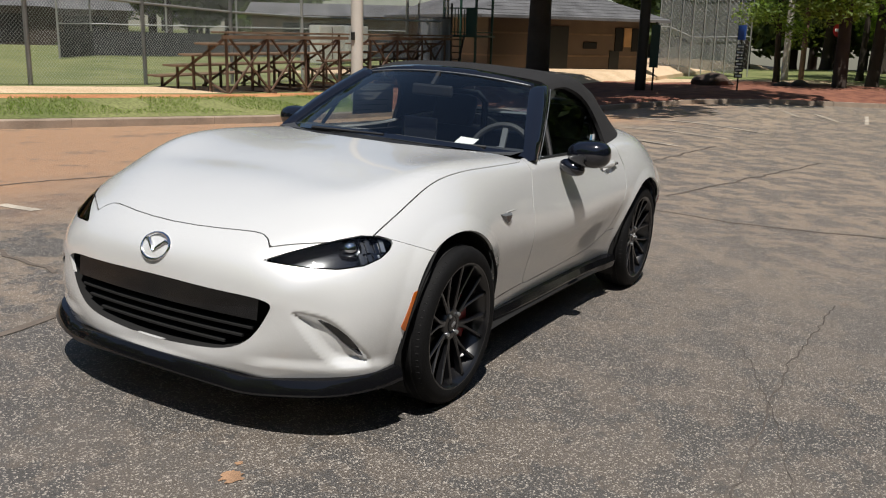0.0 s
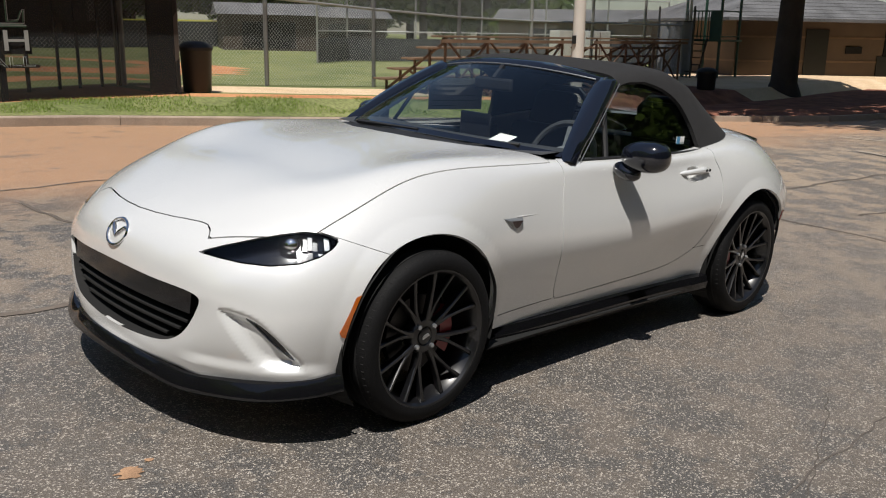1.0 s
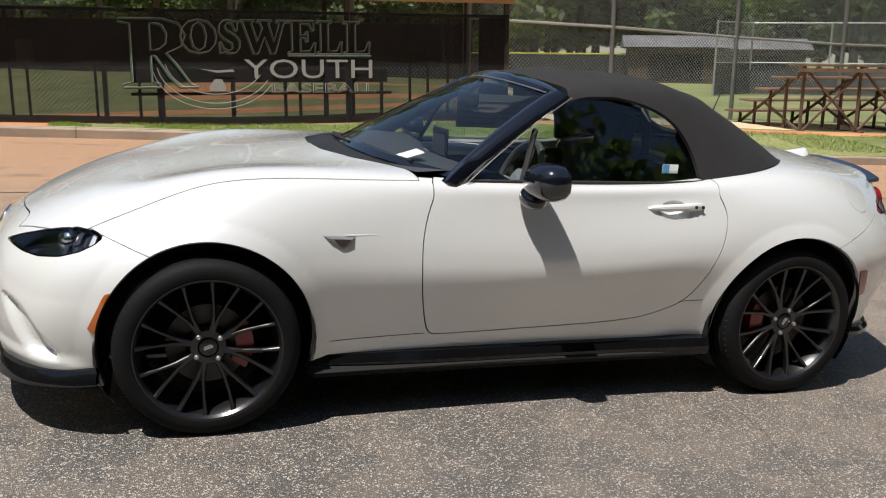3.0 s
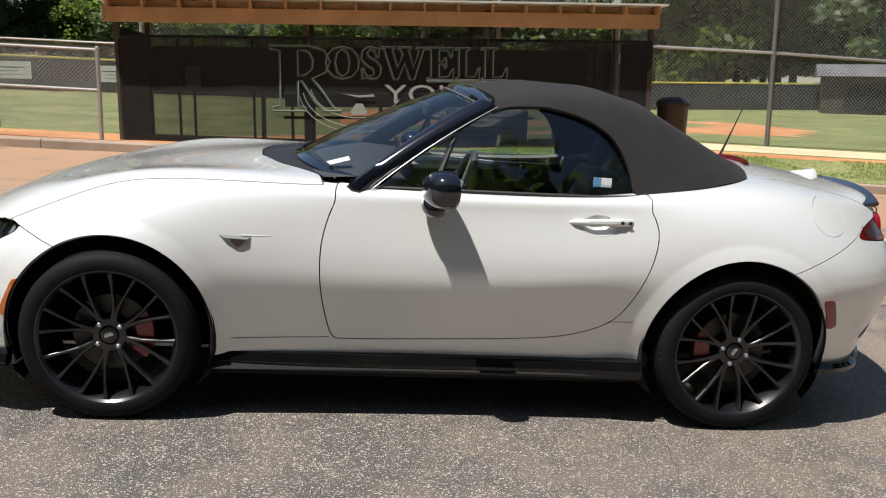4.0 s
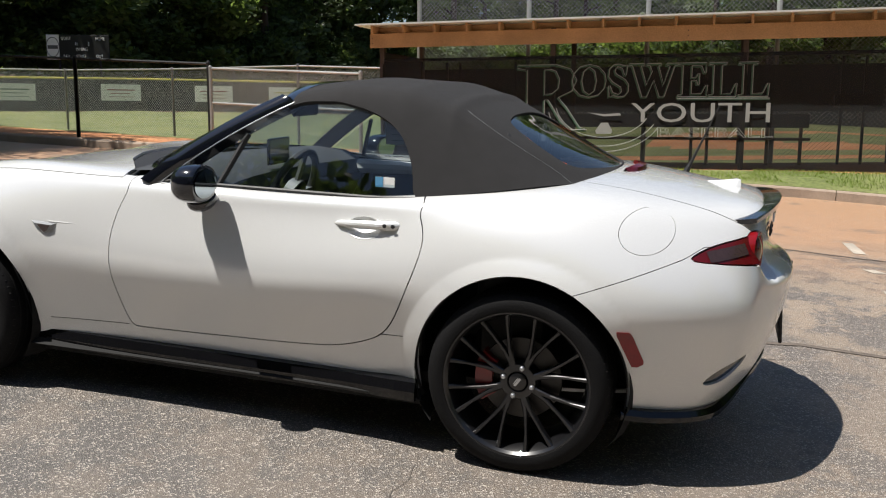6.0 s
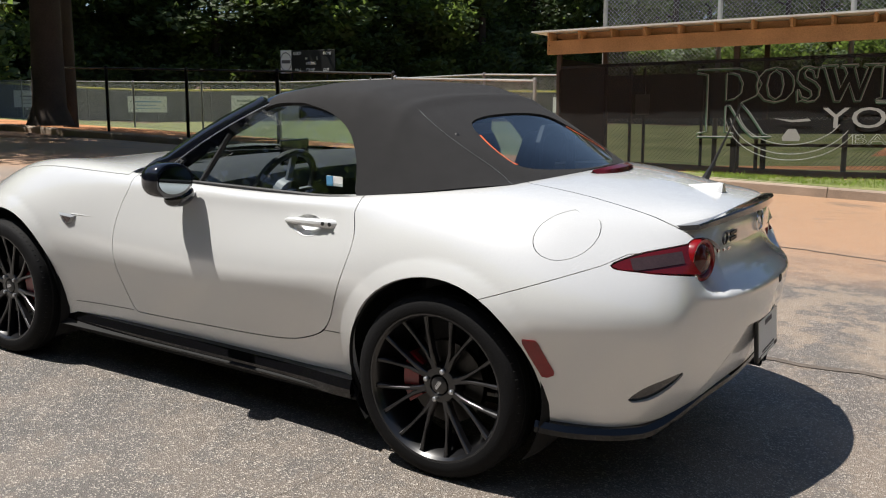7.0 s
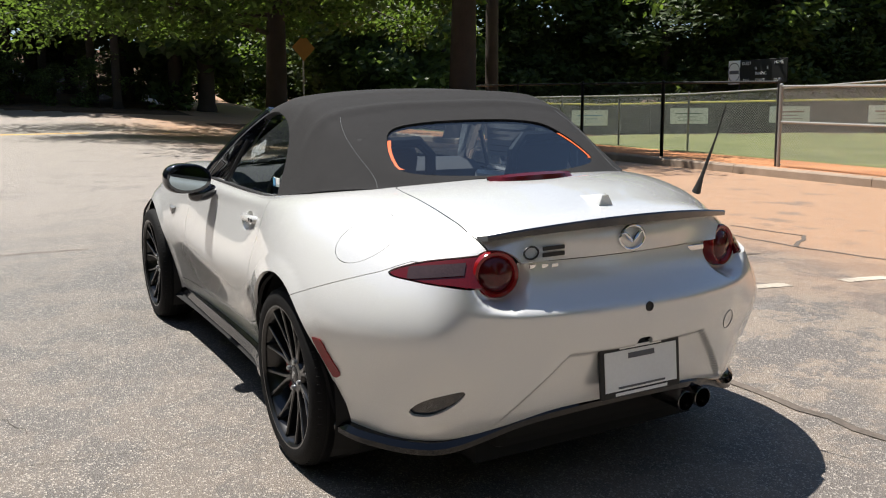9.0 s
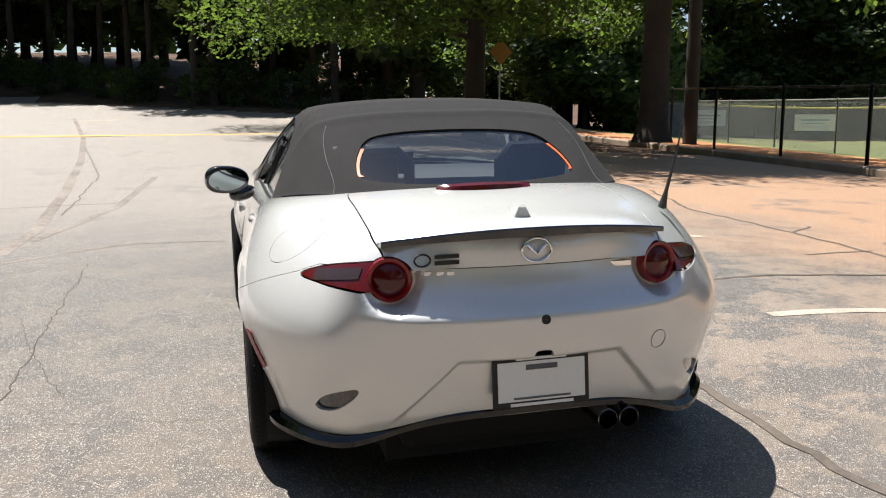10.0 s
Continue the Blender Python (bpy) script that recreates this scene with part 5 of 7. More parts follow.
part("plate_card", bm, PAPER, plate, "blank white card in the plate frame")
for x0, w, z0, z1, tone in ((.0140, .05, .036, .052, INK), (.0118, .100, -.073, -.064, PAPER), (.0118, .08, .066, .074, PAPER), (.0140, .09, -.052, -.046, INK)):
    bm = bmesh.new()
    box(bm, x0, x0 + .0015, -w, w, z0, z1)
    part("printed_bar", bm, tone, plate)
bm = bmesh.new()
lathe(bm, [(.015, 0), (.014, .003), (.012, .003), (.0115, .001), (.0005, .001)], 20, pose(2.019, 0, .628, 0, 86, 0))
part("lock_recess", bm, MATTBLACK, car, "small dark lock recess")
for y in (.241, .313):
    bm = bmesh.new()
    lathe(bm, [(.030, -.25), (.033, -.01), (.034, 0), (.031, .002), (.029, -.02), (.029, -.15)], 28, pose(1.935, y, .262, 0, 90, 0))
    part("exhaust_tip", bm, DARKCHROME, car, "round exhaust tip", smooth=True)
    bm = bmesh.new()
    disc(bm, .029, -.06, 24, pose(1.935, y, .262, 0, 90, 0))
    part("exhaust_bore", bm, DARK, car)
bm = bmesh.new()
box(bm, 1.45, 1.80, -.4, .42, .17, .30, .04)
part("silencer", bm, DARK, car, "dark silencer box")
# gap below the boot lid, tow-eye cover
bm = bmesh.new()
tube(bm, [(float(rear_x(w, .790 - .02 * (abs(w) / .42) ** 2)) + .001, w, .790 - .02 * (abs(w) / .42) ** 2) for w in np.linspace(-.385, .385, 25)], .0032, 5)
part("boot_gap", bm, MATTBLACK, car)
bm = bmesh.new()
tube(bm, [(float(rear_x(.405 + .030 * math.cos(t), .515 + .030 * math.sin(t))) + .001, .405 + .030 * math.cos(t), .515 + .030 * math.sin(t)) for t in np.linspace(0, 2 * math.pi, 25)[:-1]], .0012, 4, closed=True)
part("tow_cover_seam", bm, GREYTRIM, car)
# badges as plain shapes
bm = bmesh.new()
for y0 in (-.335, -.300, -.270):
    bx = float(rear_x(y0, .760)) + .003
    bar(bm, (bx, y0, .760), (bx, y0 + .022, .760), .004, .010)
part("model_badge", bm, CHROME, car, "chrome model badge, drawn as plain shapes")
bm = bmesh.new()
bx = float(rear_x(.285, .757))
box(bm, bx - .003, bx + .005, .245, .325, .748, .766, .002)
part("maker_badge", bm, CHROME, car, "chrome strip badge")
bm = bmesh.new()
tube(bm, [(1.909, -.345 + .024 * math.cos(t), .805 + .018 * math.sin(t)) for t in np.linspace(0, 2 * math.pi, 24)[:-1]], .003, 5, closed=True)
box(bm, 1.914, 1.918, -.31, -.235, .809, .820)
box(bm, 1.914, 1.918, -.31, -.235, .790, .802)
part("dealer_badge", bm, MATTBLACK, car, "small dark dealer badge, drawn as plain bars")


# ---- wheels ----
def wheel():
    """A wheel about its own z axis, outer face up."""
    bm = bmesh.new()
    lathe(bm, [(.232, .087), (.240, .097), (.245, .098), (.2465, .091), (.240, .083), (.222, .05), (.210, -.06), (.230, -.09)], 72)
    rim = part("wheel", bm, RIM, None, "black multi-spoke alloy wheel", smooth=True)
    bm = bmesh.new()
    prof = [(.238, .088), (.247, .099), (.264, .1025), (.284, .098), (.298, .087), (.3058, .068), (.308, .03), (.308, -.03), (.3065, -.072), (.298, -.09), (.262, -.1025), (.238, -.088)]
    lathe(bm, prof, 96)
    part("tyre", bm, RUBBER, rim, "black low-profile tyre", smooth=True)
    bm = bmesh.new()
    for r in range(4):
        z = (-.055, -.02, .02, .055)[r]
        lathe(bm, [(.3085, z - .004), (.3092, z - .004), (.3092, z + .004), (.3085, z + .004)], 72)
    part("tread_groove", bm, DARK, rim)
    bm = bmesh.new()
    for k in range(72):
        t = 2 * math.pi * k / 72
        bar(bm, (.3062 * math.cos(t), .3062 * math.sin(t), .050), (.2985 * math.cos(t + .02), .2985 * math.sin(t + .02), .085), .0035, .0035)
    part("tread_sipe", bm, DARK, rim)
    for k in range(8):
        t = 2 * math.pi * k / 8 + .2
        bm = bmesh.new()

        def at(r, a, h):
            return Vector((r * math.cos(a), r * math.sin(a), h))
        prev = None
        for s in (-1, 1):
            path = [(.035, 0, .054), (.070, s * .04, .058), (.115, s * .085, .062), (.175, s * .150, .072), (.239, s * .196, .084)]
            rings = []
            for i, (r, da, h) in enumerate(path):
                c = at(r, t + da, h)
                side = Vector((-math.sin(t + da), math.cos(t + da), 0)) * (.015, .0095, .0068, .0056, .0085)[i]
                rings.append([bm.verts.new(c - side + Vector((0, 0, -.004))), bm.verts.new(c - side * .55), bm.verts.new(c + side * .55), bm.verts.new(c + side + Vector((0, 0, -.004))),
                              bm.verts.new(c + side * .8 + Vector((0, 0, -.028))), bm.verts.new(c - side * .8 + Vector((0, 0, -.028)))])
            for a, b in zip(rings, rings[1:]):
                for q in range(6):
                    bm.faces.new((a[q], a[(q + 1) % 6], b[(q + 1) % 6], b[q]))
            bm.faces.new(rings[-1])
        bmesh.ops.recalc_face_normals(bm, faces=bm.faces)
        part("spoke", bm, RIM, rim)
    bm = bmesh.new()
    lathe(bm, [(.066, .02), (.064, .048), (.058, .056), (.036, .058), (.031, .052), (.029, .058), (.020, .062), (.0005, .062)], 40)
    part("hub", bm, RIM, rim, smooth=True)
    bm = bmesh.new()
    bar(bm, (-.016, 0, .063), (.016, 0, .063), .008, .002)
    bar(bm, (-.012, .007, .063), (.012, .007, .063), .003, .002)
    part("hub_mark", bm, SILVER, rim)
    for k in range(4):
        t = math.pi / 2 * k + .35
        bm = bmesh.new()
        lathe(bm, [(.0095, .045), (.0085, .066), (.005, .069), (.0005, .069)], 12, pose(.050 * math.cos(t), .050 * math.sin(t), 0))
        part("wheel_nut", bm, SILVER, rim, smooth=True)
    bm = bmesh.new()
    lathe(bm, [(.07, .012), (.138, .012), (.140, .008), (.140, -.012), (.138, -.016), (.07, -.016)], 60)
    part("brake_disc", bm, DISC, rim, "steel brake disc")
    return rim


first = wheel()
for i, (a, side) in enumerate(((-1.155, -1), (1.155, -1), (-1.155, 1), (1.155, 1))):
    m = pose(a, side * .7475, .306, 90 if side < 0 else -90, 0, 0) @ pose(0, 0, 0, 0, 0, (20, 55, 10, 70)[i])
    w = first if i == 0 else copy_thing(first, m)
    w.parent = car
    w.matrix_local = m
    bm = bmesh.new()
    pts = []
    for k in range(9):
        t = radians(-35 + 70 * k / 8) + (0 if a < 0 else math.pi)
        pts.append((a + .128 * math.cos(t), side * .765, .306 + .128 * math.sin(t)))
    rings = [[bm.verts.new((a + (p[0] - a) * f, side * y, .306 + (p[2] - .306) * f)) for f, y in ((.72, .735), (.72, .785), (1.18, .785), (1.18, .735))] for p in pts]
    for p, q in zip(rings, rings[1:]):
        for k in range(4):
            bm.faces.new((p[k], p[(k + 1) % 4], q[(k + 1) % 4], q[k]))
    bm.faces.new(rings[0])
    bm.faces.new(rings[-1][::-1])
    bmesh.ops.recalc_face_normals(bm, faces=bm.faces)
    part("brake_caliper", bm, REDPAINT, car, "red brake caliper")

# ---- ground: one sheet, asphalt up to the kerb, then verge, path, field and woods ----
def zone(x, v):
    """The number of the ground's material; v counts from the kerb's line at 11.7."""
    if v < 11.7:
        if x < -48 or v < -70 or x > 62 or x < -33.5 - .98 * max(0, 2.9 - v) and v < 7:
            return 5
        if x > 30 and v > 6.8 or x > 38 and v > -4:
            return 3 if x < 43 else 1
        if x < -17 and v > 6.5 and x > -30:
            return 5
        return 0
    if 16 < x < 24 and v < 14.2:
        return 4
    if x > 24:
        return 3 if v < 22 else 1
    if v < 12.5:
        return 1 if -3.0 < x else 2
    if 5.4 < x < 24 and 13.6 < v < 15.2:
        return 3
    if v > 70 or x < np.interp(v, (11, 22, 25.3, 30.8, 35, 38.8, 44.2, 49, 52), (-32, -44, -42, -37.4, -33.4, -29, -19.4, -8, 6)):
        return 5
    if v < 15.7 and x > 5:
        return 1 if v > 13.3 else 2
    if -4.8 < x < 5.4 and v < 16.0:
        return 2
    if v < 14.6 and x < -4:
        return 2
    if -2 < x < 42 and 25 < v < 46:
        return 2 if (x - 9) ** 2 / 110 + (v - 35) ** 2 / 95 < 1 and not (x - 9) ** 2 / 50 + (v - 36) ** 2 / 32 < 1 else 1
    if -6 < x < 9 and 19.5 < v < 22.5:
        return 2
    return 1


xs = sorted(set(list(np.arange(-50, 45.01, 1.0)) + [-3.0, 5.4, -4.8, -4.5, 2.5, 24, -17] + list(np.arange(-80, -50, 5.0)) + list(np.arange(45, 85, 5.0)) + [-400, -200, -120, 120, 200, 400]))
vs = sorted(set(list(np.arange(-10, 24.01, 1.0)) + [11.69, 11.71, 12.9, 12.5, 13.3, 13.6, 15.2, 15.7, 14.2, 14.6, 2.5, 6.5, 6.8, 19.5, 22.5] + list(np.arange(24, 70.1, 1.5)) + list(np.arange(-70, -10, 5.0)) + [-400, -200, -120, 80, 120, 200, 400]))
gv = [tuple(wpt(x, v + sway(x, v), lift(x, v + sway(x, v)))) for v in vs for x in xs]
gf, gm = [], []
for j in range(len(vs) - 1):
    for i in range(len(xs) - 1):
        gf.append((j * len(xs) + i, j * len(xs) + i + 1, (j + 1) * len(xs) + i + 1, (j + 1) * len(xs) + i))
        gm.append(zone((xs[i] + xs[i + 1]) / 2, (vs[j] + vs[j + 1]) / 2))
me = bpy.data.meshes.new("ground")
me.from_pydata(gv, [], gf)
me.polygons.foreach_set("material_index", gm)
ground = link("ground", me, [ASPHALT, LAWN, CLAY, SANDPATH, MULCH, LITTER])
tagged(ground, "worn asphalt parking lot with clay dust, lawn and infield beyond", "ground", kind="structure")


# grass blades on the verge
rv = random.Random(9)
bv, bf = [], []
for _ in range(22000):
    x = rv.uniform(-3.0, 15.0)
    y = kerb_y(x) + .12 + .74 * rv.random() ** .9
    if noise.noise(Vector((x * .8, y * 1.5, 3))) < -.22:
        continue
    q = gz(x, y)
    h, a = rv.uniform(.02, .055) * (1.6 if rv.random() < .06 else 1), rv.uniform(0, 6.28)
    s = Vector((math.cos(a), math.sin(a), 0))
    tip = q + Vector((rv.uniform(-.04, .04), rv.uniform(-.04, .04), h))
    k = len(bv)
    bv += [tuple(q - s * .005), tuple(q + s * .005), tuple(tip)]
    bf.append((k, k + 1, k + 2))
me = bpy.data.meshes.new("verge_grass")
me.from_pydata(bv, [], bf)
tagged(link("verge_grass", me, BLADE), "short patchy green grass on the verge", "grass", kind="stuff")


# kerb: concrete lengths with joints
kerb = holder("kerb", Matrix(), "clay-stained concrete kerb along the lot", "kerb", kind="structure")
x = -30.0
while x < 16:
    ln = 3.05
    bm = bmesh.new()
    ring = []
    for q in np.linspace(x + .006, x + ln - .006, 7):
        z0 = lift(q, kerb_y(q) - .03)
        prof = ((-.07, -.06), (-.06, .135), (-.04, .160), (.11, .172), (.12, -.06))
        ring.append([bm.verts.new(wpt(q, kerb_y(q) + y, z0 + z)) for y, z in prof])
    for p, q in zip(ring, ring[1:]):
        for k in range(4):
            bm.faces.new((p[k], p[k + 1], q[k + 1], q[k]))
    bm.faces.new(ring[0])
    bm.faces.new(ring[-1][::-1])
    bmesh.ops.recalc_face_normals(bm, faces=bm.faces)
    part("kerb_stone", bm, CONCRETE, kerb)
    x += ln


# ---- chain link ----
def chainlink(name, a, b, h, parent, material=GALV, cell=.075, wire=.0017, z0=0.03):
    """A flat lattice of crossing wires between the foot points a and b."""
    a, b = Vector(a), Vector(b)
    L = (b - a).length
    d = (b - a) / L
    side = d.cross(Vector((0, 0, 1))).normalized()
    verts, faces = [], []

    def strand(p, q):
        k = len(verts)
        t = (q - p).normalized()
        u = t.cross(side).normalized() * wire
        for c in (p, q):
            verts.extend([tuple(c + u), tuple(c - u * .5 + side * wire), tuple(c - u * .5 - side * wire)])
        faces.extend([(k, k + 1, k + 4, k + 3), (k + 1, k + 2, k + 5, k + 4), (k + 2, k, k + 3, k + 5)])
    n = int((L + h) / cell)
    for i in range(n):
        s = i * cell - h
        lo, hi = max(0, -s), min(h, L - s)
        if hi > lo:
            strand(a + d * (s + lo) + Vector((0, 0, z0 + lo)), a + d * (s + hi) + Vector((0, 0, z0 + hi)))
            strand(a + d * (L - s - lo) + Vector((0, 0, z0 + lo)), a + d * (L - s - hi) + Vector((0, 0, z0 + hi)))
    me = bpy.data.meshes.new(name)
    me.from_pydata(verts, [], faces)
    ob = link(name, me, material, parent)
    ob["kind"] = "stuff"
    return ob


def fence(name, pts, h, label, post=.03, rails=(1.0,), material=GALV, step=3.0, link_material=GALV, cell=.075, top_material=None, wire=.0017):
    """Posts, rails and wire along a line of foot points in the lot's frame."""
    f = holder(name, Matrix(), label, "fence")
    for (x0, y0), (x1, y1) in zip(pts, pts[1:]):
        L = math.hypot(x1 - x0, y1 - y0)
        n = max(1, round(L / step))
        feet = [gz(x0 + (x1 - x0) * i / n, y0 + (y1 - y0) * i / n) for i in range(n + 1)]
        for p in feet:
            bm = bmesh.new()
            tube(bm, [p + Vector((0, 0, -.05)), p + Vector((0, 0, h + .03))], post, 10)
            lathe(bm, [(post * 1.15, 0), (post * .9, .03), (.0005, .045)], 10, Matrix.Translation(p + Vector((0, 0, h + .02))))
            part("post", bm, material, f, smooth=True)
        for a, b in zip(feet, feet[1:]):
            for k in rails:
                bm = bmesh.new()
                tube(bm, [a + Vector((0, 0, h * k)), b + Vector((0, 0, h * k))], post * .62, 8)
                part("rail", bm, top_material if top_material and k == rails[0] else material, f, smooth=True)
            chainlink("chain_link", a, b, h, f, link_material, cell, wire)
    return f


fence("tall_side_fence", [(-4.66, 11.86), (-8.0, 12.15)], 1.53, "galvanised chain-link fence panel beside the dugout", .036, (1.0, .56), step=4.0, wire=.0030)
fence("side_fence", [(-4.7, 14.9), (-7.7, 15.4), (-11.75, 16.4), (-15.9, 17.4), (-20.4, 18.5), (-25.1, 19.5), (-30, 20.6), (-41.5, 23.2)], 1.80, "galvanised chain-link fence along the foul line", .034, (1.0,), step=4.9, wire=.0034)
fence("black_side_fence", [(-8.05, 12.16), (-11.1, 12.0), (-14.0, 12.0), (-17.0, 12.05), (-20.2, 12.5)], 1.62, "black coated chain-link fence beside the kerb", .040, (1.0,), BLACKSTEEL, 3.2, BLACKSTEEL, .16, wire=.0012)
fence("backstop_fence", [(5.2, 14.85), (8.7, 14.9), (12.3, 15.3), (15.6, 15.4), (29.0, 15.8)], 4.6, "tall galvanised chain-link fence behind the path", .052, (1.0, .435), step=3.5, cell=.09, wire=.0030)
fence("dugout_back_fence", [(-4.75, 15.5), (5.2, 15.1)], 4.6, "tall chain-link fence behind the dugout", .05, (1.0,), step=2.7, cell=.09, wire=.0028)

# outfield fence with a dark screen and a yellow cap
OUT = [(-44, 22), (-41.5, 25.3), (-37, 30.8), (-33, 35), (-28.7, 38.8), (-19.1, 44.2), (-8, 49), (6, 52), (34, 54)]
outfield = holder("outfield_fence", Matrix(), "outfield fence with dark windscreen cloth and yellow cap", "fence")
for (x0, y0), (x1, y1) in zip(OUT, OUT[1:]):
    n = max(1, round(math.hypot(x1 - x0, y1 - y0) / 3))
    for i in range(n):
        a = gz(x0 + (x1 - x0) * i / n, y0 + (y1 - y0) * i / n)
        b = gz(x0 + (x1 - x0) * (i + 1) / n, y0 + (y1 - y0) * (i + 1) / n)
        bm = bmesh.new()
        bar(bm, a + Vector((0, 0, .86)), b + Vector((0, 0, .86)), .02, 1.66)
        part("screen", bm, WINDSCREENCLOTH, outfield)
        bm = bmesh.new()
        tube(bm, [a + Vector((0, 0, 1.76)), b + Vector((0, 0, 1.76))], .05, 8)
        part("cap", bm, YELLOW, outfield)
        bm = bmesh.new()
        tube(bm, [a, a + Vector((0, 0, 1.8))], .04, 8)
        part("post", bm, BLACKSTEEL, outfield)


def banner(x, y, dx, dy, w, h, z, tint):
    """A printed sheet tied to the outfield fence; its print is plain bars."""
    p = gz(x, y)
    yaw = math.degrees(math.atan2(dy, dx))
    b = holder("banner", Matrix.Translation(p) @ pose(0, 0, z, 0, 0, yaw), "white printed banner on the outfield fence", "banner", "banners on the outfield fence")
    bm = bmesh.new()
    box(bm, -w / 2, w / 2, -.012, .0, 0, h)
    part("sheet", bm, PAPER, b)
    bm = bmesh.new()
    box(bm, -w * .35, w * .35, -.016, -.0125, h * .62, h * .69)
    box(bm, -w * .28, w * .22, -.016, -.0125, h * .42, h * .46)
    box(bm, -w * .30, w * .33, -.016, -.0125, h * .22, h * .25)
    part("print", bm, tint, b)


for bear, tint in ((-57.0, INK), (-50.8, BLUEINK), (-44.7, LETTERGREEN), (-38.9, REDPAINT), (-33.5, REDPAINT), (-29.0, YELLOW), (-24.3, LETTERGREEN), (-18.5, INK)):
    ux, uy = math.sin(radians(bear)), math.cos(radians(bear))
    for (x0, y0), (x1, y1) in zip(OUT, OUT[1:]):
        det = ux * (y1 - y0) - uy * (x1 - x0)
        f = (uy * (x0 - 3) - ux * (y0 + 2.5)) / det
        if 0 <= f < 1:
            banner(x0 + (x1 - x0) * f + .06, y0 + (y1 - y0) * f - .04, x1 - x0, y1 - y0, 2.05, .88, .58, tint)

# ---- dugout ----
DX0, DX1, DY = -4.55, 5.26, 12.58
T0 = wpt(0, DY, -.24)
dug = holder("dugout", Matrix.Translation(T0) @ pose(0, 0, 0, 0, -.45, 0), "open wooden baseball dugout with black printed mesh front", "dugout")


def dl(x, y, z):
    """The dugout's own frame: level, x along its front."""
    return Vector((x, y, z))


def dpart(name, fn, material, label=""):
    bm = bmesh.new()
    fn(bm)
    return part(name, bm, material, dug, label)


for x in (DX0 + .05, -1.2, 2.1, DX1 - .05):
    for y in (.05, 2.4):
        dpart("post", lambda bm: bar(bm, dl(x, y, -.25), dl(x, y, 2.40), .09), POSTWOOD)
dpart("fascia", lambda bm: box(bm, DX0 - .15, DX1 + .06, -.10, -.055, 2.115, 2.375, .004), WOOD, "pale pine fascia board")
for x in (DX0 - .10, 1.15, DX1 + .0):
    for z in (2.20, 2.29):
        dpart("fascia_bolt", lambda bm: lathe(bm, [(.012, 0), (.012, .012), (.0005, .014)], 8, pose(x, -.102, z, 90, 0, 0)), RUSTSTEEL)
for i in range(17):
    x = DX0 - .05 + i * (DX1 - DX0 + .05) / 16
    dpart("rafter", lambda bm: bar(bm, dl(x, -.26, 2.44), dl(x, 2.7, 2.44), .04, .14), WOOD)
dpart("rafter_tie", lambda bm: bar(bm, dl(DX0 - .10, .10, 2.44), dl(DX1, .10, 2.44), .04, .13), WOOD)
dpart("roof_sheet", lambda bm: bar(bm, dl(DX0 - .36, 1.2, 2.53), dl(DX1 + .14, 1.2, 2.53), 3.1, .03), SHEET, "pale roof sheet")
# the mesh hangs on the front with slack folds along its foot
bm = bmesh.new()
cols = []
for x in np.linspace(DX0 + .06, DX1 - .02, 150):
    cols.append([bm.verts.new((x, .012 * noise.noise(Vector((x * 2.0, z * .7, 4))) - (.05 * abs(noise.noise(Vector((x * 2.6, 0, 9)))) * max(0, .45 - z) / .45), z)) for z in np.linspace(-.16, 1.91, 15)])
for a, b in zip(cols, cols[1:]):
    for k in range(14):
        bm.faces.new((a[k], b[k], b[k + 1], a[k + 1]))
part("mesh_front", bm, MESHCLOTH, dug, "black printed shade mesh", smooth=True)
dpart("mesh_side", lambda bm: bar(bm, dl(DX1 - .62, .02, .9), dl(DX1 - .06, .02, .9), .006, 1.9), DARK, "solid dark end panel")
dpart("end_screen", lambda bm: box(bm, DX0 + .02, DX0 + .04, .10, 2.5, -.1, 2.05), WINDSCREENCLOTH)
dpart("header_bar", lambda bm: bar(bm, dl(DX0 + .05, .03, 1.88), dl(DX1 - .05, .03, 1.88), .04, .05), BLACKSTEEL)
dpart("bench_seat", lambda bm: bar(bm, dl(-1.75, 1.9, .40), dl(3.35, 1.9, .40), .32, .05), OLDWOOD, "long dark wooden bench")
dpart("bench_back", lambda bm: bar(bm, dl(-1.75, 2.1, .74), dl(3.35, 2.1, .74), .04, .26), BLACKSTEEL)
for x in (-1.6, -1.25, 1.2, 1.5, 2.6, 3.2):
    dpart("bench_leg", lambda bm: bar(bm, dl(x, 2.0, -.2), dl(x, 2.0, .62), .06), OLDWOOD)
for x in (-3.9, -3.6, -2.4, 3.9, 4.3, 4.75):
    dpart("inner_post", lambda bm: bar(bm, dl(x, 2.3, -.2), dl(x, 2.3, 1.95), .05), BLACKSTEEL)
dpart("shelf", lambda bm: bar(bm, dl(3.7, 1.6, 1.12), dl(4.35, 1.6, 1.12), .3, .22), BLACKSTEEL)
dpart("inner_notice", lambda bm: bar(bm, dl(-3.75, 2.2, 1.2), dl(-3.45, 2.2, 1.2), .02, .42), GREYTRIM)
dpart("upper_screen", lambda bm: bar(bm, dl(DX0, 2.55, 1.37), dl(DX1, 2.55, 1.37), .02, .9), WINDSCREENCLOTH)


def sign(name, text, x, z, w, h, material, outline=0.0, dy=-.022):
    return words(name, text, .5, Matrix.Translation(dl(x, dy, z)) @ pose(0, 0, 0, 90, 0, 0), material, dug, outline, .001, w, h)


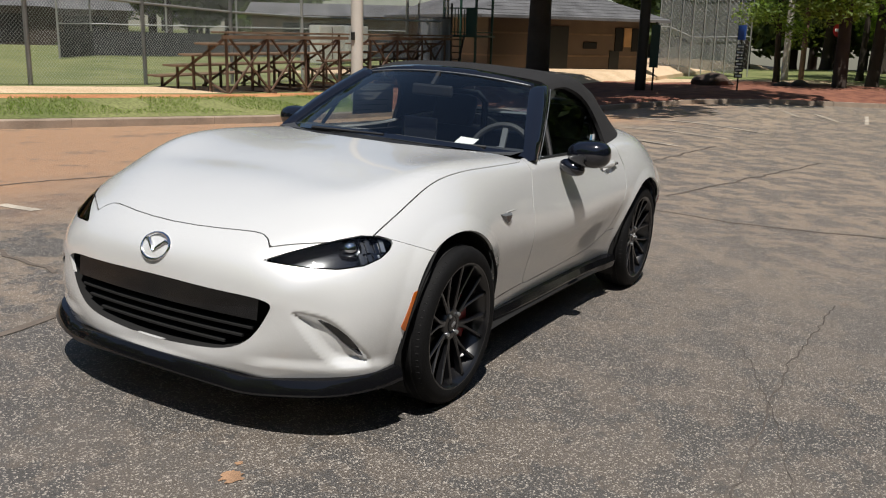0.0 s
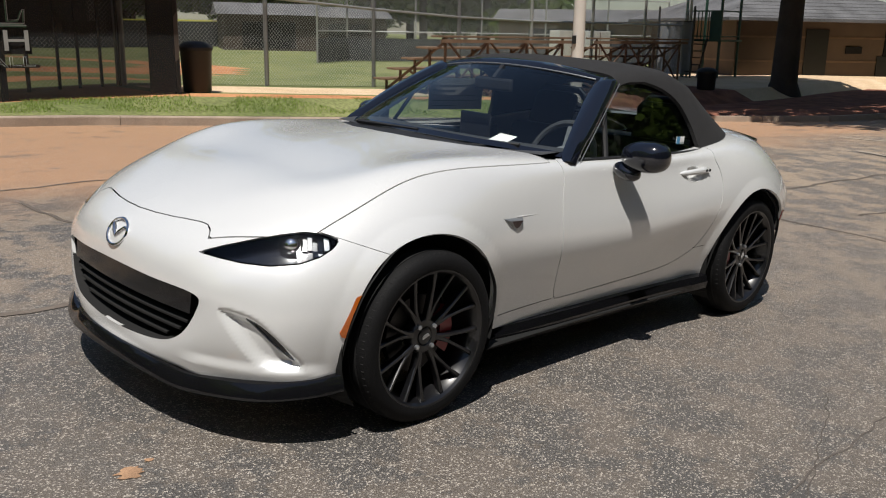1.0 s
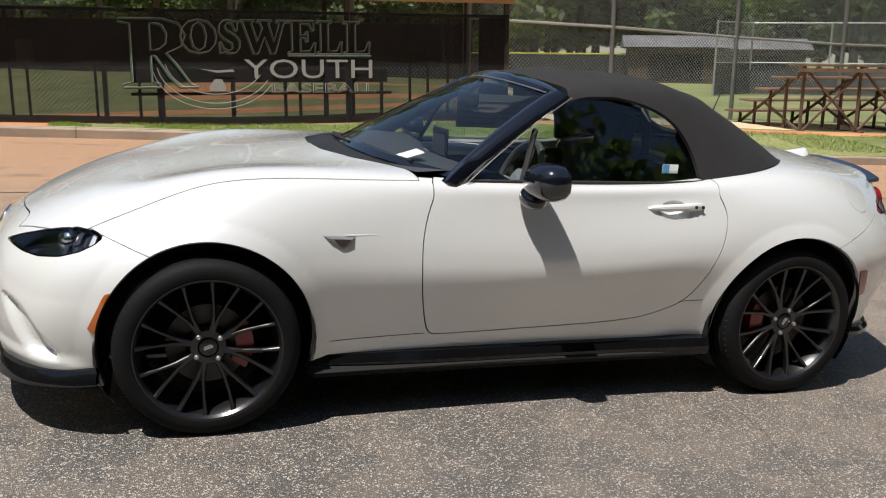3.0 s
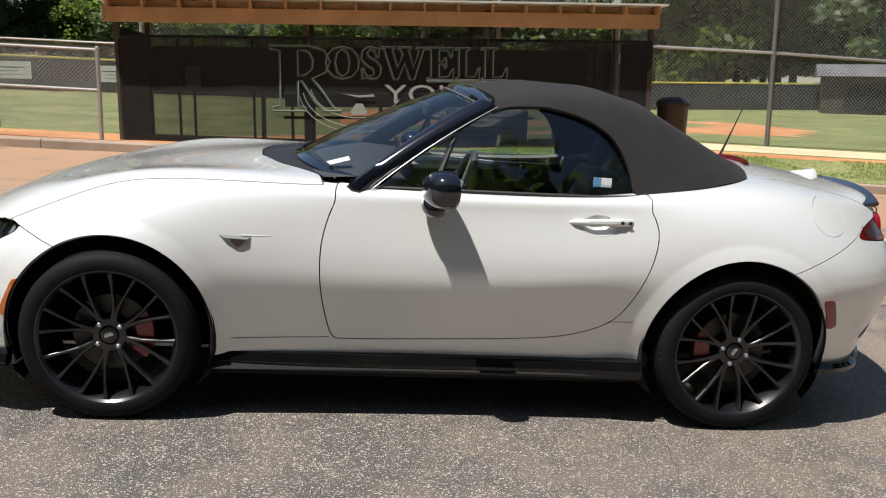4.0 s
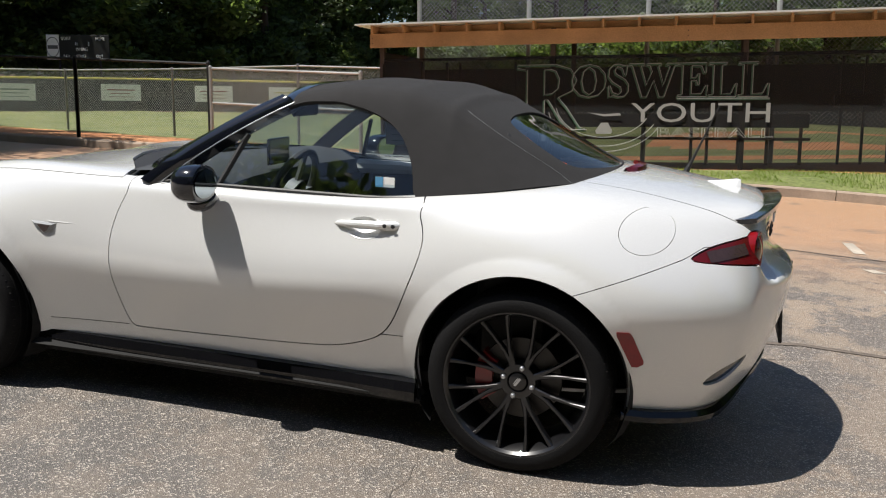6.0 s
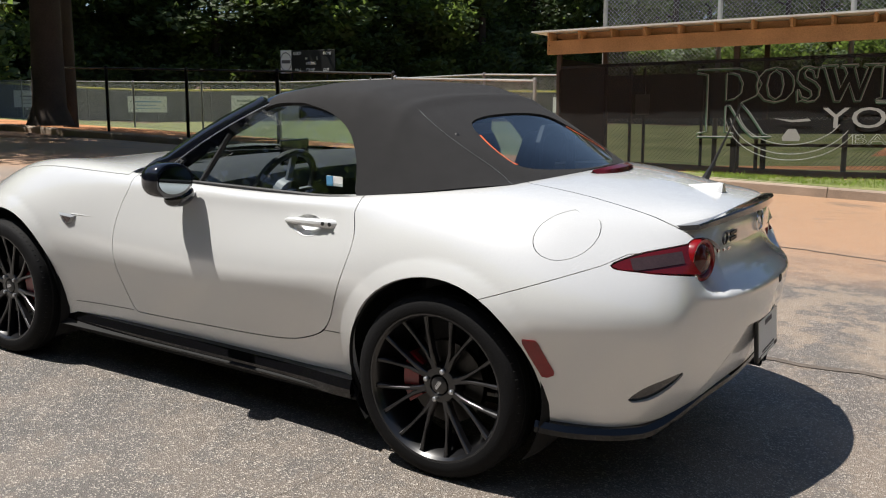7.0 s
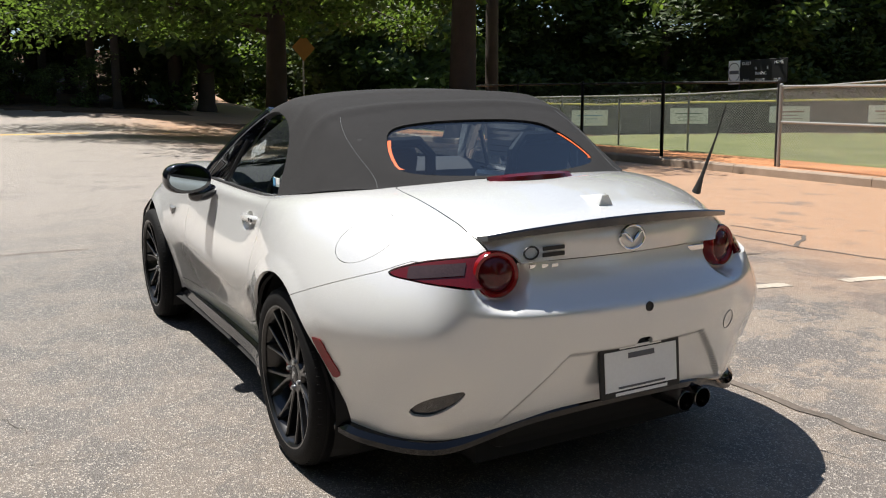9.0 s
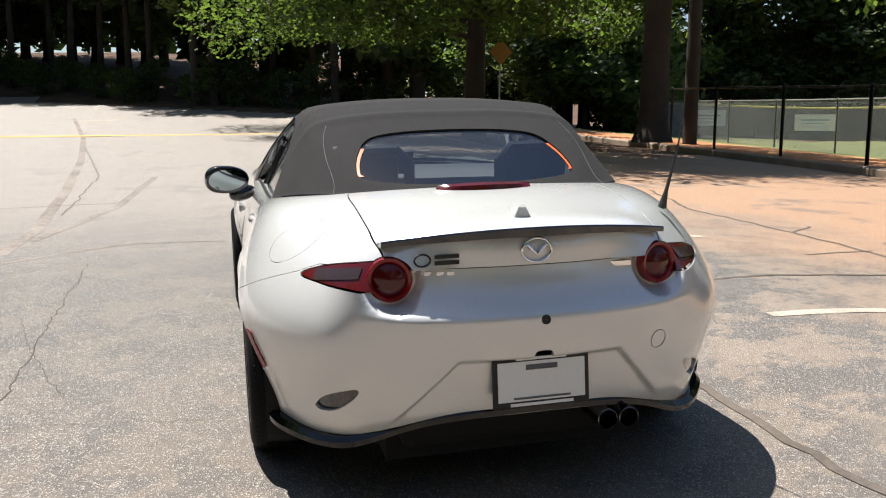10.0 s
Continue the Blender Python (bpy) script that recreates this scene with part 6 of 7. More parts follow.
class Slab:
    """Serif letters of plain strokes, drawn as outlines: each is a list of closed polygons in a unit box."""
    R = [[(0, 1), (.62, 1), (.86, .93), (.95, .76), (.88, .60), (.66, .50), (.80, .34), (1.0, .05), (1.12, 0), (.84, 0), (.70, .14), (.50, .46), (.44, .46), (.44, .08), (.56, .05), (.56, 0), (.02, 0), (.02, .05), (.16, .08), (.16, .92), (0, .95)],
         [(.44, .93), (.44, .54), (.56, .56), (.66, .64), (.68, .78), (.62, .90), (.54, .93)]]
    O = [[(.5, 1), (.78, .93), (.96, .72), (1, .5), (.96, .28), (.78, .07), (.5, 0), (.22, .07), (.04, .28), (0, .5), (.04, .72), (.22, .93)],
         [(.5, .92), (.66, .80), (.72, .5), (.66, .20), (.5, .08), (.34, .20), (.28, .5), (.34, .80)]]
    S = [[(.92, .96), (.86, .66), (.78, .66), (.68, .86), (.46, .92), (.34, .82), (.40, .70), (.80, .54), (.98, .38), (.96, .16), (.80, .03), (.5, 0), (.28, .05), (.10, 0), (.06, .34), (.14, .34), (.26, .14), (.50, .08), (.66, .16), (.62, .30), (.24, .46), (.06, .62), (.10, .86), (.28, .98), (.52, 1), (.72, .95)]]
    W = [[(0, 1), (.30, 1), (.30, .95), (.24, .93), (.36, .36), (.47, .76), (.42, .93), (.36, .95), (.36, 1), (.66, 1), (.66, .95), (.60, .93), (.71, .36), (.83, .90), (.76, .95), (.76, 1), (1, 1), (1, .95), (.93, .92), (.73, 0), (.63, 0), (.51, .50), (.37, 0), (.27, 0), (.06, .93), (0, .95)]]
    E = [[(0, 1), (.94, 1), (.94, .70), (.88, .70), (.78, .90), (.46, .92), (.46, .56), (.62, .58), (.66, .68), (.72, .68), (.72, .36), (.66, .36), (.62, .48), (.46, .48), (.46, .08), (.80, .10), (.94, .34), (1, .34), (.97, 0), (0, 0), (0, .05), (.16, .08), (.16, .92), (0, .95)]]
    L = [[(0, 1), (.62, 1), (.62, .95), (.46, .92), (.46, .08), (.80, .10), (.94, .38), (1, .38), (.97, 0), (0, 0), (0, .05), (.16, .08), (.16, .92), (0, .95)]]


def outlined(name, polys, x, z, w, h, material, r, dy):
    bm = bmesh.new()
    for poly in polys:
        tube(bm, [dl(x + u * w, dy, z + v * h) for u, v in poly], r, 4, closed=True)
    part(name, bm, material, dug)


for material, r, dx, dz, dy in ((LETTERGREEN, .014, -.012, -.014, -.020), (LETTER, .0075, .006, .006, -.030)):
    outlined("big_initial", Slab.R, -1.84 + dx, .585 + dz, 1.14, 1.16, material, r, dy)
    for ch, x0, x1 in (("O", -.835, -.235), ("S", -.215, .17), ("W", .17, 1.0), ("E", 1.0, 1.50), ("L", 1.52, 1.98), ("L", 2.0, 2.50)):
        polys = {"O": Slab.O, "S": Slab.S, "W": Slab.W, "E": Slab.E, "L": Slab.L}[ch]
        outlined("letter", polys, x0 + dx, 1.165 + dz, x1 - x0, .575, material, r, dy)
    bm = bmesh.new()
    bar(bm, dl(1.0, dy, 1.135 + dz), dl(2.52, dy, 1.135 + dz), r * 1.6)
    part("underline", bm, material, dug)
sign("word_lettering", "YOUTH", .22, .735, 2.32, .335, LETTER)
sign("small_lettering", "BASEBALL", .66, .475, 1.92, .17, LETTER, .006)
for r0, dz in ((1.0, 0.0), (1.07, -.05), (.86, .06)):
    bm = bmesh.new()
    tube(bm, [dl(-.27 + .99 * r0 * math.cos(t), -.026, 1.0 + dz + .70 * r0 * math.sin(t)) for t in np.linspace(radians(188), radians(334), 26)], .008, 5)
    part("swoosh", bm, LETTER, dug)
bm = bmesh.new()
for pts in (((-.55, .90), (-.25, .87), (.02, .89), (.05, .85), (-.25, .83)), ((-.30, .72), (-.18, .72), (-.10, .58), (-.12, .52), (-.38, .52), (-.40, .58))):
    bm.faces.new([bm.verts.new(dl(x, -.026, z)) for x, z in pts])
part("printed_ball_mark", bm, LETTER, dug)


# ---- litter bins ----
def bin_at(p, label):
    b = holder("litter_bin", Matrix.Translation(p), label, "bin", "litter bins")
    bm = bmesh.new()
    lathe(bm, [(.0005, 0), (.25, 0), (.27, .03), (.30, .78), (.315, .80), (.315, .84)], 28)
    part("body", bm, MATTBLACK, b, smooth=True)
    bm = bmesh.new()
    lathe(bm, [(.325, .82), (.33, .86), (.30, .91), (.20, .97), (.0005, .99)], 28)
    part("lid", bm, MATTBLACK, b, smooth=True)


bin_at(gz(5.85, 13.05), "black plastic litter bin with domed lid beside the dugout")
bin_at(wpt(23.15, 11.63, -.04), "black plastic litter bin on the mulch bed")

# ---- light poles ----
def pole(name, x, y, r, h, material, label, cat="pole"):
    p = holder(name, Matrix.Translation(gz(x, y)), label, cat)
    bm = bmesh.new()
    tube(bm, [(0, 0, -.1), (0, 0, h * .5), (0, 0, h)], [r, r * .9, r * .7], 20)
    part("shaft", bm, material, p, smooth=True)
    return p


lp = pole("light_pole", 15.1, 10.75, .155, 12, PALECONC, "pale concrete light pole beside the bleachers")
bm = bmesh.new()
box(bm, -.20, -.15, -.05, .05, 1.55, 1.75, .01)
part("switch_box", bm, BLACKSTEEL, lp)


# ---- bleachers ----
def bleachers(x, y, w, label):
    b = holder("bleachers", Matrix.Translation(gz(x, y)), label, "bleachers")
    rows = 5
    for i in range(rows):
        yy, zz = .2 + i * .52, .42 + i * .26
        for nm, oy, oz in (("seat_plank", 0, 0), ("foot_plank", -.32, -.27)):
            if nm == "foot_plank" and i == 0:
                continue
            bm = bmesh.new()
            box(bm, -.1, w + .1, yy + oy - .12, yy + oy + .12, zz + oz, zz + oz + .045, .006)
            part(nm, bm, OLDWOOD, b)
    n = 4
    for k in range(n):
        xx = .25 + k * (w - .5) / (n - 1)
        bm = bmesh.new()
        for i in range(rows):
            yy, zz = .2 + i * .52, .42 + i * .26
            bar(bm, (xx, yy, .0), (xx, yy, zz), .05)
        bar(bm, (xx, .1, .05), (xx, 2.5, .05), .07)
        bar(bm, (xx, .1, .12), (xx, 2.3, 1.38), .05)
        bar(bm, (xx, 2.28, .1), (xx, .9, .72), .045)
        part("frame", bm, RUSTSTEEL, b)
    for k in range(n - 1):
        x0, x1 = .25 + k * (w - .5) / (n - 1), .25 + (k + 1) * (w - .5) / (n - 1)
        bm = bmesh.new()
        bar(bm, (x0, 2.33, .1), (x1, 2.33, 1.4), .04)
        bar(bm, (x1, 2.33, .1), (x0, 2.33, 1.4), .04)
        part("brace", bm, RUSTSTEEL, b)
    bm = bmesh.new()
    bar(bm, (0, 2.40, 1.38), (w, 2.40, 1.38), .05, .08)
    part("back_rail", bm, OLDWOOD, b)
    return b


bl = bleachers(9.4, 10.9, 4.9, "weathered wooden bleachers on rusty frames")
bl.matrix_world = Matrix.Translation(gz(16.4, 14.35)) @ pose(0, 0, 0, 0, 0, 180)
copy_thing(bl, Matrix.Translation(gz(22.4, 14.4)) @ pose(0, 0, 0, 0, 0, 180))


# ---- building at the end of the lot ----
BX, BY = 39.98, 10.82
hb = wpt(BX, BY, 1.0)
house = holder("clubhouse", Matrix.Translation(hb) @ pose(0, 0, 0, 0, 0, 58), "low tan block building with grey shingle hip roof", "building")
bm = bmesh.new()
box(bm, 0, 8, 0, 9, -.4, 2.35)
part("wall", bm, SHADEDBRICK, house)
bm = bmesh.new()
e = [bm.verts.new(p) for p in ((-.9, -.9, 2.3), (8.9, -.9, 2.3), (8.9, 9.9, 2.3), (-.9, 9.9, 2.3))]
f = [bm.verts.new(p) for p in ((-.9, -.9, 2.42), (8.9, -.9, 2.42), (8.9, 9.9, 2.42), (-.9, 9.9, 2.42))]
t = [bm.verts.new(p) for p in ((4, 3.4, 4.3), (4, 5.6, 4.3))]
bm.faces.new(e[::-1])
for i in range(4):
    bm.faces.new((e[i], e[(i + 1) % 4], f[(i + 1) % 4], f[i]))
bm.faces.new((f[0], f[1], t[0]))
bm.faces.new((f[1], f[2], t[1], t[0]))
bm.faces.new((f[2], f[3], t[1]))
bm.faces.new((f[3], f[0], t[0], t[1]))
part("roof", bm, SHINGLE, house, "grey shingle hip roof")
for z0, z1 in ((-.4, -.05), (.62, .70), (1.62, 1.70)):
    bm = bmesh.new()
    box(bm, -.025, 8.025, -.025, 9.025, z0, z1)
    part("brick_course", bm, OLDWOOD, house)
for k in range(11):
    f = (k + .5) / 12
    a, b = Vector((-.9, 9.9, 2.42)).lerp(Vector((4, 5.6, 4.3)), f), Vector((-.9, -.9, 2.42)).lerp(Vector((4, 3.4, 4.3)), f)
    bm = bmesh.new()
    bar(bm, a, b, .05, .022)
    part("shingle_course", bm, SHINGLE, house)
for nm, y0, y1, z0, z1, m_ in (("door", 4.6, 5.7, -.3, 2.0, BLACKSTEEL), ("window", 2.9, 3.7, 1.0, 1.3, DARK), ("hatch", .25, .75, .9, 2.0, DARK), ("hatch_frame", .8, 1.25, 1.1, 2.0, WOOD), ("hatch", 1.3, 1.8, .9, 2.0, DARK), ("cabinet", 1.5, 2.1, -.3, .9, BLACKSTEEL)):
    bm = bmesh.new()
    box(bm, -.05, .05, y0, y1, z0, z1, .01)
    part(nm, bm, m_, house)

# ---- across the field ----
def shed(x, y, w, d, h, yaw, wallm, label):
    b = holder("field_shed", Matrix.Translation(gz(x, y)) @ pose(0, 0, 0, 0, 0, yaw), label, "shed", "sheds across the field")
    bm = bmesh.new()
    box(bm, -w / 2, w / 2, -d / 2, d / 2, -.2, h)
    part("wall", bm, wallm, b)
    bm = bmesh.new()
    vs = [bm.verts.new(q) for q in ((-w / 2 - .4, -d / 2 - .5, h), (w / 2 + .4, -d / 2 - .5, h), (w / 2 + .4, d / 2 + .5, h), (-w / 2 - .4, d / 2 + .5, h), (-w / 2 - .4, 0, h + .8), (w / 2 + .4, 0, h + .8))]
    for f in ((0, 1, 5, 4), (2, 3, 4, 5), (0, 4, 3), (1, 2, 5), (3, 2, 1, 0)):
        bm.faces.new([vs[i] for i in f])
    part("roof", bm, SHINGLE, b)
    bm = bmesh.new()
    box(bm, -w * .3, w * .25, -d / 2 - .03, -d / 2 + .02, .1, h * .8)
    part("opening", bm, DARK, b)


shed(32.6, 50.5, 6.5, 3, 2.3, -25, POSTWOOD, "low dark brown shed across the field")
shed(40.2, 51.5, 5.5, 3, 2.2, -25, POSTWOOD, "low dark brown dugout across the field")
shed(46, 34, 10, 4, 2.4, -60, OLDWOOD, "low brown dugout behind the infield")
shed(13, 60, 12, 5, 2.6, 0, GREYTRIM, "grey shed behind the outfield")
fence("infield_fence", [(25, 34.7), (28, 36), (44, 26)], 3.6, "tall chain-link backstop across the field", .05, (1.0, .45), step=3.5, cell=.16, wire=.003)
sc = holder("infield_screen", Matrix(), "dark green screen cloth along the far backstop", "screen")
for (x0, y0), (x1, y1) in (((25, 34.6), (28, 35.9)), ((28, 35.9), (44, 25.9))):
    bm = bmesh.new()
    bar(bm, gz(x0, y0) + Vector((0, 0, .65)), gz(x1, y1) + Vector((0, 0, .65)), .02, 1.2)
    part("cloth", bm, WINDSCREENCLOTH, sc)
net = fence("practice_net", [(46.0, 11.75), (46.4, 6.9)], 8.5, "tall pale practice netting on slim posts", .032, (1.0, .5, .25), step=.60, cell=.25, wire=.004)
bm = bmesh.new()
bar(bm, gz(46.12, 11.7) + Vector((0, 0, 4.2)), gz(46.5, 6.95) + Vector((0, 0, 4.2)), .01, 8.2)
part("netting", bm, NETTING, net)
for x, y, w in ((31.5, 24.2, 2.1), (34.2, 24.4, 1.8)):
    cb = holder("utility_cabinet", Matrix.Translation(gz(x, y)), "pale rusty utility cabinet behind the fence", "cabinet", "utility cabinets")
    bm = bmesh.new()
    box(bm, 0, w, 0, .6, .1, 1.9, .02)
    part("body", bm, SHEET, cb)
    bm = bmesh.new()
    box(bm, w * .48, w * .52, -.012, 0, .2, 1.8)
    box(bm, w * .56, w * .60, -.03, 0, .9, 1.05)
    part("handle", bm, RUSTSTEEL, cb)
tarp = holder("tarpaulin", Matrix.Translation(wpt(28.5, 16.15, .5)), "grey tarpaulin hung in folds beside the tower", "tarpaulin")
bm = bmesh.new()
cols = [[bm.verts.new((.10 * math.sin(f * 19) + .05 * noise.noise(Vector((f * 7, z, 2))), -.78 + 1.5 * f, z)) for z in np.linspace(0, 2.0, 8)] for f in np.linspace(0, 1, 40)]
for a, b in zip(cols, cols[1:]):
    for k in range(7):
        bm.faces.new((a[k], b[k], b[k + 1], a[k + 1]))
part("sheet", bm, GREYTRIM, tarp, smooth=True)
bm = bmesh.new()
for y in (-.8, .75):
    bar(bm, (0, y, -.1), (0, y, 2.6), .06)
bar(bm, (0, -.8, 2.03), (0, .75, 2.03), .05)
part("frame", bm, BLACKSTEEL, tarp)
# climbing tower beside the building
tw = holder("stair_tower", Matrix.Translation(wpt(29.2, 14.6, .62)), "dark green steel viewing tower with ladder", "tower")
for x in (0, 1.5):
    for y in (0, 1.5):
        bm = bmesh.new()
        bar(bm, (x, y, -.2), (x, y, 4.2), .08)
        part("leg", bm, GREENPAINT, tw)
bm = bmesh.new()
box(bm, -.1, 1.6, -.1, 1.6, 1.25, 1.33)
part("deck", bm, GREENPAINT, tw)
for z in (1.45, 2.40):
    bm = bmesh.new()
    bar(bm, (0, 0, z), (1.5, 0, z), .05)
    bar(bm, (0, 0, z), (0, 1.5, z), .05)
    part("guard_rail", bm, GREENPAINT, tw)
for k in range(10):
    bm = bmesh.new()
    bar(bm, (0, .08 + k * .15, 1.3), (0, .08 + k * .15, 2.4), .03)
    part("baluster", bm, GREENPAINT, tw)
for k in range(5):
    bm = bmesh.new()
    bar(bm, (-.1 - .1 * (5 - k), .5, .1 + k * .26), (-.1 - .1 * (5 - k), 1.2, .1 + k * .26), .2, .04)
    part("tread", bm, BLACKSTEEL, tw)

bm = bmesh.new()
box(bm, -.02, .02, .0, .45, 1.3, 2.4)
part("side_panel", bm, GREENPAINT, tw)
bm = bmesh.new()
for y in (.5, 1.2):
    bar(bm, (-.62, y, -.1), (-.05, y, 1.35), .06)
part("ladder_rail", bm, BLACKSTEEL, tw)

# mulch bed with a stone edging, boulders and signs
bm = bmesh.new()
edge = [(16.6, 10.3), (18.21, 9.07), (20.15, 6.4), (24.29, 4.37), (26.03, 1.9), (27.88, -0.66), (30.34, -4.02)]
far = [(17.6, 14.0), (23.0, 14.2), (31.84, 13.21), (34.92, 8.66), (36.49, 4.69), (36.54, 1.89), (38.14, -4.29)]
rows = []
for f in np.linspace(0, 1, 12):
    row = []
    for (x0, y0), (x1, y1) in zip(edge, far):
        x, y = x0 + (x1 - x0) * f, y0 + (y1 - y0) * f
        row.append(bm.verts.new(wpt(x, y, lift(x, min(y, kerb_y(x) - .1))) + Vector((0, 0, (.10 if f == 0 else .19) + .05 * noise.noise(Vector((x, y, 1)))))))
    rows.append(row)
for a, b in zip(rows, rows[1:]):
    for k in range(len(edge) - 1):
        bm.faces.new((a[k], b[k], b[k + 1], a[k + 1]))
tagged(part("mulch_bed", bm, MULCH), "bed of red bark mulch at the end of the lot", "mulch", kind="structure")
ek = holder("bed_edging", Matrix(), "low stone edging along the mulch bed", "kerb", kind="structure")
for (x0, y0), (x1, y1) in zip(edge, edge[1:]):
    n = max(1, round(math.hypot(x1 - x0, y1 - y0) / 1.6))
    for k in range(n):
        a, b = (gz(x0 + (x1 - x0) * q / n, y0 + (y1 - y0) * q / n) + Vector((0, 0, .05)) for q in (k + .004, k + .996))
        bm = bmesh.new()
        bar(bm, a, b, .16, .18)
        part("edging_stone", bm, CONCRETE, ek)
for k, (x, y, s) in enumerate(((33.2, 5.75, 1.15), (33.8, 3.2, .62), (34.5, 2.6, .68))):
    bm = bmesh.new()
    bmesh.ops.create_icosphere(bm, subdivisions=3, radius=.5 * s)
    for v in bm.verts:
        v.co *= 1 + .35 * noise.noise(v.co * 2.2 + Vector((k * 7, 0, 0)))
        v.co.z *= .7
        v.co.y *= 1.4 if k == 0 else 1
    ob = part("boulder", bm, ROCK, None, smooth=True)
    ob.matrix_world = Matrix.Translation(gz(x, y) + Vector((0, 0, .22 * s)))
    tagged(ob, "rough brown boulder on the red mulch", "boulder", "boulders on the island")
# wooden pole; the near-black material stands in for shade on it
pole("dark_pole", 28.27, 7.29, .20, 10, BLACKSTEEL, "wooden utility pole, its shade put into a near-black colour")
ss = holder("direction_sign", Matrix.Translation(gz(29.0, 4.0)) @ Matrix.Scale(.84, 4), "slim sign post with a blue sign and small dark plates", "sign")
bm = bmesh.new()
tube(bm, [(0, 0, -.1), (0, 0, 2.9)], .035, 8)
part("post", bm, BLACKSTEEL, ss)
bm = bmesh.new()
box(bm, -.06, -.04, -.16, .16, 2.3, 2.9)
part("blue_plate", bm, SIGNBLUE, ss)
for k in range(6):
    bm = bmesh.new()
    box(bm, -.06, -.04, -.17, .17, .75 + k * .24, .93 + k * .24)
    part("small_plate", bm, BLACKSTEEL, ss)
    bm = bmesh.new()
    box(bm, -.063, -.0605, -.12, .12, .80 + k * .24, .87 + k * .24)
    part("printed_bar", bm, PAPER, ss)
ts = holder("notice_post", Matrix.Translation(gz(28.3, 6.85)), "narrow dark green notice board on a post", "sign")
bm = bmesh.new()
tube(bm, [(0, 0, -.1), (0, 0, 2.6)], .035, 8)
part("post", bm, BLACKSTEEL, ts)
bm = bmesh.new()
box(bm, -.06, -.035, -.16, .16, 1.0, 2.5, .01)
part("plate", bm, GREENPAINT, ts)
pole("pale_pole", 43.0, 4.5, .17, 9, PALECONC, "pale concrete pole on the grass")
pole("wooden_pole", 42.0, 3.6, .13, 8, OLDWOOD, "brown wooden pole on the grass")
ne = holder("no_entry_sign", Matrix.Translation(gz(46.3, 2.5)), "red and white round traffic sign on a post", "sign")
bm = bmesh.new()
tube(bm, [(0, 0, -.1), (0, 0, 2.6)], .04, 8)
part("post", bm, BLACKSTEEL, ne)
bm = bmesh.new()
lathe(bm, [(.0005, .02), (.38, .02), (.38, 0), (.0005, 0)], 24, pose(-.05, 0, 2.4, 0, -90, 0))
part("plate", bm, SIGNRED, ne)
bm = bmesh.new()
box(bm, -.085, -.072, -.28, .28, 2.33, 2.47)
part("white_bar", bm, PAPER, ne)

# ---- trees ----
def leaves(rng, blobs, count, size):
    """Leaf quads in uneven clumps."""
    verts, faces = [], []
    for _ in range(count):
        c, rad = blobs[rng.randrange(len(blobs))]
        d = Vector((rng.gauss(0, 1), rng.gauss(0, 1), rng.gauss(0, 1))).normalized() * (rng.random() ** .45)
        p = c + Vector((d.x * rad, d.y * rad, d.z * rad * .62))
        a = Vector((rng.gauss(0, 1), rng.gauss(0, 1), rng.gauss(0, .6))).normalized()
        b = a.orthogonal().normalized()
        s = size * rng.uniform(.6, 1.3)
        k = len(verts)
        verts += [tuple(p - a * s), tuple(p + b * s * .5), tuple(p + a * s), tuple(p - b * s * .5)]
        faces.append((k, k + 1, k + 2, k + 3))
    return verts, faces


def tree(seed, h, trunk_r, crown_r, crown_lo, count, size, leaf, label, name="tree", shift=(0, 0)):
    rng = random.Random(seed)
    t = holder(name, Matrix(), label, "tree")
    bm = bmesh.new()
    lean = Vector((rng.uniform(-.3, .3), rng.uniform(-.3, .3), 0))
    pts = [Vector((0, 0, -.2)), Vector((0, 0, .25)), lean * .3 + Vector((0, 0, h * .3)), lean * .7 + Vector((0, 0, h * .6)), lean + Vector((0, 0, h * .92))]
    tube(bm, pts, [trunk_r * 1.5, trunk_r * 1.05, trunk_r * .85, trunk_r * .5, trunk_r * .12], 12)
    blobs = []
    for k in range(14):
        f = crown_lo + (1 - crown_lo) * (k + rng.random()) / 14
        a = rng.uniform(0, 6.28)
        z = h * f
        reach = crown_r * (1 - abs(f - (crown_lo + 1) / 2) / (1 - crown_lo) * .9) * rng.uniform(.6, 1.0)
        s = lean * f + Vector((0, 0, z * .88))
        e = lean * f + Vector((reach * math.cos(a) + shift[0], reach * math.sin(a) + shift[1], z + rng.uniform(-.3, .6)))
        tube(bm, [s, s.lerp(e, .5) + Vector((0, 0, .25)), e], [trunk_r * .28, trunk_r * .16, trunk_r * .04], 6)
        blobs.append((e, crown_r * rng.uniform(.28, .46)))
        blobs.append((s.lerp(e, .55) + Vector((0, 0, .3)), crown_r * rng.uniform(.25, .4)))
    part("trunk", bm, BARK, t, smooth=True)
    v, f = leaves(rng, blobs, count, size)
    me = bpy.data.meshes.new("crown")
    me.from_pydata(v, [], f)
    link("crown", me, leaf, t)
    return t


oak = tree(5, 12, .36, 6.6, .27, 26000, .12, LEAF, "broad leafy oak with a thick dark trunk", shift=(-2.8, -4.2))
# low boughs that hang round the trunk
rb = random.Random(77)
bm = bmesh.new()
tips = []
for k in range(18):
    a, r = k * .35 + rb.uniform(-.2, .2), rb.uniform(2.0, 5.5)
    tip = Vector((r * math.cos(a), r * math.sin(a), rb.uniform(3.3, 4.6)))
    tube(bm, [(0, 0, 4.2 + .05 * k), tip.lerp(Vector((0, 0, 5.6)), .45), tip], [.06, .04, .012], 6)
    tips += [(tip, rb.uniform(.8, 1.25)), (tip.lerp(Vector((0, 0, 5.6)), .4), rb.uniform(.6, 1.0))]
part("low_bough", bm, BARK, oak, smooth=True)
